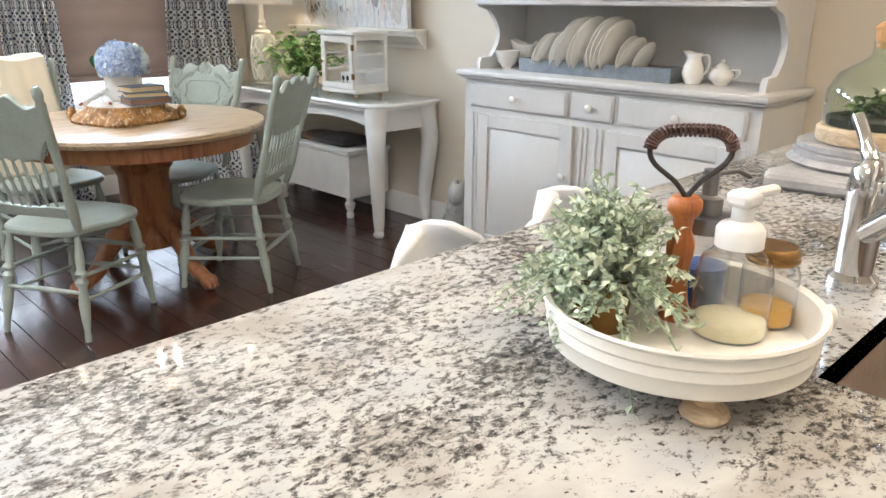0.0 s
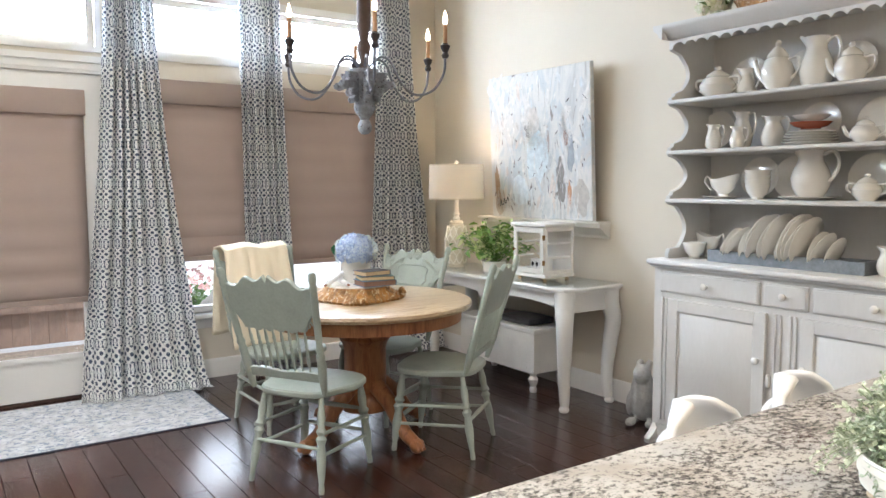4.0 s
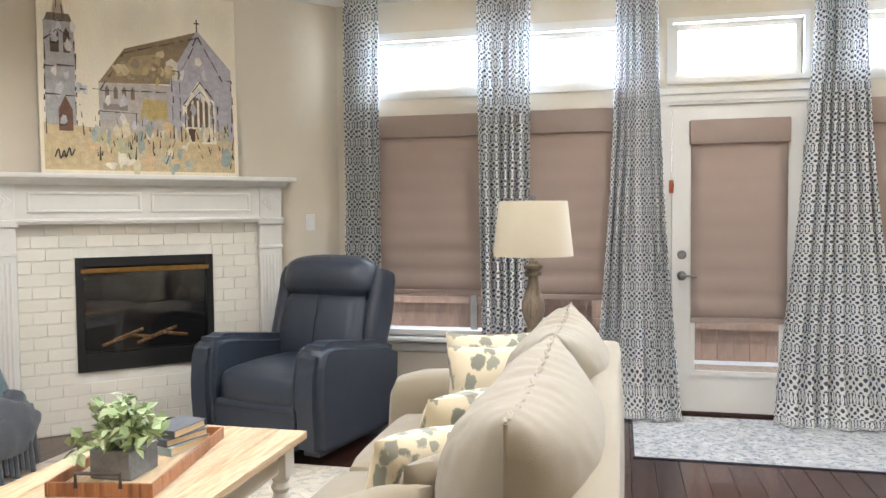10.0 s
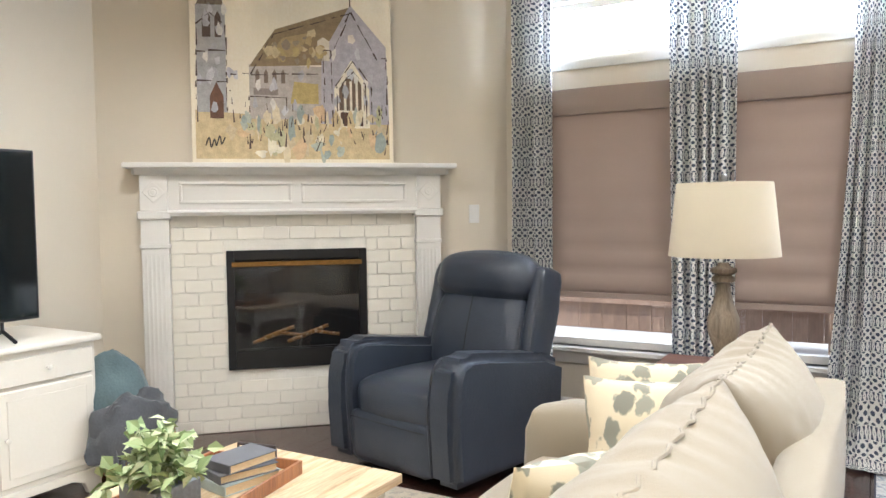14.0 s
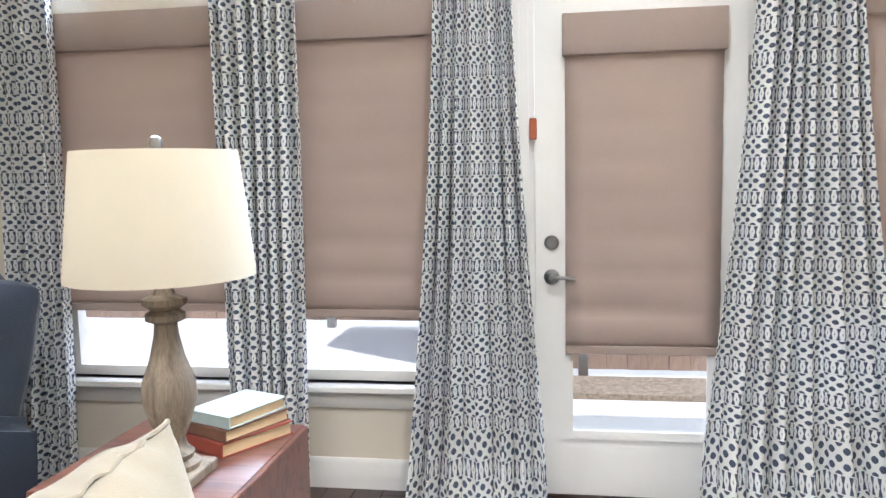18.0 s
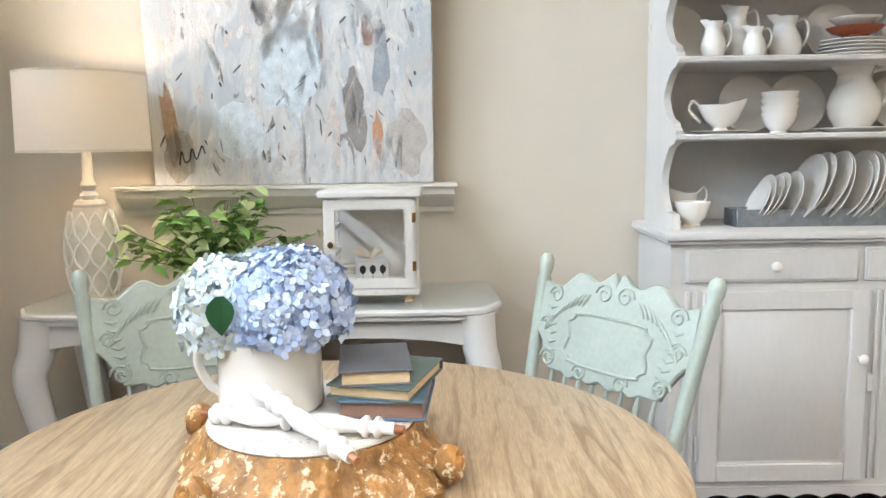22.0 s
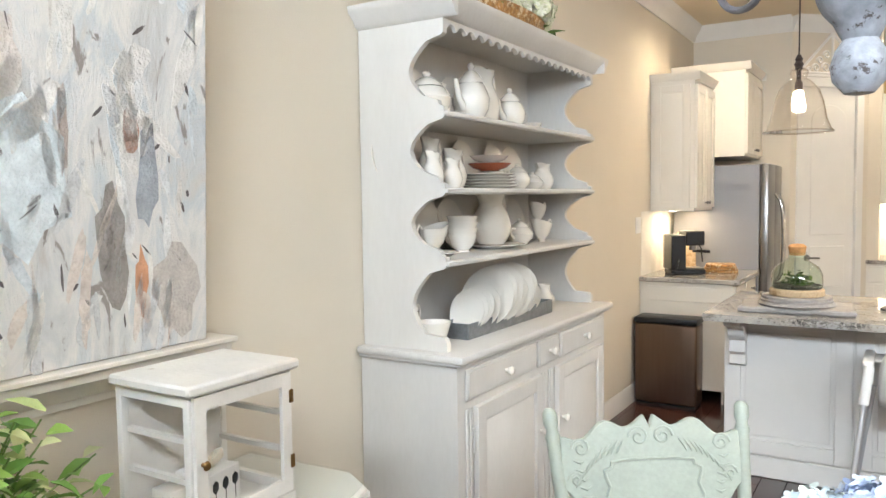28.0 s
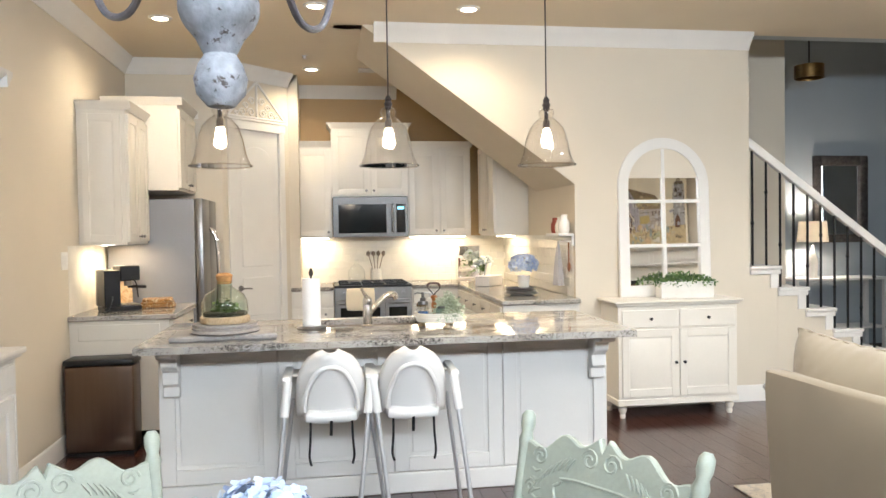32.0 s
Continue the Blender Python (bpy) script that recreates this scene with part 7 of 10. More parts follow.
part("arch_rib", tube(arch, 0.012, 8), PLASTICW, hc)
part("seat_shell", soft(-0.13, -0.16, 0.53, 0.13, 0.09, 0.60, 0.03, 0.008), PLASTICW, hc)
part("tray", join(box(-0.22, -0.25, 0.735, 0.22, -0.08, 0.75, 0.006), box(-0.235, -0.26, 0.725, -0.19, 0.07, 0.765, 0.012, 2), box(0.19, -0.26, 0.725, 0.235, 0.07, 0.765, 0.012, 2)), PLASTICW, hc)
for sx in (-1, 1):
    part("corner_sleeve", tube([(0.205 * sx, 0.07, 0.745), (0.225 * sx, 0.10, 0.58)], 0.022, 12), PLASTICW, hc)
    part("leg", tube([(0.218 * sx, 0.095, 0.62), (0.285 * sx, 0.21, 0.0)], 0.011, 12), LEGS, hc, "silver tube leg")
    part("leg", tube([(0.19 * sx, -0.12, 0.62), (0.275 * sx, -0.24, 0.0)], 0.011, 12), LEGS, hc, "silver tube leg")
    part("strap", tube(spline([(0.10 * sx, 0.09, 0.545), (0.102 * sx, 0.10, 0.46), (0.108 * sx, 0.095, 0.38), (0.098 * sx, 0.11, 0.34)], 4), 0.006, 5), BLACK, hc, "dark safety strap")
part("strap", tube([(0, 0.09, 0.55), (0.003, 0.1, 0.48)], 0.008, 5), BLACK, hc, "dark safety strap")
hc.matrix_basis = pose(1.275, 1.08, 0)
copy_thing(hc, pose(0.87, 1.08, 0, 0, 0, -2))


# ---- pendants ----
def pendant(x, y):
    p = thing("pendant_lamp", pose(x, y, 0), "clear glass bell pendant lamp with a glowing bulb", "pendant lamp", "island pendants")
    part("cord", tube([(0, 0, 2.21), (0, 0, 3.03)], 0.004, 6), IRON, p)
    part("canopy", lathe([(0, 3.02), (0.05, 3.025), (0.06, 3.048), (0, 3.048)], 20), IRON, p)
    part("fitting", lathe([(0, 2.05), (0.02, 2.05), (0.02, 2.09), (0.012, 2.1), (0.012, 2.15), (0.022, 2.16), (0.018, 2.17), (0.024, 2.185), (0.016, 2.2), (0.02, 2.21), (0.01, 2.23), (0, 2.24)], 16), IRON, p)
    prof = [(0.022, 2.165), (0.04, 2.155), (0.046, 2.135), (0.036, 2.11), (0.06, 2.095), (0.10, 2.05), (0.122, 1.98), (0.137, 1.90), (0.155, 1.855), (0.168, 1.837), (0.172, 1.838)]
    part("glass_bell", lathe(prof[::-1], 36), SEEDED, p, "clear glass bell shade")
    part("rim", ring_lathe([(0.168, 1.832), (0.172, 1.835), (0.17, 1.84), (0.166, 1.837)], 36), SEEDED, p)
    part("bulb", lathe([(0, 1.97), (0.018, 1.978), (0.027, 2.0), (0.02, 2.03), (0.012, 2.05), (0, 2.05)], 16), BULB, p, "glowing bulb")
    lamp("pendant_light", "POINT", pose(x, y, 1.93), 8, (1.0, 0.8, 0.58), radius=0.04)


for x, y in ((1.845, 0.60), (0.925, 0.60), (0.01, 0.62)):
    pendant(x, y)

# ---- back run ----
def knob(parent, x, y, z, m=pose(0, 0, 0), mt=None):
    return part("knob", moved(lathe([(0, 0), (0.006, 0), (0.005, 0.012), (0.012, 0.018), (0.013, 0.024), (0.008, 0.028), (0, 0.029)], 12), m @ pose(x, y, z, 90)), mt or STEEL, parent)


def cab_crown(x0, x1, y, z, d):
    pr = [(0, 0), (0.012, 0), (0.018, 0.02), (0.04, 0.045), (0.045, 0.06), (0, 0.06)]
    return join(strip(pr, (x1, y, z), (x0, y, z)) if False else strip(pr, (x0, y, z), (x1, y, z)), strip(pr, (x0, y + d, z), (x0, y - 0.045, z)), strip(pr, (x1, y - 0.045, z), (x1, y + d, z)))


def wall_cab(m, w, z0, z1, d, doors, label="cream white wall cabinet with raised panel doors", crown=True):
    """A wall cabinet; local front faces -y, back at y = 0, from x = 0 to w."""
    c = thing("wall_cabinet", m, label, "cabinet", "kitchen cabinets")
    part("body", box(0, -d, z0, w, 0, z1), CABW, c)
    dw = w / doors
    for k in range(doors):
        dr = part("door", panel_door(k * dw + 0.012, z0 + 0.02, (k + 1) * dw - 0.012, z1 - 0.03, -d, 0.02, 0.055), CABW, c)
        kx = (k + 1) * dw - 0.04 if k % 2 == 0 else k * dw + 0.04
        knob(dr, kx, -d - 0.02, z0 + 0.06)
    if crown:
        part("crown", cab_crown(0, w, -d, z1, d), CABW, c)
    return c


def base_cab(m, w, d, doors, drawers=True, label="cream white base cabinet with drawers and panelled doors"):
    c = thing("base_cabinet", m, label, "cabinet", "kitchen cabinets")
    part("body", box(0, -d, 0.10, w, 0, 0.878), CABW, c)
    part("toe_kick", box(0.01, -d + 0.06, 0, w - 0.01, -d + 0.075, 0.1), CABW, c)
    dw = w / doors
    for k in range(doors):
        dr = part("drawer", box(k * dw + 0.012, -d - 0.02, 0.72, (k + 1) * dw - 0.012, -d, 0.86, 0.004), CABW, c)
        knob(dr, (k + 0.5) * dw, -d - 0.02, 0.79)
        do = part("door", panel_door(k * dw + 0.012, 0.12, (k + 1) * dw - 0.012, 0.70, -d, 0.02, 0.055), CABW, c)
        knob(do, (k + 0.8) * dw if k % 2 == 0 else (k + 0.2) * dw, -d - 0.02, 0.64)
    return c


def back_m(x):
    """Local frame whose front faces the room, from the back wall; local x runs towards -x."""
    return pose(x, BY + 0.003, 0, 0, 0, 180)


wall_cab(back_m(1.645), 0.42, 1.41, 2.36, 0.33, 1)
wall_cab(back_m(1.225), 0.80, 1.84, 2.55, 0.36, 2)
wall_cab(back_m(0.425), 0.68, 1.41, 2.36, 0.33, 2)
wall_cab(pose(MWX + 0.003, -2.35, 0, 0, 0, 90) @ pose(-0.76, 0, 0), 0.76, 1.41, 2.36, 0.33, 2, "cream white corner wall cabinet under the staircase", False)
base_cab(back_m(1.645), 0.42, 0.60, 1)
base_cab(back_m(0.425), 0.50, 0.60, 1)
lg2 = thing("base_cabinet", pose(MWX + 0.003, -0.86, 0, 0, 0, 90) @ pose(-2.585, 0, 0), "cream white base cabinets along the kitchen side wall", "cabinet", "kitchen cabinets")
part("body", box(0, -0.62, 0.10, 2.585, 0, 0.878), CABW, lg2)
for k in range(5):
    dr = part("drawer", box(0.62 + k * 0.39, -0.64, 0.72, 0.99 + k * 0.39, -0.62, 0.86, 0.004), CABW, lg2)
    knob(dr, 0.8 + k * 0.39, -0.64, 0.79)
    part("door", panel_door(0.62 + k * 0.39, 0.12, 0.99 + k * 0.39, 0.70, -0.62), CABW, lg2)
wt = thing("kitchen_worktop", pose(0, 0, 0), "speckled granite worktop along the kitchen walls", "worktop")
part("granite_slab", box(1.225, BY, 0.879, 1.648, -2.81, 0.915, 0.006), GRAN, wt)
part("granite_slab", box(MWX + 0.64, BY, 0.879, 0.425, -2.81, 0.915, 0.006), GRAN, wt)
part("granite_slab", box(MWX, BY, 0.879, MWX + 0.64, -0.82, 0.915, 0.006), GRAN, wt)

# Range and microwave.
rn = thing("range", back_m(1.22), "stainless steel gas range with dark oven doors", "range")
part("body", box(0.005, -0.64, 0.05, 0.785, 0, 0.90), STEEL, rn)
part("cooktop", box(0.0, -0.65, 0.90, 0.79, -0.01, 0.925, 0.004), BLACK, rn)
for k in range(3):
    part("grate", join(*[box(0.05 + 0.24 * k, -0.6 + 0.13 * q, 0.926, 0.27 + 0.24 * k, -0.585 + 0.13 * q, 0.945) for q in range(5)], box(0.15 + 0.24 * k, -0.6, 0.926, 0.165 + 0.24 * k, -0.06, 0.944)), BLACK, rn, "black iron grate")
for a, b in ((0.02, 0.50), (0.51, 0.775)):
    od = part("oven_door", box(a, -0.665, 0.30, b, -0.641, 0.78, 0.004), STEEL, rn)
    part("window", box(a + 0.04, -0.668, 0.45, b - 0.04, -0.664, 0.70), SCREEN, od)
    part("handle", tube([(a + 0.03, -0.70, 0.745), (b - 0.03, -0.70, 0.745)], 0.009), STEEL, od)
for k in range(5):
    part("knob", moved(lathe([(0, 0), (0.02, 0), (0.018, 0.025), (0, 0.026)], 14), pose(0.1 + 0.15 * k, -0.641, 0.84, 90)), STEEL, rn)
tw = thing("tea_towel", back_m(1.22) @ pose(0.12, -0.72, 0), "cream tea towel hung over the oven handle", "towel")
part("cloth", soft(0, -0.012, 0.68, 0.28, 0.02, 0.90, 0.01, 0.004), BLANKET, tw)
mw = thing("microwave", back_m(1.215), "stainless over-the-range microwave with a dark door", "microwave")
part("body", box(0, -0.38, 1.415, 0.78, 0, 1.835), BLACK, mw)
part("fascia", join(box(0, -0.40, 1.755, 0.78, -0.38, 1.835, 0.003), box(0, -0.40, 1.415, 0.61, -0.38, 1.455), box(0, -0.40, 1.455, 0.055, -0.38, 1.755), box(0.555, -0.40, 1.455, 0.66, -0.38, 1.755), box(0.755, -0.40, 1.415, 0.78, -0.38, 1.755), box(0.61, -0.40, 1.415, 0.755, -0.38, 1.455)), mat("dull_stainless", rgb("5c5a58"), 0.35, 1.0, 0.06, 3, 0.03, 60, stretch=(1, 1, 12)), mw)
part("window", box(0.055, -0.395, 1.455, 0.555, -0.38, 1.755), SCREEN, mw)
part("control_panel", box(0.66, -0.397, 1.455, 0.755, -0.38, 1.755), SCREEN, mw)
part("display", box(0.672, -0.3985, 1.70, 0.74, -0.397, 1.73), glow("display_cyan", (0.3, 0.7, 0.9), 1.5), mw, "lit blue clock display")
part("handle", tube([(0.62, -0.425, 1.47), (0.62, -0.43, 1.74)], 0.012, 10), STEEL, mw)

# Under-cabinet strips and their light.
for m, w in ((back_m(1.645), 0.42), (back_m(0.425), 0.68), (pose(MWX + 0.003, -2.35, 0, 0, 0, 90) @ pose(-0.76, 0, 0), 0.76), (pose(RX - 0.003, -0.93, 0, 0, 0, -90), 0.5)):
    st = thing("under_cabinet_light", m, "warm strip light below a wall cabinet", "strip light", "under-cabinet lights")
    part("strip", box(0.04, -0.16, 1.396, w - 0.04, -0.13, 1.409), DIFFUSER, st)
    lamp("strip_light", "AREA", m @ pose(w / 2, -0.17, 1.392), 4, (1.0, 0.76, 0.46), size=w - 0.1, size_y=0.06)

# ---- left run, refrigerator, pantry ----
EM = pose(RX - 0.003, 0, 0, 0, 0, -90)
wall_cab(pose(RX - 0.003, -0.905, 0, 0, 0, -90), 0.62, 1.40, 2.38, 0.33, 2)
part("end_panel", panel_door(0.03, 1.42, 0.30, 2.35, 0, 0.016, 0.05), CABW, bpy.data.objects["wall_cabinet.004"] if "wall_cabinet.004" in bpy.data.objects else None, "", pose(0.001, -0.33, 0, 0, 0, -90) @ pose(-0.33, 0, 0) @ pose(0.33, 0, 0, 0, 0, 0)).matrix_basis = pose(0, 0, 0, 0, 0, -90) @ pose(0, 0, 0)
wall_cab(pose(RX - 0.003, -1.53, 0, 0, 0, -90), 0.74, 1.83, 2.52, 0.58, 2)
lb = base_cab(pose(RX - 0.003, -0.66, 0, 0, 0, -90), 0.85, 0.66, 2)
part("end_panel", join(box(RX - 0.665, -0.66, 0.10, RX - 0.003, -0.644, 0.878), box(RX - 0.60, -0.644, 0.74, RX - 0.06, -0.638, 0.85, 0.003)), CABW, lb).matrix_parent_inverse = lb.matrix_basis.inverted()
wl = thing("coffee_worktop", pose(0, 0, 0), "speckled granite worktop beside the refrigerator", "worktop")
part("granite_slab", box(2.335, -1.50, 0.879, RX, -0.615, 0.915, 0.006), GRAN, wl)
fr = thing("refrigerator", pose(RX - 0.02, -1.53, 0, 0, 0, -90), "stainless french-door refrigerator with grey sides", "refrigerator")
FGREY = mat("fridge_side_grey", rgb("8f8f92"), 0.45, 0.5, 0.03, 3, 0.05)
part("body", box(0, -0.68, 0.02, 0.74, 0, 1.76, 0.006), FGREY, fr)
for a, b, hx in ((0.004, 0.366, 0.33), (0.374, 0.736, 0.41)):
    d = part("door", box(a, -0.745, 0.62, b, -0.685, 1.765, 0.012, 2), STEEL, fr)
    part("handle", tube(spline([(hx, -0.75, 0.78), (hx, -0.80, 0.86), (hx, -0.815, 1.12), (hx, -0.80, 1.42), (hx, -0.75, 1.52)], 6), 0.013, 10), CHROME, d)
d = part("freezer_drawer", box(0.004, -0.745, 0.05, 0.736, -0.685, 0.61, 0.012, 2), STEEL, fr)
part("handle", tube([(0.08, -0.79, 0.54), (0.66, -0.79, 0.54)], 0.012, 10), CHROME, d)
pd = thing("wall_pantry", pose(1.65, -2.85, 0, 0, 0, 45), "tan angled pantry wall with a white door", "wall", "", "structure")
plen = 0.806
part("wall_face", join(box(0, 0, 0, 0.06, 0.09, CH), box(plen - 0.06, 0, 0, plen, 0.09, CH), box(0.06, 0, 2.53, plen - 0.06, 0.09, CH)), WALL, pd)
# its front looks along local -y, back to the room's corner
pd.matrix_basis = pose(2.22, -2.28, 0, 0, 0, 225)
door2 = thing("door_2", pose(2.22, -2.28, 0, 0, 0, 225) @ pose(0, 0, 0), "white arched two-panel pantry door, closed", "door", "", "structure")
part("leaf", box(0.12, 0.02, 0.01, plen - 0.12, 0.055, 2.45), TRIM, door2)
ar = [(0.22, 1.15), (plen - 0.22, 1.15), (plen - 0.22, 2.16)] + [(plen / 2 + 0.183 * math.cos(radians(a)), 2.16 + 0.14 * math.sin(radians(a))) for a in range(15, 180, 15)] + [(0.22, 2.16)]
part("upper_panel", slab(ar, 0.008, 0.021, 0.006), TRIM, door2)
part("lower_panel", join(box(0.22, 0.008, 0.22, plen - 0.22, 0.021, 0.60, 0.006), box(0.22, 0.008, 0.68, plen - 0.22, 0.021, 1.05, 0.006)), TRIM, door2)
part("casing", join(box(0.06, -0.016, 0, 0.13, 0.018, 2.45, 0.003), box(plen - 0.13, -0.016, 0, plen - 0.06, 0.018, 2.45, 0.003), box(0.05, -0.022, 2.45, plen - 0.05, 0.018, 2.53, 0.004), box(0.03, -0.035, 2.53, plen - 0.03, 0.018, 2.555, 0.006)), TRIM, door2)
part("door_handle", join(moved(lathe([(0, 0), (0.03, 0), (0.026, 0.01), (0.01, 0.014), (0.01, 0.045), (0, 0.046)], 16), pose(0.20, 0.02, 0.95, 90)), tube([(0.20, -0.02, 0.95), (0.25, -0.024, 0.95), (0.30, -0.02, 0.945)], 0.008, 8)), STEEL, door2, "satin nickel lever")
pg = thing("gable_ornament", pose(2.22, -2.28, 0, 0, 0, 225) @ pose(0, -0.014, 2.558), "white fretwork gable bracket above the pantry door", "ornament")
pr = [tube(p, 0.012, 6) for p in ([(0.06, 0, 0.012), (plen - 0.06, 0, 0.012)], [(0.06, 0, 0.012), (plen / 2, 0, 0.36)], [(plen - 0.06, 0, 0.012), (plen / 2, 0, 0.36)], [(plen / 2, 0, 0.02), (plen / 2, 0, 0.34)])]
part("frame", join(*pr), TRIM, pg)
sc = []
for sx in (-1, 1):
    for cx, cz, r0 in ((0.07, 0.06, 0.045), (0.06, 0.17, 0.04), (0.17, 0.055, 0.04), (0.13, 0.12, 0.035), (0.24, 0.04, 0.025)):
        sc.append(tube([(plen / 2 + sx * (cx + r0 * (1 - k / 17) * math.cos(k * 0.6)), 0, cz + r0 * (1 - k / 17) * math.sin(k * 0.6)) for k in range(14)], 0.008, 6))
part("scrollwork", join(*sc), TRIM, pg)

# Subway tile behind the counters, in courses.
tiles = structure("backsplash", join(box(MWX + 0.002, BY, 0.916, 1.645, BY + 0.004, 1.41), box(MWX, BY + 0.004, 0.916, MWX + 0.004, -1.0, 1.41), box(RX - 0.004, -1.53, 0.916, RX, -0.66, 1.40)), GROUT, "white subway tile backsplash", "backsplash")
tm = mesh_of("tile", box(0.001, 0, 0.001, 0.149, 0.006, 0.074, 0.002), TILEW)
for r in range(6):
    z = 0.918 + 0.0755 * r
    for k in range(16):
        x = MWX + 0.004 + 0.15 * k - (0.075 if r % 2 else 0)
        if x + 0.15 > 1.645 or x < MWX or z + 0.075 > 1.41:
            continue
        o = new("tile", tm)
        o.parent = tiles
        o.matrix_basis = pose(x, BY + 0.004, z)
    for k in range(15):
        y = -3.40 + 0.15 * k + (0.075 if r % 2 else 0)
        if y + 0.15 < -1.0 and r < 6:
            o = new("tile", tm)
            o.parent = tiles
            o.matrix_basis = pose(MWX + 0.004, y + 0.15, z, 0, 0, -90)

# Coffee machine, bread, bin.
cm = thing("coffee_machine", pose(2.80, -0.98, 0.916, 0, 0, -60), "black and steel espresso machine on the counter", "coffee machine")
part("body", join(box(-0.10, -0.13, 0, 0.10, 0.13, 0.035, 0.006), box(-0.10, 0.02, 0.035, 0.10, 0.13, 0.30, 0.006), box(-0.10, -0.12, 0.22, 0.10, 0.02, 0.33, 0.008)), BLACK, cm)
part("group_head", moved(lathe([(0, 0), (0.03, 0), (0.03, 0.04), (0, 0.04)], 16), pose(0, -0.06, 0.18)), STEEL, cm)
part("portafilter", tube([(0, -0.06, 0.175), (0, -0.19, 0.165)], 0.011, 8), BLACK, cm)
part("drip_tray", box(-0.08, -0.125, 0.036, 0.08, 0.0, 0.046, 0.002), STEEL, cm)
part("water_tank", box(0.102, 0.0, 0.03, 0.15, 0.13, 0.3, 0.008), STEEL, cm)
part("steam_wand", tube([(-0.11, -0.06, 0.25), (-0.14, -0.08, 0.2), (-0.14, -0.09, 0.1)], 0.005, 6), BLACK, cm)
part("cord", tube(spline([(-0.1, 0.1, 0.05), (-0.2, 0.1, 0.12), (-0.24, 0.14, 0.03), (-0.12, 0.15, 0.01)], 5), 0.004, 5), BLACK, cm)
cb2 = thing("cutting_board", pose(2.92, -1.42, 0.916, 0, 0, 0), "wooden boards leaning behind the coffee machine", "cutting board")
part("board", box(-0.10, -0.03, 0, 0.05, -0.012, 0.30, 0.01), PINE, cb2, "", pose(0, 0, 0, -8))
bk = thing("rustic_trivet", pose(2.58, -1.2, 0.916, 0, 0, 10), "stack of rustic wooden trivets", "trivet")
for k in range(3):
    part("layer", flat(rounded(-0.13 + 0.01 * k, -0.10, 0.13 - 0.01 * k, 0.10, 0.05), 0.022 * k, 0.022 * k + 0.02, 0.004), BARK, bk)
bn = thing("pedal_bin", pose(2.81, -0.52, 0), "brown tinted stainless steel rectangular bin with black lid", "bin")
BRS = mat("bronze_steel", rgb("6f5d50"), 0.3, 0.9, 0.05, 3, 0.03, stretch=(12, 1, 1))
part("body", box(-0.23, -0.10, 0.02, 0.21, 0.10, 0.60, 0.015, 3), BRS, bn)
part("lid", box(-0.235, -0.105, 0.601, 0.215, 0.105, 0.645, 0.012, 2), BLACK, bn)
part("base", box(-0.22, -0.095, 0, 0.20, 0.095, 0.02), BLACK, bn)
sw = structure("light_switch", join(box(RX - 0.006, -0.645, 1.24, RX, -0.525, 1.36, 0.002), box(RX - 0.01, -0.625, 1.265, RX - 0.006, -0.59, 1.335, 0.001), box(RX - 0.01, -0.58, 1.265, RX - 0.006, -0.545, 1.335, 0.001)), PLASTICW, "white double rocker light switch", "light switch")

# Things on the back counters.
dj = thing("glass_demijohn", pose(0.98, -3.15, 0.948), "clear glass jug on the range", "jug")
part("jug", lathe([(0, 0), (0.08, 0), (0.09, 0.02), (0.09, 0.10), (0.06, 0.15), (0.025, 0.18), (0.025, 0.22), (0.03, 0.225), (0, 0.225)], 24), CLEAR, dj)
ub = thing("utensil_crock", pose(0.76, -3.36, 0.948), "stoneware crock with wooden spoons on the range", "crock")
part("crock", lathe([(0, 0), (0.055, 0), (0.06, 0.06), (0.055, 0.12), (0.05, 0.12), (0.045, 0.02), (0, 0.02)], 20), IRONSTONE, ub)
for k in range(4):
    part("spoon", join(tube([(0.01 * k - 0.015, 0, 0.03), (0.05 * (k - 1.5), 0.01, 0.26)], 0.005, 6), moved(lathe([(0, -0.03), (0.02, -0.01), (0.02, 0.015), (0, 0.035)], 10), Matrix.Translation((0.055 * (k - 1.5), 0.01, 0.28)) @ Matrix.Diagonal((1, 0.3, 1, 1)))), GREYWOOD, ub)
fp = thing("framed_picture", pose(-0.28, -3.43, 0.916, -4), "small framed mirror leaning on the backsplash", "picture frame")
part("frame", join(box(-0.14, 0, 0, -0.12, 0.02, 0.40), box(0.12, 0, 0, 0.14, 0.02, 0.40), box(-0.12, 0, 0, 0.12, 0.02, 0.02), box(-0.12, 0, 0.38, 0.12, 0.02, 0.40)), CABW, fp)
part("glass", box(-0.12, 0.004, 0.02, 0.12, 0.008, 0.38), MIRROR, fp)
rs = thing("white_roses", pose(-0.38, -3.1, 0.916), "white roses in a small vase on the counter", "flowers")
part("vase", lathe([(0, 0), (0.04, 0), (0.05, 0.08), (0.035, 0.12), (0, 0.12)], 18), CLEAR, rs)
for k in range(5):
    part("rose", petals(40, (0.07 * math.cos(k * 1.26), 0.07 * math.sin(k * 1.26), 0.2 + 0.03 * (k % 2)), (0.045, 0.045, 0.04), 0.02, 60 + k), HYDW, rs)
a, b = bush(77, 14, 0.12, 0.2, 0.03, 0.045, 5)
part("leaves", moved(join(a, b), Matrix.Translation((0, 0, 0.1))), LEAFG, rs)
bx = thing("recipe_box", pose(-0.30, -2.45, 0.916, 0, 0, 50), "white and wooden recipe box with a photo stand", "box")
part("box", box(-0.14, -0.08, 0, 0.14, 0.08, 0.10, 0.006), PLASTICW, bx)
part("wooden_front", box(-0.14, -0.09, 0, 0.0, -0.081, 0.10, 0.003), CHERRY, bx)
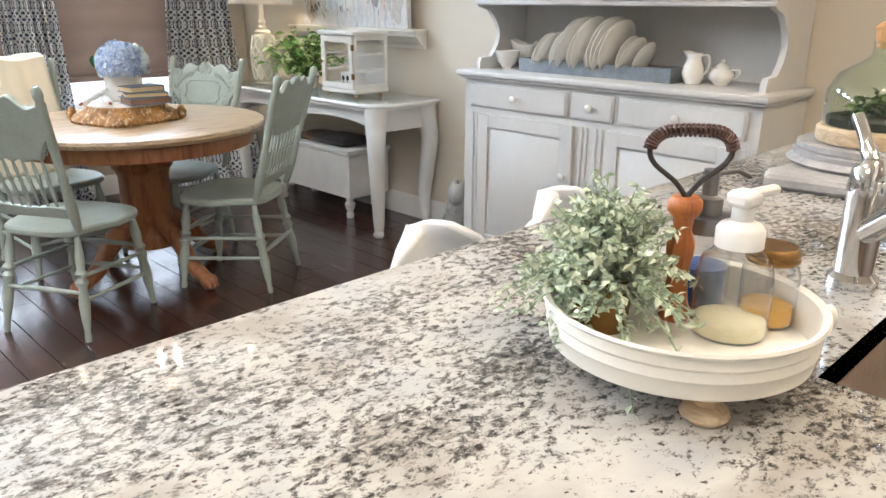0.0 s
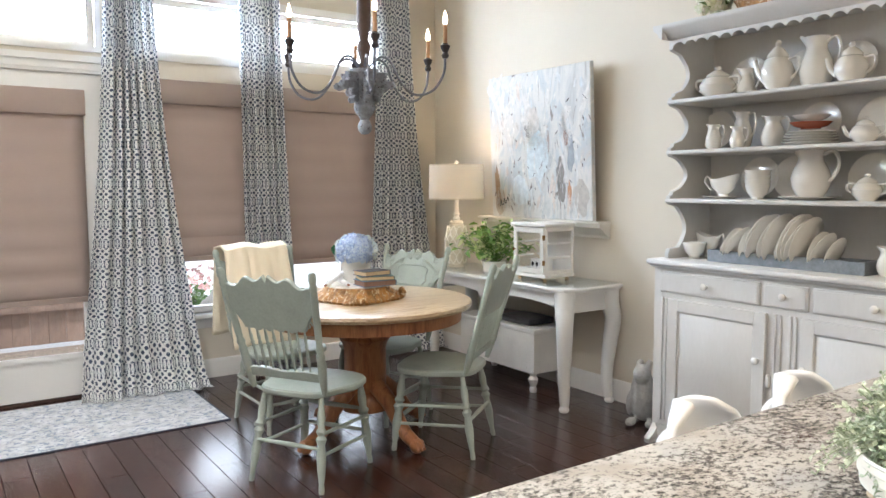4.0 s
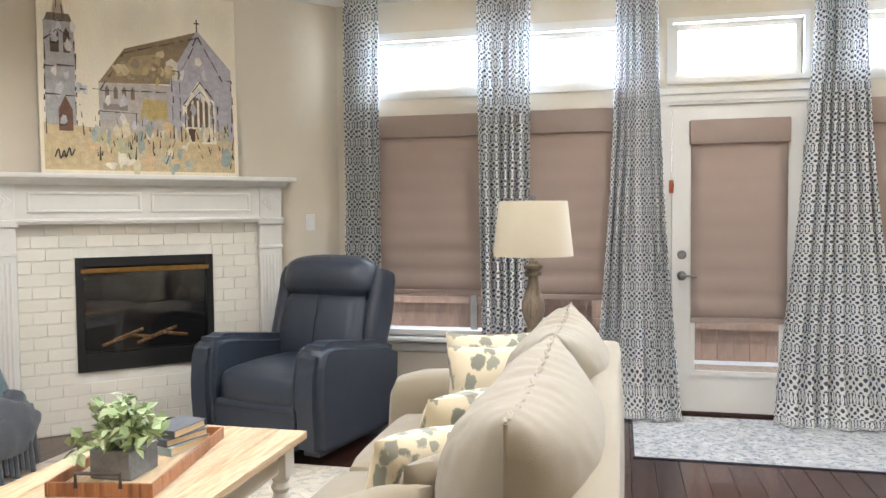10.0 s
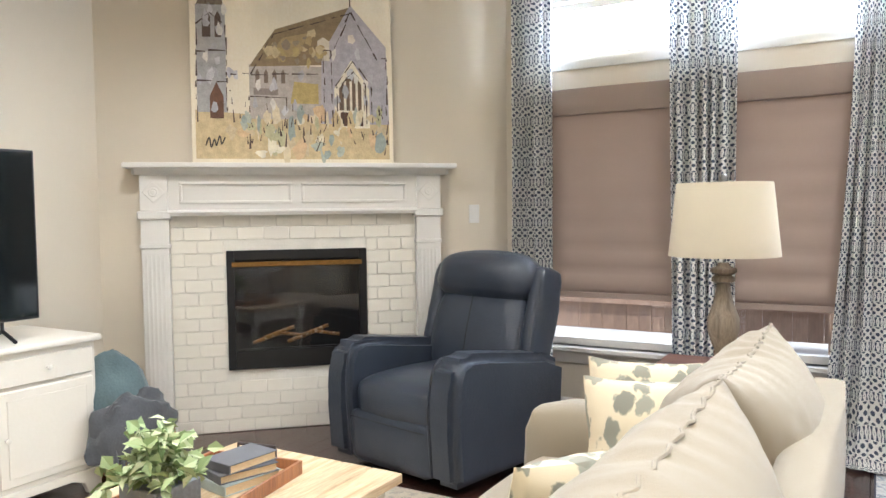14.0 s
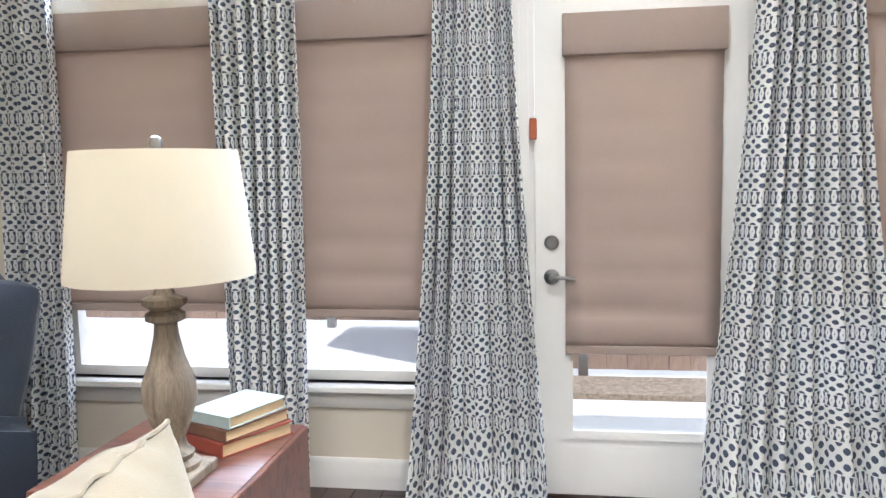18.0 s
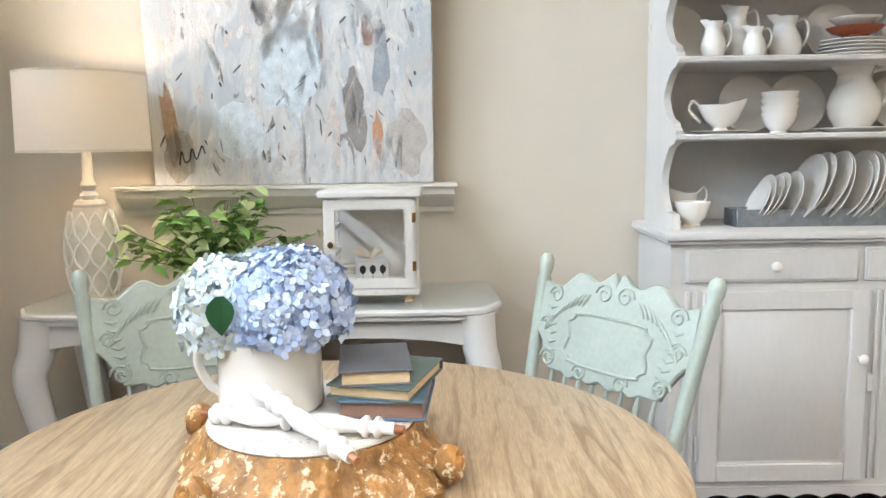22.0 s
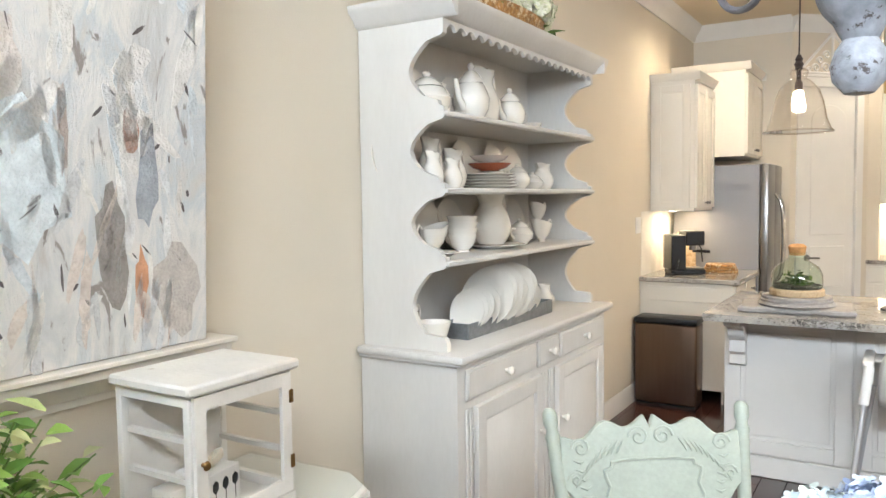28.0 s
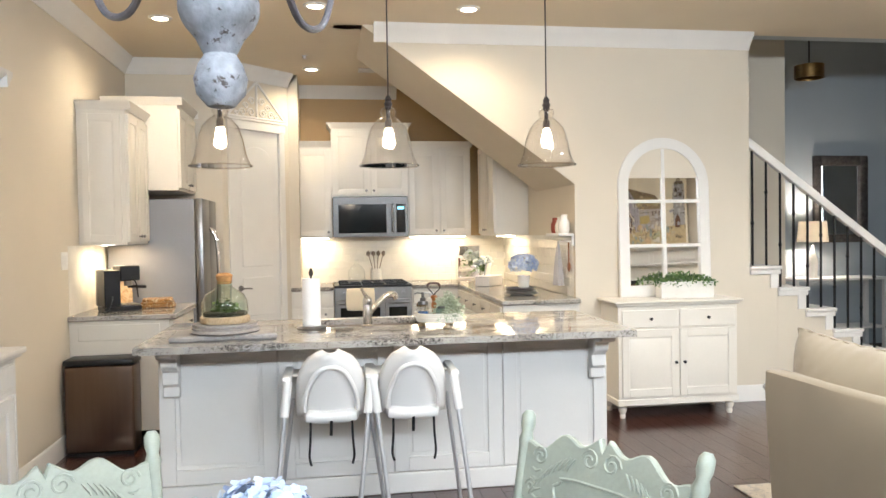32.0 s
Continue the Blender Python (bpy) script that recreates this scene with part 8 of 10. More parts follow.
ds = thing("smart_display", pose(-0.28, -2.47, 1.017, 0, 0, 60), "small grey display propped on a box", "display")
part("screen", box(-0.07, -0.01, 0.0, 0.07, 0.01, 0.12, 0.006), PLASTICW, ds, "", pose(0, 0, 0, -14))
part("panel", box(-0.058, -0.0125, 0.014, 0.058, -0.0105, 0.106), mat("dim_screen", rgb("53606e"), 0.2), ds, "", pose(0, 0, 0, -14))
ps = thing("plate_stack", pose(-0.32, -1.28, 0.916), "stack of grey plates and trays on the counter", "plates")
for k, r in enumerate((0.15, 0.14, 0.13, 0.13)):
    part("plate", moved(plate_mesh(r), Matrix.Translation((0, 0, 0.016 * k))), GALV if k < 2 else BK3, ps)
hv = thing("hydrangea_pot", pose(-0.35, -1.30, 0.98), "pale hydrangea bunch in a white cup", "flowers")
part("cup", lathe([(0, 0), (0.045, 0), (0.055, 0.10), (0.05, 0.10), (0.04, 0.02), (0, 0.02)], 18), IRONSTONE, hv)
part("flower_head", petals(220, (0, 0, 0.19), (0.12, 0.12, 0.09), 0.02, 81), HYD, hv)
sh2 = thing("peg_shelf", pose(MWX + 0.004, -1.12, 0), "white peg shelf holding crocks under the stair", "shelf")
part("board", box(0, -0.20, 1.41, 0.13, 0.15, 1.43, 0.003), TRIM, sh2)
part("rail", box(0, -0.20, 1.33, 0.018, 0.15, 1.41), TRIM, sh2)
for k in range(4):
    part("peg", tube([(0.018, -0.15 + 0.09 * k, 1.36), (0.05, -0.15 + 0.09 * k, 1.365)], 0.006, 6), TRIM, sh2)
for x, y, h, r, mt, lb_ in ((0.07, -0.13, 0.13, 0.035, BK4, "red brown tin on a peg shelf"), (0.06, -0.05, 0.11, 0.035, IRONSTONE, "white crock on a peg shelf"), (0.07, 0.03, 0.13, 0.045, IRONSTONE, "white crock on a peg shelf"), (0.07, 0.11, 0.15, 0.045, IRONSTONE, "white lidded jar on a peg shelf")):
    j = thing("crock", pose(MWX + 0.004 + x, -1.12 + y, 1.431), lb_, "crock", "crocks on the shelf")
    part("pot", lathe([(0, 0), (r * 0.8, 0), (r, h * 0.2), (r, h * 0.6), (r * 0.6, h * 0.8), (r * 0.65, h), (0, h)], 18), mt, j)
tt = thing("hanging_towel", pose(MWX + 0.03, -1.17, 0), "grey striped towel hanging from a peg", "towel")
bm = lathe([(0.01, 1.36), (0.03, 1.30), (0.06, 1.15), (0.08, 1.0), (0.07, 1.0), (0.02, 1.3), (0.006, 1.36)][::-1], 20, closed=True)
for v in bm.verts:
    a = math.atan2(v.co.y, v.co.x)
    v.co.x = v.co.x * (0.5 + 0.12 * math.cos(6 * a)) + 0.045
    v.co.y *= 1 + 0.12 * math.cos(6 * a)
part("cloth", bm, cloth("grey_towel", rgb("a7a5a6")), tt)
spn = thing("wooden_spoon", pose(MWX + 0.03, -1.03, 0), "wooden scoop hanging from a peg", "spoon")
part("scoop", join(tube([(0, 0, 1.36), (0, 0, 1.2)], 0.006, 6), moved(lathe([(0, -0.05), (0.03, -0.02), (0.03, 0.02), (0, 0.05)], 12), Matrix.Translation((0, 0, 1.16)) @ Matrix.Diagonal((0.35, 1, 1, 1)))), OAKD, spn)

# Downlights, the unseen living room ones added as fill light; vent, detector.
for x, y in CANS_AND_FILLS:
    d = thing("downlight", pose(x, y, CH), "round white recessed ceiling downlight, lit; in the living room an added fill light", "downlight", "ceiling downlights")
    part("trim_ring", ring_lathe([(0.055, -0.001), (0.085, -0.001), (0.08, -0.008), (0.057, -0.012)], 28), TRIM, d)
    part("diffuser", lathe([(0, -0.006), (0.054, -0.006), (0.054, -0.002), (0, -0.002)], 24), DIFFUSER, d)
vt = thing("ceiling_vent", pose(0.80, -2.55, CH - 0.001), "white ceiling air vent", "vent")
part("frame", join(box(-0.15, -0.08, -0.01, 0.15, -0.06, 0), box(-0.15, 0.06, -0.01, 0.15, 0.08, 0), box(-0.15, -0.06, -0.01, -0.13, 0.06, 0), box(0.13, -0.06, -0.01, 0.15, 0.06, 0)), TRIM, vt)
for k in range(5):
    part("slat", box(-0.13, -0.05 + 0.024 * k, -0.008, 0.13, -0.04 + 0.024 * k, -0.002), TRIM, vt)
spk = thing("sprinkler_head", pose(1.45, -2.0, CH), "small ceiling sprinkler head", "sprinkler")
part("head", lathe([(0, -0.03), (0.02, -0.028), (0.012, -0.02), (0.012, -0.004), (0.03, -0.002), (0.03, 0), (0, 0)], 14), TRIM, spk)

# ---- stair wall: buffet, mirror, stair ----
bf = thing("buffet_cabinet", pose(-1.385, MWY + 0.004, 0) @ Matrix.Diagonal((0.92, 1, 1, 1)), "white two-door buffet cabinet with dark knobs", "cabinet")
wl_, dp = 0.53, 0.36
part("body", box(-wl_, 0, 0.12, wl_, dp, 0.865, 0.004), CABW, bf)
part("top", join(box(-wl_ - 0.04, 0, 0.885, wl_ + 0.04, dp + 0.035, 0.905, 0.006), box(-wl_ - 0.02, 0, 0.866, wl_ + 0.02, dp + 0.02, 0.886, 0.004)), CABW, bf)
part("plinth", box(-wl_ - 0.01, 0, 0.10, wl_ + 0.01, dp + 0.012, 0.15, 0.005), CABW, bf)
half = pose(0, dp, 0, 0, 0, 180)
for a, b, s_ in ((-wl_ + 0.03, -0.008, 1), (0.008, wl_ - 0.03, -1)):
    dr = part("drawer", moved(box(a, -0.014, 0.70, b, 0, 0.835, 0.004), half), CABW, bf)
    part("knob", moved(lathe([(0, 0), (0.006, 0), (0.005, 0.014), (0.013, 0.02), (0.012, 0.028), (0, 0.03)], 12), half @ pose((a + b) / 2, -0.014, 0.768, 90)), BLACK, dr)
    do = part("door", moved(panel_door(a, 0.17, b, 0.685, 0, 0.018, 0.06), half), CABW, bf)
    part("knob", moved(lathe([(0, 0), (0.006, 0), (0.005, 0.014), (0.013, 0.02), (0.012, 0.028), (0, 0.03)], 12), half @ pose(b - 0.03 if s_ > 0 else a + 0.03, -0.018, 0.43, 90)), BLACK, do)
for x in (-wl_ + 0.05, wl_ - 0.05):
    for y in (0.05, dp - 0.04):
        part("foot", moved(lathe([(0, 0), (0.02, 0), (0.026, 0.02), (0.02, 0.035), (0.034, 0.06), (0.034, 0.08), (0.02, 0.095), (0.03, 0.1), (0, 0.1)], 16), Matrix.Translation((x, y, 0))), CABW, bf)
ma = thing("arched_mirror", pose(-1.435, MWY + 0.03, 0.906, 2.5, 0, 0), "white arched window mirror with six panes and a beaded rim", "mirror")
mw_, mh = 0.39, 0.90


def arch_pts(w, h0, n=20, base=0.0):
    return [(-w, base), (w, base)] + [(w * math.cos(math.pi * k / n), h0 + w * math.sin(math.pi * k / n)) for k in range(n + 1)]


bm = bmesh.new()
o1, i1 = arch_pts(mw_, mh), arch_pts(mw_ - 0.085, mh - 0.0, 20, 0.09)
va = [[bm.verts.new((x, y, z)) for x, z in pts] for pts in (o1, i1) for y in (0.0, 0.035)]
cnt = len(o1)
for k in range(cnt):
    j = (k + 1) % cnt
    for p, q in ((0, 2), (3, 1), (1, 0), (2, 3)):
        bm.faces.new((va[p][k], va[p][j], va[q][j], va[q][k]))
bmesh.ops.recalc_face_normals(bm, faces=bm.faces[:])
part("frame", bm, TRIM, ma)
part("glass", slab(arch_pts(mw_ - 0.08, mh, 20, 0.08), 0.008, 0.012), MIRROR, ma)
part("muntin", join(box(-0.013, 0.012, 0.09, 0.013, 0.028, mh + mw_ - 0.09), box(-mw_ + 0.085, 0.012, 0.40, mw_ - 0.085, 0.0275, 0.425), box(-mw_ + 0.085, 0.012, 0.76, mw_ - 0.085, 0.0275, 0.785)), TRIM, ma)
bd = []
for k in range(0, 70):
    f = k / 69
    if f < 0.3:
        p = (-mw_ + 0.008, 0.04 + (mh - 0.04) * f / 0.3)
    elif f > 0.7:
        p = (mw_ - 0.008, 0.04 + (mh - 0.04) * (1 - f) / 0.3)
    else:
        a = math.pi * (1 - (f - 0.3) / 0.4)
        p = ((mw_ - 0.008) * math.cos(a), mh + (mw_ - 0.008) * math.sin(a))
    bd.append(moved(lathe([(0, -0.008), (0.008, 0), (0, 0.008)], 6), Matrix.Translation((p[0], 0.036, p[1]))))
part("beading", join(*bd), TRIM, ma)
pb = thing("grass_planter", pose(-1.52, MWY + 0.20, 0.906), "white wooden planter of green boxwood in front of a mirror", "planter")
part("box", join(box(-0.22, -0.06, 0, 0.22, -0.05, 0.13, 0.003), box(-0.22, 0.05, 0, 0.22, 0.06, 0.13, 0.003), box(-0.22, -0.05, 0, -0.21, 0.05, 0.13), box(0.21, -0.05, 0, 0.22, 0.05, 0.13), box(-0.21, -0.05, 0.08, 0.21, 0.05, 0.10)), DIST, pb)
gr = []
rd = random.Random(55)
for k in range(900):
    x, y = rd.uniform(-0.30, 0.30), rd.uniform(-0.07, 0.07)
    z = 0.10 + rd.uniform(0, 0.10) * (1 - (x / 0.36) ** 2)
    gr.append((x, y, z))
bm = bmesh.new()
for x, y, z in gr:
    m = Matrix.Translation((x * 0.8, y, z)) @ pose(0, 0, 0, rd.uniform(-70, 70), rd.uniform(-70, 70), rd.uniform(0, 360))
    bm.faces.new([bm.verts.new(m @ Vector(c)) for c in ((0, 0, 0), (0.012, -0.007, 0.002), (0.026, 0, 0), (0.012, 0.007, 0.002))])
part("foliage", bm, petal_mat("boxwood", rgb("31502a"), rgb("4c6f35"), rgb("7c9450")), pb)

stair = thing("staircase", pose(0, 0, 0), "open-string staircase with white risers and dark iron balusters", "staircase")
RISE, GO = 0.185, 0.253
sx = STX - 0.0
x0s, z0s = -2.20, 1.13
STEPS = 6
WOODT = mat("stair_carpet", rgb("8f8a80"), 0.95, 0, 0.08, 20, 0.3)
for k in range(-8, STEPS):
    xa = x0s - GO * k
    z = z0s - RISE * k
    if z < 0.05:
        continue
    part("tread", box(xa - GO - 0.03, MWY - 1.05, z - 0.03, xa, MWY + (0.03 if k >= 0 else -0.125), z, 0.006), TRIM if k >= 0 else WOODT, stair)
    part("riser", box(xa - GO, MWY - 1.05, z - RISE, xa - GO + 0.012, MWY + (0.012 if k >= 0 else -0.125), z - 0.03), TRIM, stair)
    if k >= 0:
        part("bracket", join(box(xa - GO - 0.02, MWY, z - 0.07, xa - 0.0, MWY + 0.018, z - 0.031, 0.003), box(xa - GO, MWY, z - RISE, xa - GO + 0.07, MWY + 0.014, z - 0.07)), TRIM, stair)
        part("string_wall", box(xa - GO, MWY - 0.12, 0, xa - 0.001, MWY - 0.001, z - 0.031), WALL, stair)
for k in range(0, STEPS):
    for q in (0.06, 0.185):
        x = x0s - GO * k - q
        zb = z0s - RISE * k
        zt = z0s + 0.93 + (x - x0s) * RISE / GO + 0.10
        bl = part("baluster", box(x - 0.007, MWY - 0.06, zb, x + 0.007, MWY - 0.046, zt), BLACK, stair)
        part("knuckle", moved(lathe([(0, -0.02), (0.012, -0.012), (0.016, 0), (0.012, 0.012), (0, 0.02)], 10), Matrix.Translation((x, MWY - 0.053, zb + (0.62 if (2 * k + (q > 0.1)) % 2 else 0.36)))), BLACK, bl)
ra = Vector((x0s + 0.02, MWY - 0.053, z0s + 1.02 + 0.02 * RISE / GO + 0.03))
rbp = Vector((x0s - GO * 6.2, MWY - 0.053, z0s + 1.02 - RISE * 6.2 + 0.03))
m, ln = between(ra, rbp)
part("handrail", moved(box(-0.03, -0.035, 0, 0.03, 0.035, ln, 0.012, 2), m), TRIM, stair)
part("newel", box(rbp.x - 0.09, MWY - 0.10, 0, rbp.x + 0.0, MWY - 0.01, 1.15, 0.006), TRIM, stair)
# Far side of the hall: a mirror, lamp and chest.
hm = thing("hall_mirror", pose(-4.88, BY + 0.004, 1.25), "ornate dark silver framed mirror in the hall", "mirror")
part("frame", join(box(-0.36, 0, 0, -0.26, 0.05, 1.05, 0.015, 2), box(0.26, 0, 0, 0.36, 0.05, 1.05, 0.015, 2), box(-0.26, 0, 0, 0.26, 0.05, 0.1, 0.015, 2), box(-0.26, 0, 0.93, 0.26, 0.05, 1.05, 0.015, 2)), mat("tarnished_silver", rgb("6a625c"), 0.4, 0.7, 0.3, 20, 0.5), hm)
part("glass", box(-0.26, 0.006, 0.1, 0.26, 0.01, 0.93), MIRROR, hm)
hl = thing("hall_lamp", pose(-4.32, BY + 0.30, 0.85), "lit table lamp with white drum shade in the hall", "lamp")
part("base", lathe([(0, 0), (0.07, 0), (0.05, 0.03), (0.06, 0.2), (0.02, 0.32), (0, 0.4)], 18), IRONSTONE, hl)
part("shade", ring_lathe([(0.17, 0.42), (0.15, 0.66), (0.147, 0.66), (0.167, 0.42)], 30), SHADEW, hl)
lamp("hall_lamp_light", "POINT", pose(-4.32, BY + 0.30, 0.85 + 0.55), 40, (1.0, 0.86, 0.7), radius=0.05)
ht = thing("hall_table", pose(-4.6, BY + 0.25, 0), "white hall console table behind the stair", "console table")
part("top", box(-0.62, -0.2, 0.82, 0.62, 0.2, 0.849, 0.005), TRIM, ht)
for x in (-0.57, 0.57):
    for y in (-0.16, 0.16):
        part("leg", box(x - 0.025, y - 0.025, 0, x + 0.025, y + 0.025, 0.82, 0.004), TRIM, ht)
part("shelf", box(-0.58, -0.17, 0.25, 0.58, 0.17, 0.275), TRIM, ht)
fl = thing("hall_ceiling_light", pose(-3.9, -2.6, 3.05), "dark metal drum ceiling fixture in the hall", "ceiling light")
part("drum", ring_lathe([(0.15, 0), (0.15, 0.14), (0.14, 0.14), (0.14, 0)], 28), BRASS, fl)
part("rod", tube([(0, 0, 0.07), (0, 0, 2.6)], 0.008, 6), BLACK, fl)
part("cross_bar", tube([(-0.14, 0, 0.07), (0.14, 0, 0.07)], 0.005, 6), BLACK, fl)

# ---- fireplace ----
fp = thing("fireplace", FW, "white mantel fireplace with subway tile surround and black gas insert", "fireplace")
for s_ in (-1, 1):
    x0, x1 = sorted((0.745 * s_, 0.90 * s_))
    pl = part("pilaster", join(box(x0, -0.075, 0, x1, 0, 1.14, 0.003), box(x0 - 0.012, -0.088, 0, x1 + 0.012, 0, 0.17, 0.005)), TRIM, fp)
    for k in range(5):
        part("flute", box(x0 + 0.02 + 0.024 * k, -0.081, 0.22, x0 + 0.034 + 0.024 * k, -0.075, 1.10, 0.003), TRIM, pl)
    part("capital", join(box(x0 - 0.008, -0.085, 1.14, x1 + 0.008, 0, 1.165, 0.004), box(x0, -0.078, 1.165, x1, 0, 1.31), box(x0 - 0.018, -0.095, 1.31, x1 + 0.018, 0, 1.36, 0.008)), TRIM, fp)
    part("corner_block", join(box(x0, -0.09, 1.36, x1, 0, 1.585, 0.003), moved(box(-0.045, -0.006, -0.045, 0.045, 0, 0.045, 0.003), Matrix.Translation(((x0 + x1) / 2, -0.09, 1.47)) @ Matrix.Rotation(math.pi / 4, 4, "Y")), moved(lathe([(0, 0), (0.028, 0), (0.024, 0.006), (0.014, 0.004), (0.012, 0.008), (0, 0.009)], 18), pose((x0 + x1) / 2, -0.096, 1.47, 90))), TRIM, fp)
frieze = part("frieze", box(-0.745, -0.07, 1.35, 0.745, 0, 1.585), TRIM, fp)
for a, b in ((-0.68, -0.03), (0.03, 0.68)):
    for x0, z0, x1, z1 in ((a, 1.40, b, 1.418), (a, 1.512, b, 1.53), (a, 1.418, a + 0.016, 1.512), (b - 0.016, 1.418, b, 1.512)):
        part("panel_moulding", box(x0, -0.082, z0, x1, -0.07, z1, 0.003), TRIM, frieze)
part("bed_moulding", strip([(0, 0), (0.03, 0), (0.04, 0.02), (0.02, 0.035), (0, 0.035)], (-0.745, -0.06, 1.33), (0.745, -0.06, 1.33)), TRIM, fp)
part("mantel_shelf", join(box(-0.98, -0.165, 1.61, 0.99, 0, 1.64, 0.006, 2), strip([(0, 0), (0.02, 0), (0.03, 0.012), (0.045, 0.02), (0.06, 0.04), (0, 0.04)], (-0.92, -0.09, 1.572), (0.93, -0.09, 1.572)), box(-0.94, -0.10, 1.575, 0.95, 0, 1.612)), TRIM, fp)
OX, OZ0, OZ1 = 0.425, 0.385, 1.115
part("tile_bed", join(box(-0.745, -0.02, 0, -OX, 0, 1.34), box(OX, -0.02, 0, 0.745, 0, 1.34), box(-OX, -0.02, 0, OX, 0, OZ0), box(-OX, -0.02, OZ1, OX, 0, 1.34)), GROUT, fp)
tb = {}
row = 0
z = 0.003
while z < 1.33:
    x = -0.745 - (0.0775 if row % 2 else 0)
    z1_ = min(z + 0.076, 1.335)
    while x < 0.745:
        a, b = max(x, -0.744), min(x + 0.153, 0.744)
        spans = [(a, b)]
        if z1_ > OZ0 and z < OZ1:
            spans = [(a, min(b, -OX)), (max(a, OX), b)]
        for p, q in spans:
            za, zb = z, z1_
            if -OX < (p + q) / 2 < OX and z < OZ0 < z1_:
                zb = OZ0
            if q - p > 0.015:
                key = (round(q - p, 3), round(zb - za, 3))
                if key not in tb:
                    tb[key] = mesh_of("tile", box(0.001, -0.007, 0.001, key[0] - 0.001, 0, key[1] - 0.001, 0.002), TILEW)
                o = new("tile", tb[key])
                o.parent = fp
                o.matrix_basis = pose(p, -0.02, za)
        x += 0.155
    z += 0.0785
    row += 1
ins = part("insert", join(box(-OX, -0.045, OZ0, -OX + 0.045, 0.0, OZ1, 0.003), box(OX - 0.045, -0.045, OZ0, OX, 0.0, OZ1, 0.003), box(-OX + 0.045, -0.045, OZ1 - 0.06, OX - 0.045, 0.0, OZ1, 0.003), box(-OX + 0.045, -0.045, OZ0, OX - 0.045, 0.0, OZ0 + 0.115, 0.003)), BLACK, fp, "black metal insert surround")
part("bronze_strip", box(-OX + 0.03, -0.05, OZ1 - 0.10, OX - 0.03, -0.044, OZ1 - 0.07, 0.002), BRASS, ins)
part("firebox", join(box(-OX + 0.03, -0.015, OZ0 + 0.02, OX - 0.03, -0.012, OZ1 - 0.03), box(-0.36, -0.04, OZ0 + 0.116, 0.36, -0.016, OZ0 + 0.125)), SOOT, ins)
rd = random.Random(8)
for k in range(6):
    x = -0.18 + 0.07 * k
    part("log", tube([(x - 0.10, -0.028, OZ0 + 0.16 + 0.03 * (k % 3)), (x + 0.08, -0.026, OZ0 + 0.19 + 0.03 * ((k + 1) % 3))], 0.011, 8), BARK, ins)
part("glass", box(-OX + 0.045, -0.043, OZ0 + 0.115, OX - 0.045, -0.041, OZ1 - 0.1), thin_glass("smoked_glass", (0.82, 0.82, 0.84), 1.2), ins)

# ---- church painting ----
cp = thing("church_painting", FW @ pose(0.0, -0.095, 1.642, -2.2), "oil painting of a stone church on canvas, standing on the mantel", "painting")
part("canvas", box(-0.6, 0, 0, 0.6, 0.035, 1.2, 0.003), mat("canvas_cream", rgb("e9dfc9"), 0.8, 0, 0.12, 3, 0.4, 90, stretch=(1, 1, 0.5)), cp)
layer = [0.0]


def daub(pts, col, jit=0.0):
    """A flat field of oil paint; pts in picture units of the 1.2 m canvas."""
    layer[0] += 0.00006
    out = [(-0.6 + u * 1.2, v * 1.2) for u, v in pts]
    a = sum(p[0] * q[1] - q[0] * p[1] for p, q in zip(out, out[1:] + out[:1]))
    bm = slab(out if a > 0 else out[::-1], -0.0008 - layer[0], 0.0)
    bmesh.ops.recalc_face_normals(bm, faces=bm.faces[:])
    return part("paint_field", bm, paint(col), cp)


daub([(0.02, 0.02), (0.98, 0.02), (0.98, 0.24), (0.6, 0.22), (0.02, 0.26)], "c9b48a")
daub([(0.03, 0.25), (0.17, 0.25), (0.17, 0.78), (0.03, 0.78)], "a9a6a4")
daub([(0.035, 0.78), (0.165, 0.78), (0.15, 0.82), (0.05, 0.82)], "77695a")
daub([(0.07, 0.82), (0.13, 0.82), (0.10, 1.0)], "b5a78f")
daub([(0.06, 0.62), (0.10, 0.62), (0.10, 0.72), (0.08, 0.75), (0.06, 0.72)], "5a4a40")
daub([(0.12, 0.62), (0.15, 0.62), (0.15, 0.72), (0.135, 0.75), (0.12, 0.72)], "5a4a40")
daub([(0.09, 0.22), (0.155, 0.22), (0.155, 0.33), (0.122, 0.40), (0.09, 0.33)], "6b4a36")
daub([(0.28, 0.22), (0.66, 0.22), (0.66, 0.49), (0.28, 0.49)], "b4aaa0")
daub([(0.28, 0.48), (0.68, 0.50), (0.79, 0.80), (0.41, 0.67)], "8d7a5c")
daub([(0.36, 0.52), (0.52, 0.54), (0.58, 0.66), (0.45, 0.63)], "a8926a")
daub([(0.63, 0.20), (0.98, 0.20), (0.97, 0.60), (0.79, 0.81), (0.64, 0.55)], "b0aab0")
daub([(0.62, 0.52), (0.68, 0.52), (0.68, 0.62), (0.65, 0.64), (0.62, 0.62)], "cfc6b4")
daub([(0.70, 0.18), (0.88, 0.18), (0.88, 0.38), (0.79, 0.53), (0.70, 0.38)], "e2d9c4")
daub([(0.725, 0.27), (0.855, 0.27), (0.855, 0.38), (0.79, 0.48), (0.725, 0.38)], "6e5a48")
for u in (0.755, 0.785, 0.815, 0.845):
    daub([(u - 0.006, 0.27), (u + 0.006, 0.27), (u + 0.006, 0.42), (u - 0.006, 0.42)], "e2d9c4")
daub([(0.73, 0.19), (0.775, 0.19), (0.775, 0.26), (0.73, 0.26)], "5b3d30")
daub([(0.80, 0.19), (0.845, 0.19), (0.845, 0.26), (0.80, 0.26)], "5b3d30")
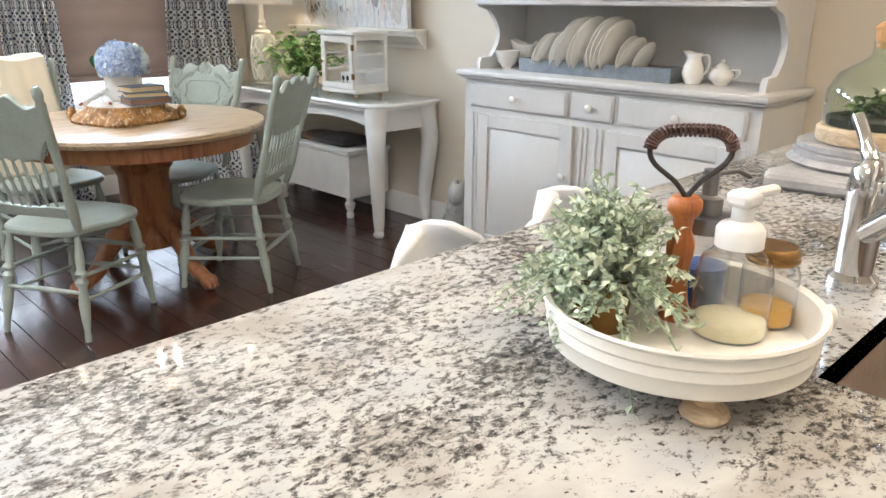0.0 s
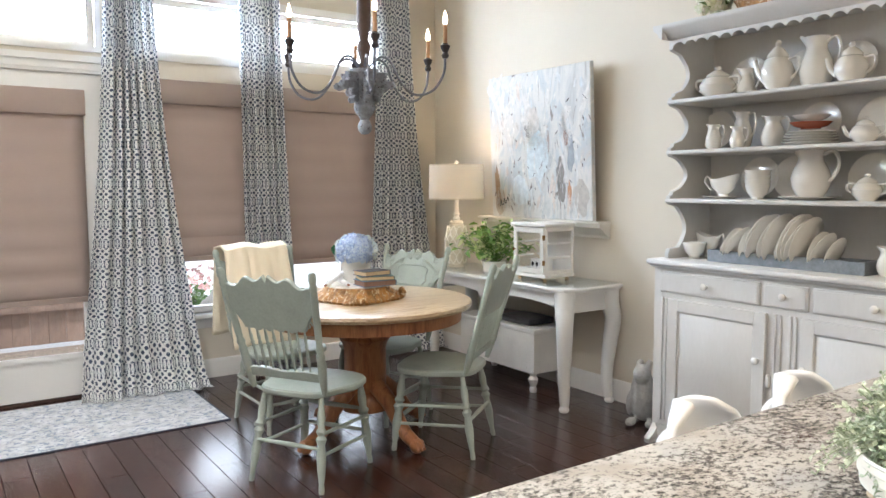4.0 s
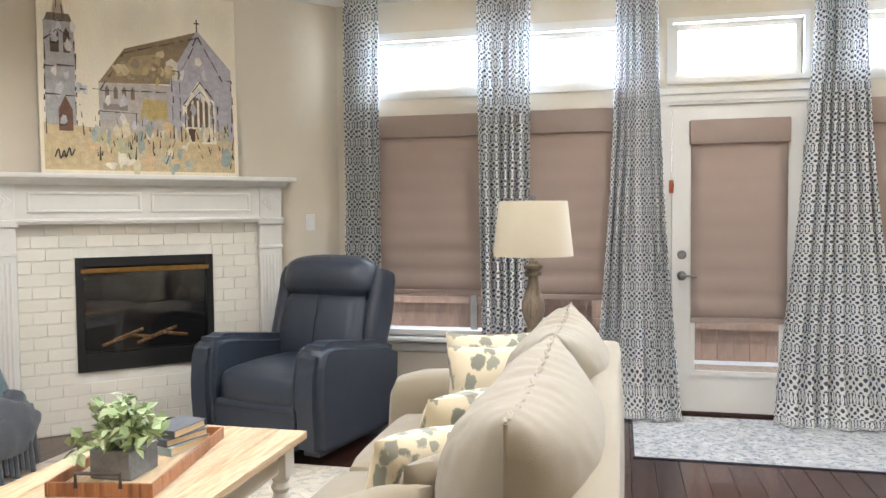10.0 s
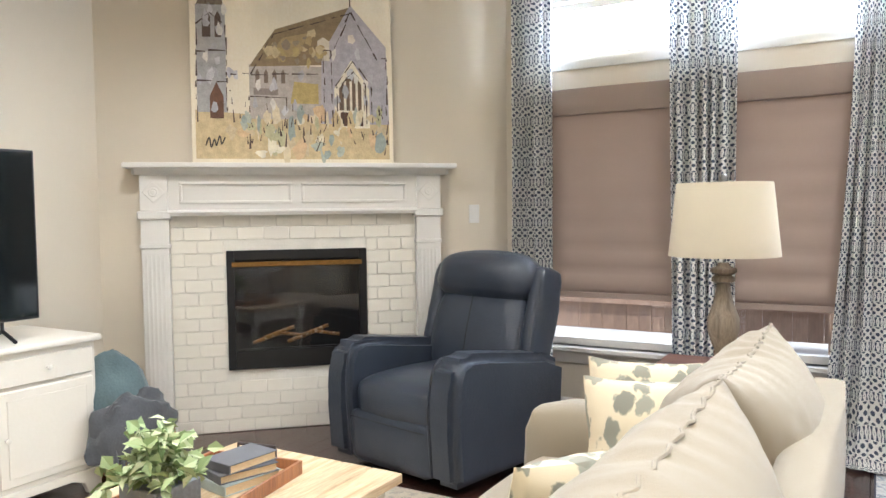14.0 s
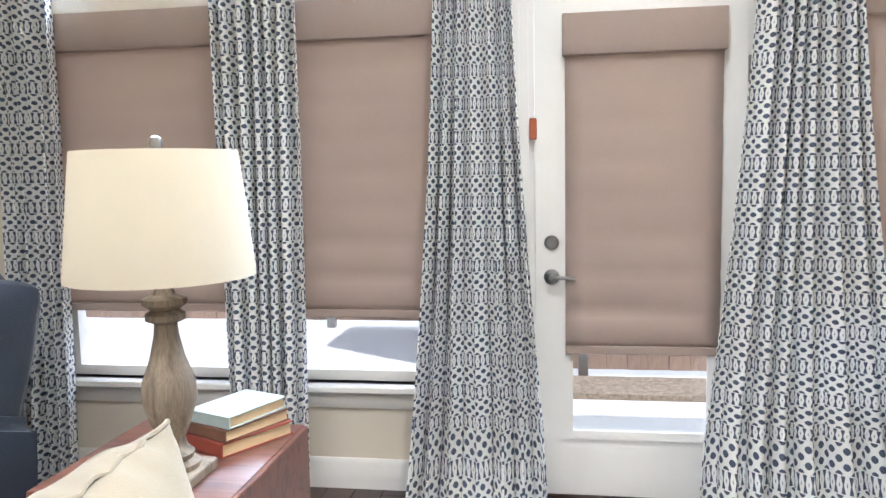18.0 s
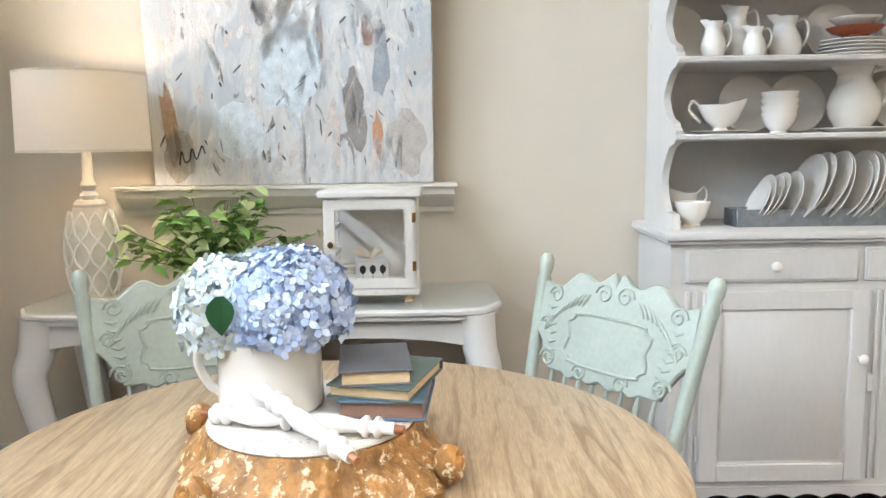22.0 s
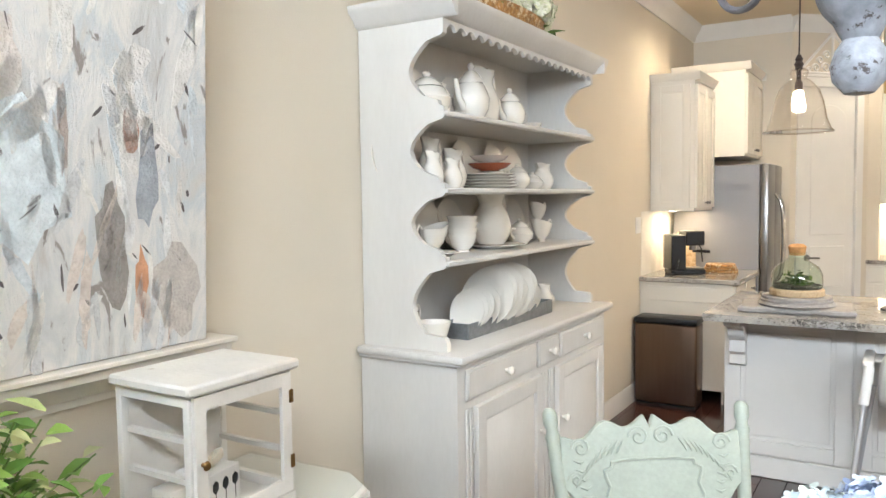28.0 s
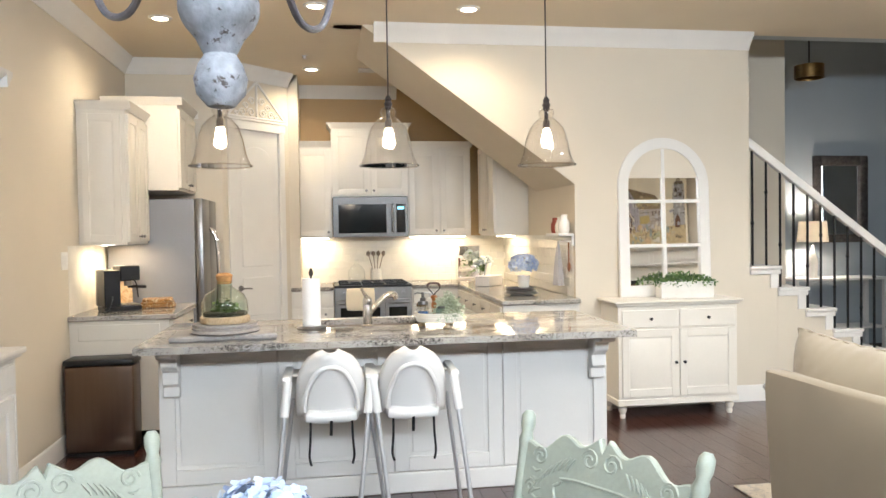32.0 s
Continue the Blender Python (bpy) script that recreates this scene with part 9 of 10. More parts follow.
daub([(0.775, 0.62), (0.80, 0.61), (0.815, 0.63), (0.80, 0.66), (0.775, 0.655)], "d8cfc0")
daub([(0.786, 0.80), (0.792, 0.80), (0.792, 0.87), (0.786, 0.87)], "3a2d26")
daub([(0.775, 0.845), (0.803, 0.845), (0.803, 0.852), (0.775, 0.852)], "3a2d26")
for k in range(4):
    u = 0.31 + 0.042 * k
    daub([(u, 0.40), (u + 0.02, 0.40), (u + 0.02, 0.45), (u + 0.01, 0.47), (u, 0.45)], "7a6a5e")
daub([(0.48, 0.30), (0.62, 0.30), (0.62, 0.40), (0.50, 0.41)], "b9a468")
daub([(0.30, 0.34), (0.42, 0.34), (0.42, 0.37), (0.30, 0.375)], "8c8178")
rd = random.Random(14)
for k in range(60):
    u, v_ = rd.uniform(0.18, 0.96), rd.uniform(0.04, 0.26)
    w, h = rd.uniform(0.012, 0.04), rd.uniform(0.02, 0.07)
    daub([(u + w * math.cos(a) * rd.uniform(0.5, 1.15), v_ + h * math.sin(a) * rd.uniform(0.5, 1.15)) for a in (0, 0.6, 1.2, 1.8, 2.4, 3.0, 3.6, 4.2, 4.8, 5.4)], rd.choice(("cdb78c", "aeb3a6", "ddd3ba", "c9b795", "d2b48c", "e0d8c4", "b9b48e", "d6c8a8", "9aa29c")))
for k in range(46):
    u, v_ = rd.uniform(0.36, 0.72), rd.uniform(0.50, 0.68)
    if v_ < 0.50 + (u - 0.30) * 0.9 and v_ < 0.60 + (u - 0.36) * 0.4 and u < 0.64 + (v_ - 0.5) * 0.5:
        w, h = rd.uniform(0.01, 0.03), rd.uniform(0.012, 0.035)
        daub([(u + w * math.cos(a) * rd.uniform(0.5, 1.15), v_ + h * math.sin(a) * rd.uniform(0.5, 1.15)) for a in (0, 0.9, 1.8, 2.7, 3.6, 4.5, 5.4)], rd.choice(("a8926a", "b5a06c", "8d7f6c", "c4b28a", "94866f")))
for k in range(34):
    u, v_ = rd.choice(((rd.uniform(0.04, 0.17), rd.uniform(0.26, 0.76)), (rd.uniform(0.66, 0.96), rd.uniform(0.22, 0.58)), (rd.uniform(0.18, 0.6), rd.uniform(0.26, 0.46))))
    daub([(u + 0.018 * math.cos(a) * rd.uniform(0.4, 1.2), v_ + 0.035 * math.sin(a) * rd.uniform(0.4, 1.2)) for a in (0, 0.9, 1.8, 2.7, 3.6, 4.5, 5.4)], rd.choice(("c6c3c4", "b9b6ba", "d8d2c8", "aeabae")))
ink = []


def outline(pts):
    """A broken dark line of loaded brush along a polyline."""
    for (u0, v0), (u1, v1) in zip(pts, pts[1:]):
        ln = math.hypot(u1 - u0, v1 - v0)
        du, dv = (u1 - u0) / ln, (v1 - v0) / ln
        at = 0.0
        while at < ln:
            e = min(ln, at + rd.uniform(0.02, 0.09))
            w = rd.uniform(0.0015, 0.005)
            j = rd.uniform(-0.004, 0.004)
            q = [(u0 + du * at - dv * (j - w), v0 + dv * at + du * (j - w)), (u0 + du * e - dv * (j - w * 0.4), v0 + dv * e + du * (j - w * 0.4)), (u0 + du * e - dv * (j + w * 0.4), v0 + dv * e + du * (j + w * 0.4)), (u0 + du * at - dv * (j + w), v0 + dv * at + du * (j + w))]
            ink.append(slab([(-0.6 + u * 1.2, v * 1.2) for u, v in q], -layer[0] - 0.0016, -layer[0]))
            at = e + rd.uniform(0.004, 0.035)


for line in ([(0.29, 0.44), (0.40, 0.64), (0.80, 0.77)], [(0.29, 0.44), (0.62, 0.45)], [(0.68, 0.53), (0.79, 0.77), (0.92, 0.53)], [(0.97, 0.25), (0.97, 0.54), (0.92, 0.54)], [(0.65, 0.20), (0.65, 0.57), (0.69, 0.57), (0.69, 0.22)], [(0.03, 0.20), (0.03, 0.68), (0.10, 0.74), (0.17, 0.68), (0.17, 0.25)], [(0.03, 0.55), (0.18, 0.55)], [(0.03, 0.40), (0.18, 0.40)], [(0.08, 0.78), (0.10, 0.98), (0.12, 0.78), (0.08, 0.78)], [(0.71, 0.20), (0.71, 0.39), (0.80, 0.52), (0.89, 0.39), (0.89, 0.20)], [(0.74, 0.2), (0.74, 0.40), (0.80, 0.47), (0.86, 0.40), (0.86, 0.2)], [(0.28, 0.25), (0.28, 0.33), (0.46, 0.33), (0.46, 0.26)], [(0.19, 0.44), (0.29, 0.44)], [(0.20, 0.2), (0.19, 0.36)], [(0.45, 0.08), (0.46, 0.22)], [(0.28, 0.07), (0.28, 0.18)], [(0.95, 0.04), (0.98, 0.22)], [(0.60, 0.06), (0.66, 0.2)]):
    outline(line)
for k in range(50):
    u, v_ = rd.uniform(0.2, 0.98), rd.uniform(0.08, 0.28)
    outline([(u, v_), (u + rd.uniform(-0.01, 0.01), v_ + rd.uniform(0.015, 0.05))])
part("ink_line", join(*ink), paint("4a3830"), cp, "broken dark brush line")["kind"] = "stuff"
part("signature", tube(spline([(-0.52, -0.014, 0.10), (-0.50, -0.014, 0.15), (-0.49, -0.014, 0.09), (-0.47, -0.014, 0.14), (-0.46, -0.014, 0.10), (-0.44, -0.014, 0.16), (-0.43, -0.014, 0.11), (-0.41, -0.014, 0.15)], 4), 0.004, 5), paint("2b2725"), cp)
for s_, nm in ((1.145, "diagonal"),):
    o = part("light_switch", join(box(s_ - 0.035, -0.006, 1.26, s_ + 0.035, 0, 1.38, 0.002), box(s_ - 0.017, -0.01, 1.287, s_ + 0.017, -0.006, 1.353, 0.001)), PLASTICW, None, "", FW)
    tagged(o, "white rocker light switch by the fireplace", "light switch", "", "structure")
structure("light_switch", join(box(LX, 3.25, 1.23, LX + 0.006, 3.32, 1.35, 0.002), box(LX + 0.006, 3.268, 1.257, LX + 0.01, 3.302, 1.323, 0.001)), PLASTICW, "white rocker light switch by the television", "light switch")

# ---- television and its stand ----
tvs = thing("tv_stand", pose(LX + 0.04, 3.22, 0, 0, 0, 90) @ pose(-1.55, 0, 0), "cream painted media cabinet with doors and open basket bay", "media cabinet")
dpt = 0.62
part("top", box(-0.03, -dpt - 0.03, 0.735, 1.575, 0, 0.765, 0.008, 2), CABW, tvs)
for a, b in ((0, 0.5), (1.05, 1.55)):
    part("carcass", box(a, -dpt, 0.11, b, 0, 0.735), CABW, tvs)
    dr = part("drawer", box(a + 0.02, -dpt - 0.016, 0.585, b - 0.02, -dpt, 0.71, 0.006), CABW, tvs)
    knob(dr, (a + b) / 2, -dpt - 0.016, 0.65, pose(0, 0, 0), IRONSTONE)
    do = part("door", join(box(a + 0.02, -dpt - 0.016, 0.14, b - 0.02, -dpt, 0.57, 0.006), box(a + 0.06, -dpt - 0.02, 0.18, b - 0.06, -dpt - 0.016, 0.53, 0.003)), CABW, tvs)
    knob(do, b - 0.05 if a < 0.5 else a + 0.05, -dpt - 0.016, 0.36, pose(0, 0, 0), IRONSTONE)
    br = [(a - 0.01, 0), (a + 0.06, 0), (a + 0.08, 0.05), (a + 0.14, 0.075), (b - 0.14, 0.075), (b - 0.08, 0.05), (b - 0.06, 0), (b + 0.01, 0), (b + 0.01, 0.115), (a - 0.01, 0.115)]
    part("bracket_foot", slab(br, -dpt - 0.012, -dpt + 0.02, 0.003), CABW, tvs)
    part("rear_foot", box(a, -0.05, 0, b, -0.02, 0.11), CABW, tvs)
part("shelf", box(0.5, -dpt + 0.02, 0.50, 1.05, 0, 0.52), CABW, tvs)
part("bay_back", box(0.5, -0.03, 0.1, 1.05, -0.01, 0.735), CABW, tvs)
part("bay_floor", box(0.5, -dpt + 0.02, 0.1, 1.05, -0.03, 0.12), CABW, tvs)
wb = thing("wicker_basket", tvs.matrix_basis @ pose(0.775, -0.36, 0.121), "grey woven storage basket in the media cabinet", "basket")
WICK = mat("grey_wicker", rgb("7c7468"), 0.8, 0, 0.3, 60, 0.8, 90)
part("weave", join(*[join(box(-0.24, -0.22, 0.026 * k, 0.24, -0.205 - 0.004 * (k % 2), 0.026 * k + 0.024, 0.006), box(-0.24, 0.205, 0.026 * k, 0.24, 0.22, 0.026 * k + 0.024, 0.006), box(-0.24, -0.205, 0.026 * k, -0.225, 0.205, 0.026 * k + 0.024, 0.006), box(0.225, -0.205, 0.026 * k, 0.24, 0.205, 0.026 * k + 0.024, 0.006)) for k in range(13)]), WICK, wb)
tv = thing("television", tvs.matrix_basis @ pose(0.72, -0.48, 0.766), "large flat black television on splayed feet", "television")
part("panel", box(-0.64, 0, 0.09, 0.65, 0.035, 0.88, 0.004), BLACK, tv)
part("screen", box(-0.63, -0.002, 0.105, 0.64, 0.0, 0.87), SCREEN, tv)
for x in (-0.48, 0.48):
    part("foot", join(tube([(x, 0.015, 0.09), (x, 0.015, 0.05), (x, -0.09, 0.006)], 0.009, 8), tube([(x, 0.015, 0.05), (x, 0.11, 0.006)], 0.009, 8)), BLACK, tv)
bs = thing("blanket_basket", pose(-4.12, 3.52, 0), "round woven basket piled with teal and grey blankets", "basket")
part("basket", ring_lathe([(0.17, 0), (0.22, 0.04), (0.235, 0.15), (0.22, 0.27), (0.205, 0.27), (0.21, 0.15), (0.16, 0.02)], 30), mat("rattan", rgb("94693f"), 0.7, 0, 0.3, 70, 0.9, 90), bs)
TEAL = cloth("teal_quilt", rgb("56676a"), 90.0, 0.12)
DKG = cloth("grey_knit", rgb("4c4e52"), 90.0, 0.12)


def heap(rx, ry, h, seed, wr=0.05):
    bm = bmesh.new()
    bmesh.ops.create_uvsphere(bm, u_segments=40, v_segments=24, radius=1)
    for v in bm.verts:
        p = v.co.copy()
        f = 1 + wr * 2 * noise.noise(p * 2.2 + Vector((seed, 0, 0))) + wr * 0.7 * noise.noise(p * 6 + Vector((0, seed, 0)))
        v.co = Vector((p.x * rx * f, p.y * ry * f, (max(p.z, -0.3) + 0.3) / 1.3 * h * f))
    return bm


b1 = thing("teal_blanket", pose(-4.07, 3.37, 0.22), "folded teal velvet quilt heaped in a basket", "blanket")
part("quilt", heap(0.20, 0.21, 0.42, 3), TEAL, b1)
b2 = thing("grey_blanket", pose(-4.0, 3.36, 0.16), "dark grey knitted throw spilling from a basket", "blanket")
part("throw", moved(heap(0.13, 0.24, 0.30, 7, 0.09), pose(0.10, 0.0, 0, 0, 8)), DKG, b2)
part("fringe", join(*[tube([(0.20, -0.16 + 0.035 * k, 0.06), (0.22, -0.16 + 0.035 * k, -0.10 - 0.02 * (k % 3))], 0.012, 6) for k in range(10)]), DKG, b2)

# ---- recliner ----
rc = thing("recliner", pose(-2.65, 4.43, 0, 0, 0, -13) @ Matrix.Scale(1.07, 4), "navy grey leather recliner armchair", "armchair")
w = 0.27


def wrinkle(bm, amt=0.006, sc=7.0):
    for v in bm.verts:
        n_ = noise.noise(v.co * sc) + 0.5 * noise.noise(v.co * sc * 2.3)
        v.co += Vector((amt * n_, amt * n_ * 0.8, amt * n_ * 0.6))
    return bm


def padded(x0, y0, z0, x1, y1, z1, r, bulge, m=None):
    bm = soft(x0, y0, z0, x1, y1, z1, r, bulge)
    bmesh.ops.subdivide_edges(bm, edges=bm.edges[:], cuts=1, use_grid_fill=True, smooth=0.4)
    wrinkle(bm)
    return moved(bm, m) if m else bm


part("base", padded(-0.40, -0.34, 0.04, 0.40, 0.34, 0.24, 0.03, 0.0), LEATHER, rc)
part("seat", padded(-w, -0.42, 0.24, w, 0.24, 0.455, 0.07, 0.03), LEATHER, rc)
part("footrest", padded(-w, -0.445, 0.06, w, -0.36, 0.30, 0.03, 0.015), LEATHER, rc)
for s_ in (-1, 1):
    x0, x1 = sorted((0.262 * s_, 0.445 * s_))
    out = [(-0.45, 0.05), (0.34, 0.05), (0.37, 0.50), (0.2, 0.56), (0.0, 0.585), (-0.22, 0.62), (-0.34, 0.63), (-0.42, 0.60), (-0.455, 0.52), (-0.47, 0.35)]
    bm = moved(slab(out, x0, x1), turn)
    bmesh.ops.recalc_face_normals(bm, faces=bm.faces[:])
    bmesh.ops.bevel(bm, geom=bm.edges[:], offset=0.042, segments=5, affect="EDGES", clamp_overlap=True)
    part("arm", bm, LEATHER, rc, "", None, 1.2)
lean = Matrix.Translation((0, 0.20, 0.42)) @ Matrix.Rotation(radians(-16), 4, "X")
part("back_cushion", padded(-0.285, -0.10, -0.02, 0.285, 0.08, 0.40, 0.07, 0.035, lean), LEATHER, rc)
part("headrest", padded(-0.30, -0.13, 0.375, 0.30, 0.07, 0.60, 0.08, 0.035, lean), LEATHER, rc)
part("back_shell", padded(-0.35, 0.03, -0.10, 0.35, 0.16, 0.56, 0.06, 0.01, lean), LEATHER, rc)
for s_ in (-1, 1):
    part("wing", padded(*sorted((0.285 * s_, 0.375 * s_))[:1], -0.07, 0.0, sorted((0.285 * s_, 0.375 * s_))[1], 0.12, 0.555, 0.04, 0.01, lean), LEATHER, rc)
for s_ in (-1, 1):
    part("arm_welt", tube(spline([(0.272 * s_ + 0.0, -0.43, 0.08), (0.275 * s_, -0.452, 0.35), (0.285 * s_, -0.43, 0.55), (0.30 * s_, -0.36, 0.608), (0.31 * s_, -0.1, 0.585), (0.31 * s_, 0.2, 0.54)], 6), 0.005, 6), LEATHER, rc, "stitched welt")
part("seam", join(tube([lean @ Vector((0, -0.135, 0.02)), lean @ Vector((0, -0.14, 0.2)), lean @ Vector((0, -0.133, 0.37))], 0.002, 4), tube([(-0.25, -0.4515, 0.27), (0.25, -0.4515, 0.27)], 0.002, 4)), BLACK, rc)

# ---- sofa ----
so_ = thing("sofa", pose(0, 0, 0), "cream slipcovered sofa with loose back cushions", "sofa")
Y0, Y1 = 1.60, 3.64
part("base", soft(-1.66, Y0 + 0.05, 0.06, -0.80, Y1 - 0.05, 0.33, 0.03, 0.0), SOFA, so_)
part("skirt", join(box(-1.67, Y0 + 0.03, 0.02, -1.655, Y1 - 0.03, 0.30, 0.004), box(-0.79, Y0 + 0.01, 0.02, -0.775, Y1 - 0.01, 0.30, 0.004)), SOFA, so_)
bkb = soft(-0.90, Y0 - 0.02, 0.08, -0.765, Y1, 0.80, 0.045, 0.012)
for v in bkb.verts:
    v.co.x += 0.06 * max(0, v.co.z - 0.2)
part("back", wrinkle(bkb, 0.006, 5), SOFA, so_)
for y in (Y0, Y1 - 0.24):
    bm = soft(-1.78, y, 0.06, -0.90, y + 0.24, 0.63, 0.09, 0.02)
    part("arm", wrinkle(bm, 0.006, 5), SOFA, so_)
mid = (Y0 + Y1) / 2
for a, b in ((Y0 + 0.24, mid), (mid, Y1 - 0.24)):
    sc_ = soft(-1.70, a + 0.005, 0.335, -0.98, b - 0.005, 0.49, 0.05, 0.025)
    part("seat_cushion", wrinkle(sc_, 0.005, 6), SOFA, so_)
for k, (a, b) in enumerate(((Y0 - 0.06, mid + 0.03), (mid - 0.01, Y1 - 0.13))):
    bm = cushion(b - a, 0.56, 0.42, 44)
    hh = 0.28
    for v in bm.verts:
        seam_d = 1 - min(1, abs(v.co.y) / 0.2)
        n_ = noise.noise(Vector((v.co.x * 6, v.co.y * 9, v.co.z * 4))) + 0.6 * noise.noise(v.co * 17)
        pucker = math.sin(v.co.x * 75 + 3 * noise.noise(v.co * 5)) * seam_d ** 2
        v.co += Vector((0.004 * n_, 0.010 * n_, 0.009 * n_ + 0.0035 * pucker * (v.co.z > 0.36)))
    m = pose(-0.985, (a + b) / 2, 0.41, 0, 0, 90) @ pose(0, 0, 0, 3)
    bc = part("back_cushion", moved(bm, m), SOFA, so_)
    edge = [(-1 + 2 * i / 40, 1) for i in range(41)]
    rim = [m @ Vector((u * (b - a) / 2, 0.005 * math.sin(i * 1.9), hh + hh * (1 - 0.09 * (1 - u * u)) + 0.003 * math.sin(i * 2.3))) for i, (u, q) in enumerate(edge)]
    part("gathered_seam", tube(rim, [0.0035 + 0.002 * abs(math.sin(i * 1.7)) for i in range(41)], 6), SOFA, bc)
    down = [m @ Vector((-(b - a) / 2 * (1 - 0.05 * (1 - q * q)), 0, hh + hh * q)) for q in [1 - 0.1 * i for i in range(20)]]
    part("side_seam", tube(down, 0.005, 6), SOFA, bc)


def leaf_print(name, base, leaf):
    m, n, l, b = start_mat(name, 0.95)
    tc = n.new("ShaderNodeTexCoord")
    mp = n.new("ShaderNodeMapping")
    mp.inputs["Scale"].default_value = (17, 17, 11)
    mp.inputs["Rotation"].default_value = (0.2, 0.5, 0.3)
    l.new(tc.outputs["Object"], mp.inputs[0])
    vo = n.new("ShaderNodeTexVoronoi")
    vo.inputs["Randomness"].default_value = 0.75
    vo.inputs["Scale"].default_value = 1.0
    nz = node(n, "ShaderNodeTexNoise", Scale=1.6, Detail=3.0)
    l.new(mp.outputs[0], nz.inputs["Vector"])
    bend = n.new("ShaderNodeVectorMath")
    bend.operation = "MULTIPLY_ADD"
    l.new(nz.outputs["Color"], bend.inputs[0])
    bend.inputs[1].default_value = (0.9, 0.9, 0.9)
    l.new(mp.outputs[0], bend.inputs[2])
    l.new(bend.outputs[0], vo.inputs["Vector"])
    r = ramp(n, (0.44, (1, 1, 1)), (0.52, (0, 0, 0)))
    l.new(vo.outputs["Distance"], r.inputs[0])
    mix = n.new("ShaderNodeMix")
    mix.data_type = "RGBA"
    l.new(r.outputs[0], mix.inputs[0])
    mix.inputs[6].default_value = (*base, 1)
    r2 = ramp(n, (0.0, leaf), (1.0, shade(leaf, 1.5)))
    l.new(vo.outputs["Color"], r2.inputs[0])
    l.new(r2.outputs[0], mix.inputs[7])
    l.new(mix.outputs[2], b.inputs["Base Color"])
    w_ = node(n, "ShaderNodeTexNoise", Scale=400.0)
    l.new(tc.outputs["Object"], w_.inputs["Vector"])
    bp = node(n, "ShaderNodeBump", Strength=0.2, Distance=0.004)
    l.new(w_.outputs[0], bp.inputs["Height"])
    l.new(bp.outputs[0], b.inputs["Normal"])
    return m


PRINT = leaf_print("leaf_print_linen", rgb("d3c6aa"), rgb("7d7c70"))
LEAFC, PLAINC = "cream cushion with a grey leaf print", "plain cream scatter cushion"
for x, y, z, s_, rz, tilt, mt, lb_ in ((-1.25, 3.24, 0.45, 0.42, 14, -8, PRINT, LEAFC), (-1.19, 3.03, 0.45, 0.41, 20, -16, PRINT, LEAFC), (-1.32, 2.60, 0.46, 0.38, 50, 26, PRINT, LEAFC), (-1.38, 2.30, 0.46, 0.32, 44, 26, PRINT, LEAFC), (-1.24, 2.10, 0.46, 0.32, 46, 24, SOFA, PLAINC), (-1.36, 1.90, 0.46, 0.28, 40, 26, SOFA, PLAINC)):
    q = thing("throw_pillow", pose(x, y, z, 0, 0, rz) @ pose(0, 0, 0, tilt), lb_ + " on the sofa", "cushion", "scatter cushions")
    part("cover", wrinkle(pillow(s_, s_, 0.18, 24, 2.2), 0.005, 11), mt, q)

# ---- side table and lamp ----
sd = thing("side_table", pose(-1.225, 4.04, 0) @ Matrix.Diagonal((0.83, 0.70, 1.17, 1)), "cherry wood side table with a drawer", "side table")
part("top", box(-0.28, -0.36, 0.58, 0.28, 0.33, 0.60, 0.006, 2), CHERRY, sd)
part("apron", box(-0.24, -0.32, 0.43, 0.24, 0.29, 0.58), CHERRY, sd)
dr = part("drawer", box(-0.21, -0.328, 0.45, 0.21, -0.32, 0.565, 0.003), CHERRY, sd)
knob(dr, 0, -0.328, 0.51, pose(0, 0, 0), BRASS)
for x in (-0.22, 0.22):
    for y in (-0.30, 0.27):
        part("leg", moved(lathe([(0, 0), (0.013, 0), (0.02, 0.2), (0.024, 0.42), (0.024, 0.44), (0, 0.44)], 12), Matrix.Translation((x, y, 0))), CHERRY, sd)
part("drop_leaf", box(0.281, -0.34, 0.30, 0.298, 0.31, 0.60, 0.003), CHERRY, sd)
bl = thing("baluster_lamp", pose(-1.165, 3.89, 0.7025) @ Matrix.Diagonal((0.95, 0.95, 0.86, 1)), "weathered wooden baluster lamp with a linen shade, unlit", "lamp")
part("base", join(box(-0.075, -0.075, 0, 0.075, 0.075, 0.03, 0.004), lathe([(0, 0.03), (0.06, 0.03), (0.062, 0.045), (0.045, 0.055), (0.05, 0.07), (0.035, 0.085), (0.03, 0.11), (0.045, 0.15), (0.062, 0.21), (0.06, 0.26), (0.04, 0.32), (0.028, 0.38), (0.026, 0.41), (0.045, 0.42), (0.045, 0.435), (0.03, 0.445), (0.05, 0.46), (0.05, 0.475), (0.025, 0.485), (0.02, 0.50), (0, 0.50)], 28)), GREYWOOD, bl)
part("shade", ring_lathe([(0.21, 0.53), (0.18, 0.845), (0.177, 0.845), (0.207, 0.53)], 40), LINEN, bl, "natural linen tapered drum shade")
part("harp", tube([(0, 0, 0.5), (0, 0, 0.85)], 0.004, 6), STEEL, bl)
part("finial", lathe([(0, 0.846), (0.012, 0.85), (0.016, 0.865), (0.012, 0.88), (0, 0.885)], 14), STEEL, bl)
book("book", pose(-1.12, 4.14, 0.7025, 0, 0, 60), 0.22, 0.16, 0.035, BK4, "red clothbound book on the side table", "books on the side table")
book("book", pose(-1.12, 4.14, 0.7385, 0, 0, 64), 0.21, 0.15, 0.03, BK1, "brown clothbound book on the side table", "books on the side table")
book("book", pose(-1.12, 4.14, 0.7695, 0, 0, 68), 0.20, 0.145, 0.03, BK5, "pale grey book on the side table", "books on the side table")

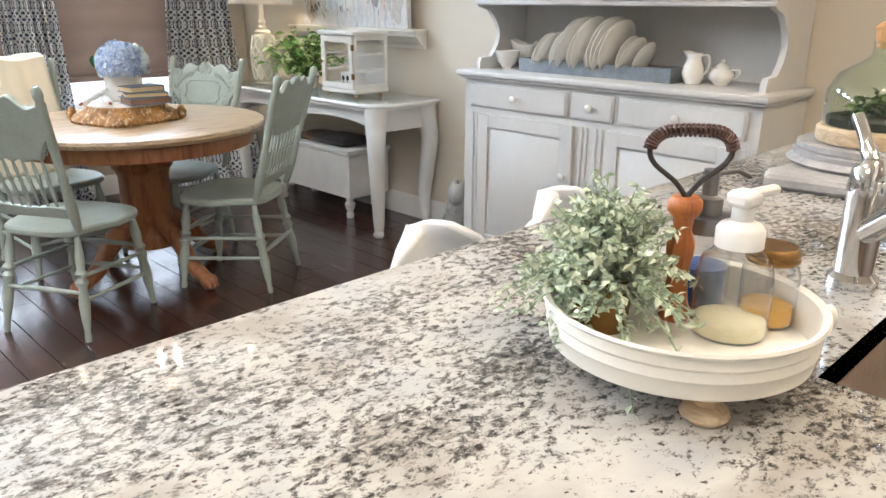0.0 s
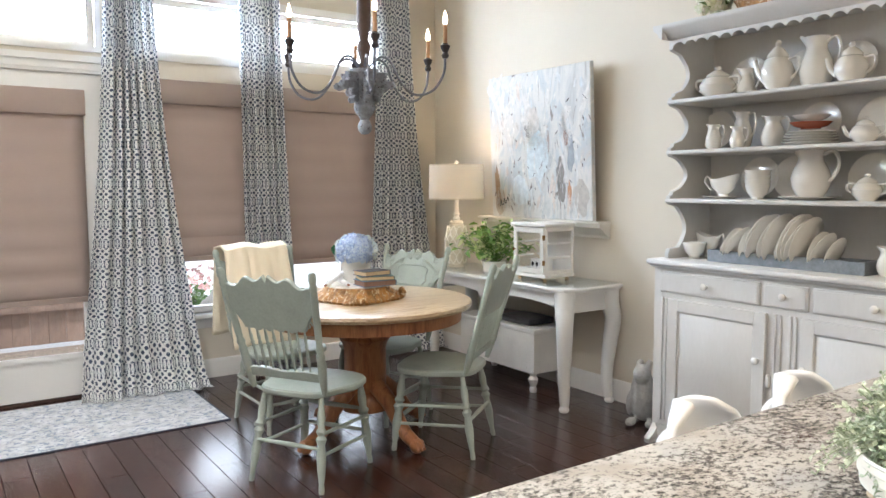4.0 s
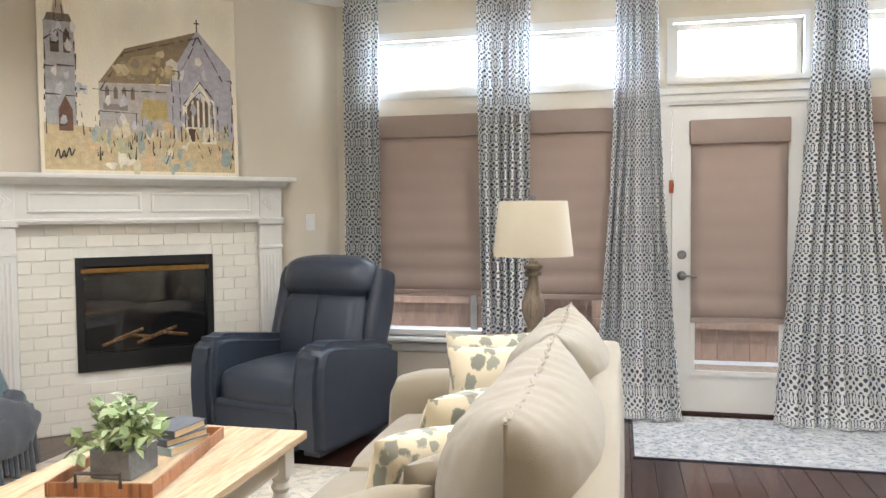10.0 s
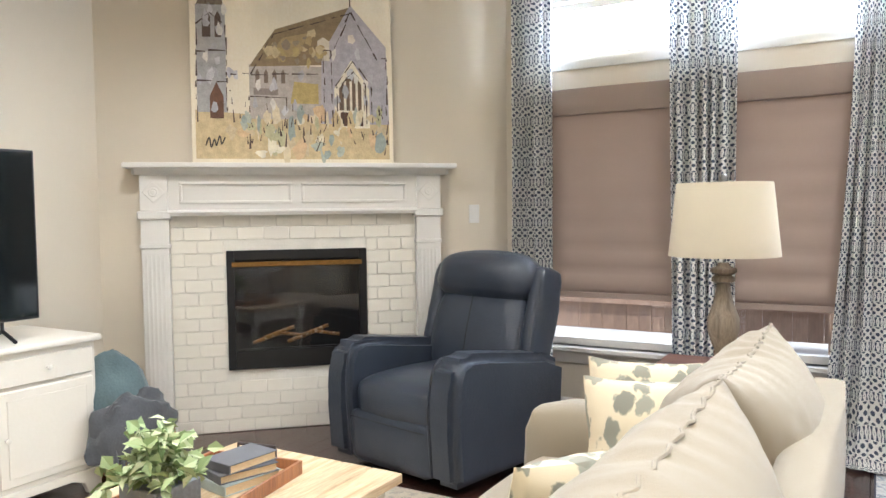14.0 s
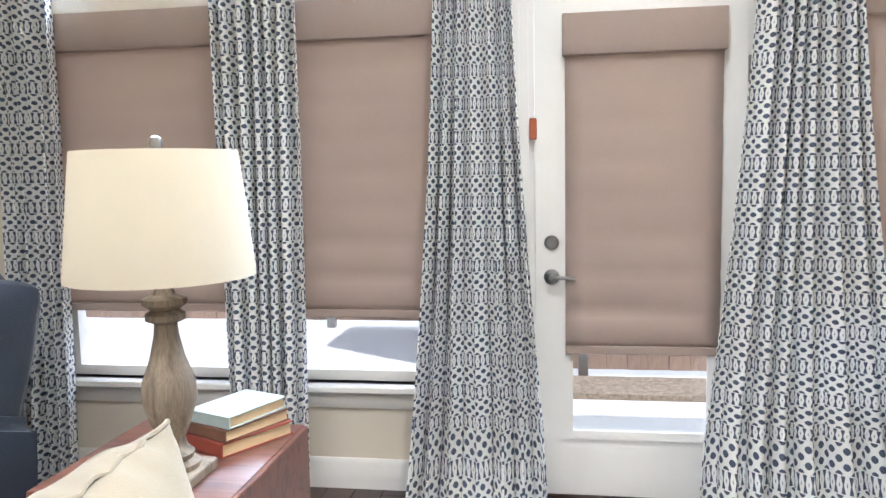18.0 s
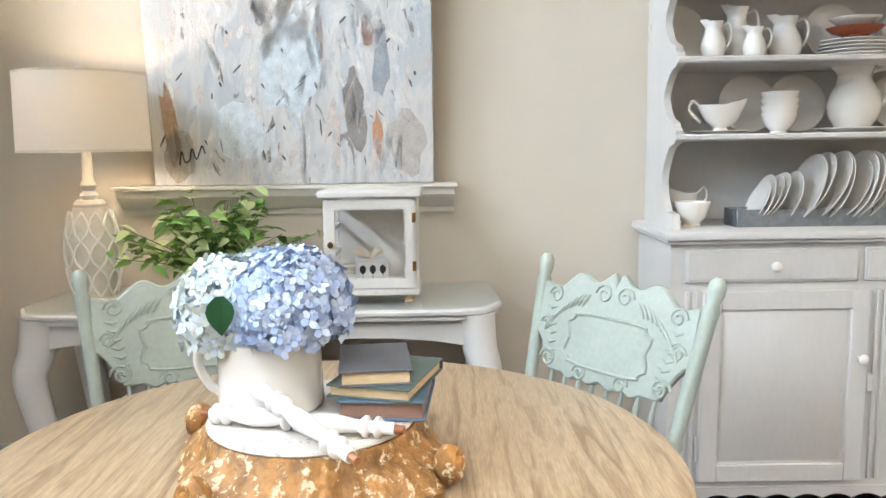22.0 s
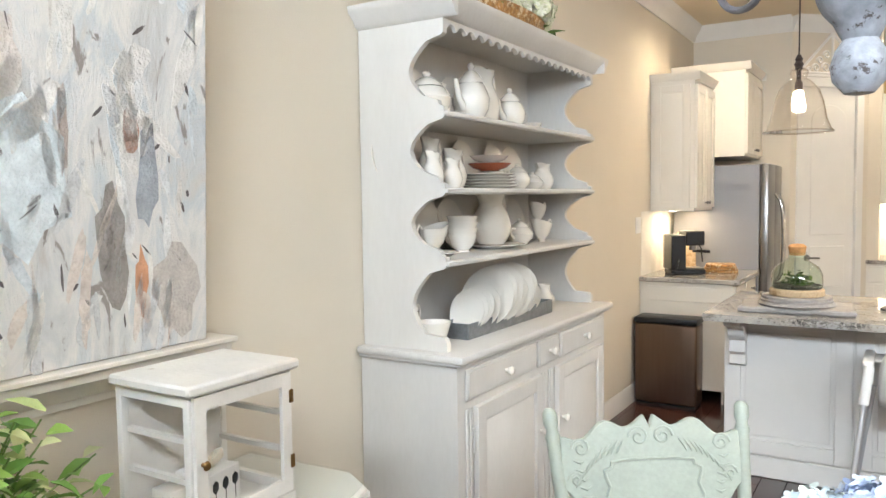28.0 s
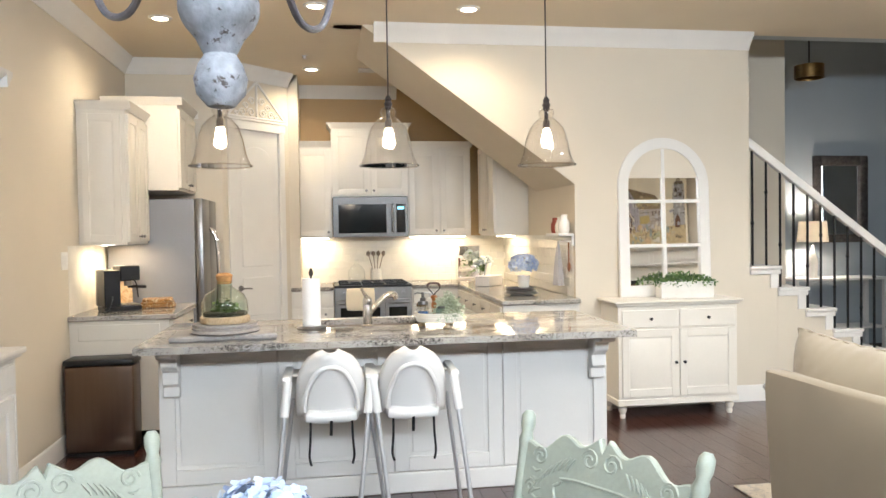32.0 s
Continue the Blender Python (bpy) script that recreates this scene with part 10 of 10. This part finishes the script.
# ---- coffee table ----
ct = thing("coffee_table", Matrix.Diagonal((1, 1, 1.045, 1)), "farmhouse coffee table with washed plank top and white turned legs", "coffee table")
X0, X1, CY0_, CY1_ = -2.66, -1.95, 1.70, 2.89
for k in range(6):
    a = X0 + (X1 - X0) * k / 6
    part("plank", box(a + 0.0015, CY0_, 0.462, a + (X1 - X0) / 6 - 0.0015, CY1_, 0.492, 0.003), PINE, ct)
part("apron", join(box(X0 + 0.07, CY1_ - 0.09, 0.36, X1 - 0.07, CY1_ - 0.07, 0.461), box(X0 + 0.07, CY0_ + 0.07, 0.36, X1 - 0.07, CY0_ + 0.09, 0.461), box(X1 - 0.09, CY0_ + 0.09, 0.36, X1 - 0.07, CY1_ - 0.09, 0.461), box(X0 + 0.07, CY0_ + 0.09, 0.36, X0 + 0.09, CY1_ - 0.09, 0.461)), CABW, ct)
for x in (X0 + 0.08, X1 - 0.08):
    for y in (CY0_ + 0.08, CY1_ - 0.08):
        part("leg", join(box(x - 0.04, y - 0.04, 0.34, x + 0.04, y + 0.04, 0.461, 0.003), moved(lathe([(0, 0), (0.03, 0), (0.036, 0.03), (0.024, 0.06), (0.034, 0.09), (0.024, 0.1), (0.04, 0.18), (0.042, 0.24), (0.028, 0.28), (0.04, 0.30), (0.03, 0.32), (0.04, 0.34), (0, 0.34)], 18), Matrix.Translation((x, y, 0)))), CABW, ct)
tr_ = thing("wooden_tray", pose(-2.34, 2.40, 0.5145, 0, 0, 10), "shallow wooden serving tray with iron handles", "tray")
part("board", box(-0.16, -0.30, 0, 0.16, 0.30, 0.012), PINE, tr_)
part("rim", join(box(-0.17, -0.31, 0, -0.16, 0.31, 0.045, 0.002), box(0.16, -0.31, 0, 0.17, 0.31, 0.045, 0.002), box(-0.16, -0.31, 0, 0.16, -0.30, 0.045, 0.002), box(-0.16, 0.30, 0, 0.16, 0.31, 0.045, 0.002)), OAKD, tr_)
for s_ in (-1, 1):
    part("handle", tube([(-0.07, 0.312 * s_, 0.03), (-0.07, 0.312 * s_, 0.075), (0.07, 0.312 * s_, 0.075), (0.07, 0.312 * s_, 0.03)], 0.006, 8), IRON, tr_, "iron handle")
pz = thing("sage_plant", pose(-2.33, 2.28, 0.527), "leafy grey green plant in a square galvanised pot", "plant")
part("pot", join(box(-0.075, -0.075, 0, 0.075, 0.075, 0.095, 0.004)), GALV, pz)
a, b = bush(5, 60, 0.09, 0.19, 0.035, 0.06, 8, 1.0, 0.25)
part("stem_cluster", moved(a, Matrix.Translation((0, 0, 0.09))), LEAFG, pz)
part("foliage", moved(b, Matrix.Translation((0, 0, 0.09))), petal_mat("sage_leaf", rgb("6f8450"), rgb("9fae7c"), rgb("cdd3ae")), pz)
book("book", pose(-2.32, 2.56, 0.527, 0, 0, 80), 0.20, 0.14, 0.03, BK5, "pale grey green book on the tray", "books on the tray")
book("book", pose(-2.32, 2.56, 0.558, 0, 0, 72), 0.19, 0.13, 0.026, BK3, "charcoal book on the tray", "books on the tray")
book("book", pose(-2.32, 2.565, 0.585, 0, 0, 84), 0.18, 0.125, 0.028, BK3, "dark charcoal book on the tray", "books on the tray")
lr = thing("living_rug", pose(0, 0, 0), "pale cream and grey faded pattern rug below the sofa", "rug")
part("rug_cloth", box(-3.88, 0.95, 0.001, -0.95, 3.92, 0.009, 0.003), mat("pale_rug", rgb("c9bfae"), 0.95, 0, 0.12, 9, 0.5, 150, wear=(rgb("b0a99f"), 0.52)), lr)
et = thing("end_table", pose(-1.17, 1.28, 0), "round silver metal end table by the sofa arm", "end table")
part("top", lathe([(0, 0.60), (0.2, 0.60), (0.205, 0.61), (0.2, 0.62), (0, 0.62)], 32), STEEL, et)
part("stem", lathe([(0, 0), (0.16, 0), (0.16, 0.015), (0.03, 0.03), (0.025, 0.5), (0.08, 0.6), (0, 0.6)], 24), STEEL, et)

# ---- garden ----
fe = thing("garden_fence", pose(0, 0, 0), "brown weathered board fence across the garden", "fence", "", "structure")
fm = mesh_of("fence_board", box(0, 0, 0, 0.1485, 0.02, 1.85, 0.003), FENCE)
for k in range(64):
    o = new("fence_board", fm)
    o.parent = fe
    near = k >= 48
    o.matrix_basis = pose(-8.2 + 0.15 * k, (7.95 if near else 9.7) + 0.006 * (k % 2), -0.1)
part("rail", box(-8.2, 9.64, 0.22, -1.0, 9.695, 0.30), FENCE, fe)
part("rail", box(-1.0, 7.89, 0.22, 1.4, 7.945, 0.30), FENCE, fe)
part("return_panel", box(-1.02, 7.95, -0.1, -1.0, 9.7, 1.75), FENCE, fe)
part("post", box(-0.16, 7.81, -0.15, -0.09, 7.88, 1.8), STEEL, fe, "grey metal fence post")
part("post", box(-2.6, 9.55, -0.15, -2.52, 9.63, 1.8), STEEL, fe, "grey metal fence post")
sky_bm = bmesh.new()
arc = [(120 * math.cos(math.pi * k / 24), 120 * math.sin(math.pi * k / 24)) for k in range(25)]
lo, hi = [sky_bm.verts.new((x, y, -0.15)) for x, y in arc], [sky_bm.verts.new((x, y, 75)) for x, y in arc]
for k in range(24):
    sky_bm.faces.new((lo[k], lo[k + 1], hi[k + 1], hi[k]))
structure("backdrop", sky_bm, glow("hazy_sky", (0.95, 0.98, 1.0), 3.5), "bright hazy white sky beyond the garden", "sky")
bedg = structure("garden_bed", box(-0.99, 7.35, -0.15, 1.3, 7.80, -0.11), mat("mulch", rgb("8a7a68"), 0.95, 0, 0.4, 40, 1.0, 120), "mulched garden bed before the fence", "garden bed")
bo = part("boulder", heap(0.55, 0.4, 0.55, 2, 0.06), mat("pale_stone", rgb("a29b90"), 0.9, 0, 0.15, 5, 0.5))
bo.matrix_basis = pose(2.3, 8.0, -0.16)
tagged(bo, "pale rounded boulder outside the window", "boulder")
gp = thing("garden_flowers", pose(1.95, 8.75, -0.15), "pink and green flowering plants outside", "plant")
a, b = bush(21, 60, 0.25, 0.55, 0.05, 0.09, 7, 1.2, 0.2)
part("stem_cluster", a, LEAFG, gp)
part("foliage", b, LEAFG, gp)
part("bloom_cluster", petals(60, (0, 0, 0.42), (0.4, 0.35, 0.18), 0.04, 91), petal_mat("pink_bloom", rgb("d9a3a0"), rgb("e2b9a8"), rgb("c98a8a")), gp)

# ---- floor planks ----
rnd = random.Random(5)
PW = 0.127
kinds = {}
near, far = 0, []
x = LX
row = 0
fl = bpy.data.objects["floor"]
for row in range(int((RX - LX) / PW) + 1):
    x0 = LX + row * PW
    x1 = min(x0 + PW, RX)
    y = BY - rnd.random() * 1.2
    while y < WY:
        ln = rnd.choice((0.9, 1.2, 1.5))
        a, b = max(y, BY), min(y + ln, WY)
        if b - a > 0.05:
            if -1.3 < x0 < 2.9 and a > 0.4 and near < 300:
                key = (round(x1 - x0, 3), round(b - a, 3))
                if key not in kinds:
                    kinds[key] = mesh_of("plank", box(0.001, 0.001, -0.012, key[0] - 0.001, key[1] - 0.001, 0, 0.0015), FLOORW)
                o = new("plank", kinds[key])
                o.parent = fl
                o.matrix_basis = pose(x0, a, 0)
                near += 1
            else:
                far.append((x0 + 0.001, a + 0.001, x1 - 0.001, b - 0.001))
        y += ln
verts, faces = [], []
for a, b, c, d in far:
    k = len(verts)
    verts += [(a, b, -0.012), (c, b, -0.012), (c, d, -0.012), (a, d, -0.012), (a, b, 0), (c, b, 0), (c, d, 0), (a, d, 0)]
    faces += [(k + 4, k + 5, k + 6, k + 7), (k, k + 1, k + 5, k + 4), (k + 1, k + 2, k + 6, k + 5), (k + 2, k + 3, k + 7, k + 6), (k + 3, k, k + 4, k + 7)]
data = bpy.data.meshes.new("planks")
data.from_pydata(verts, [], faces)
data.materials.append(FLOORW)
o = new("planks", data)
o.parent = fl
o["kind"] = "stuff"
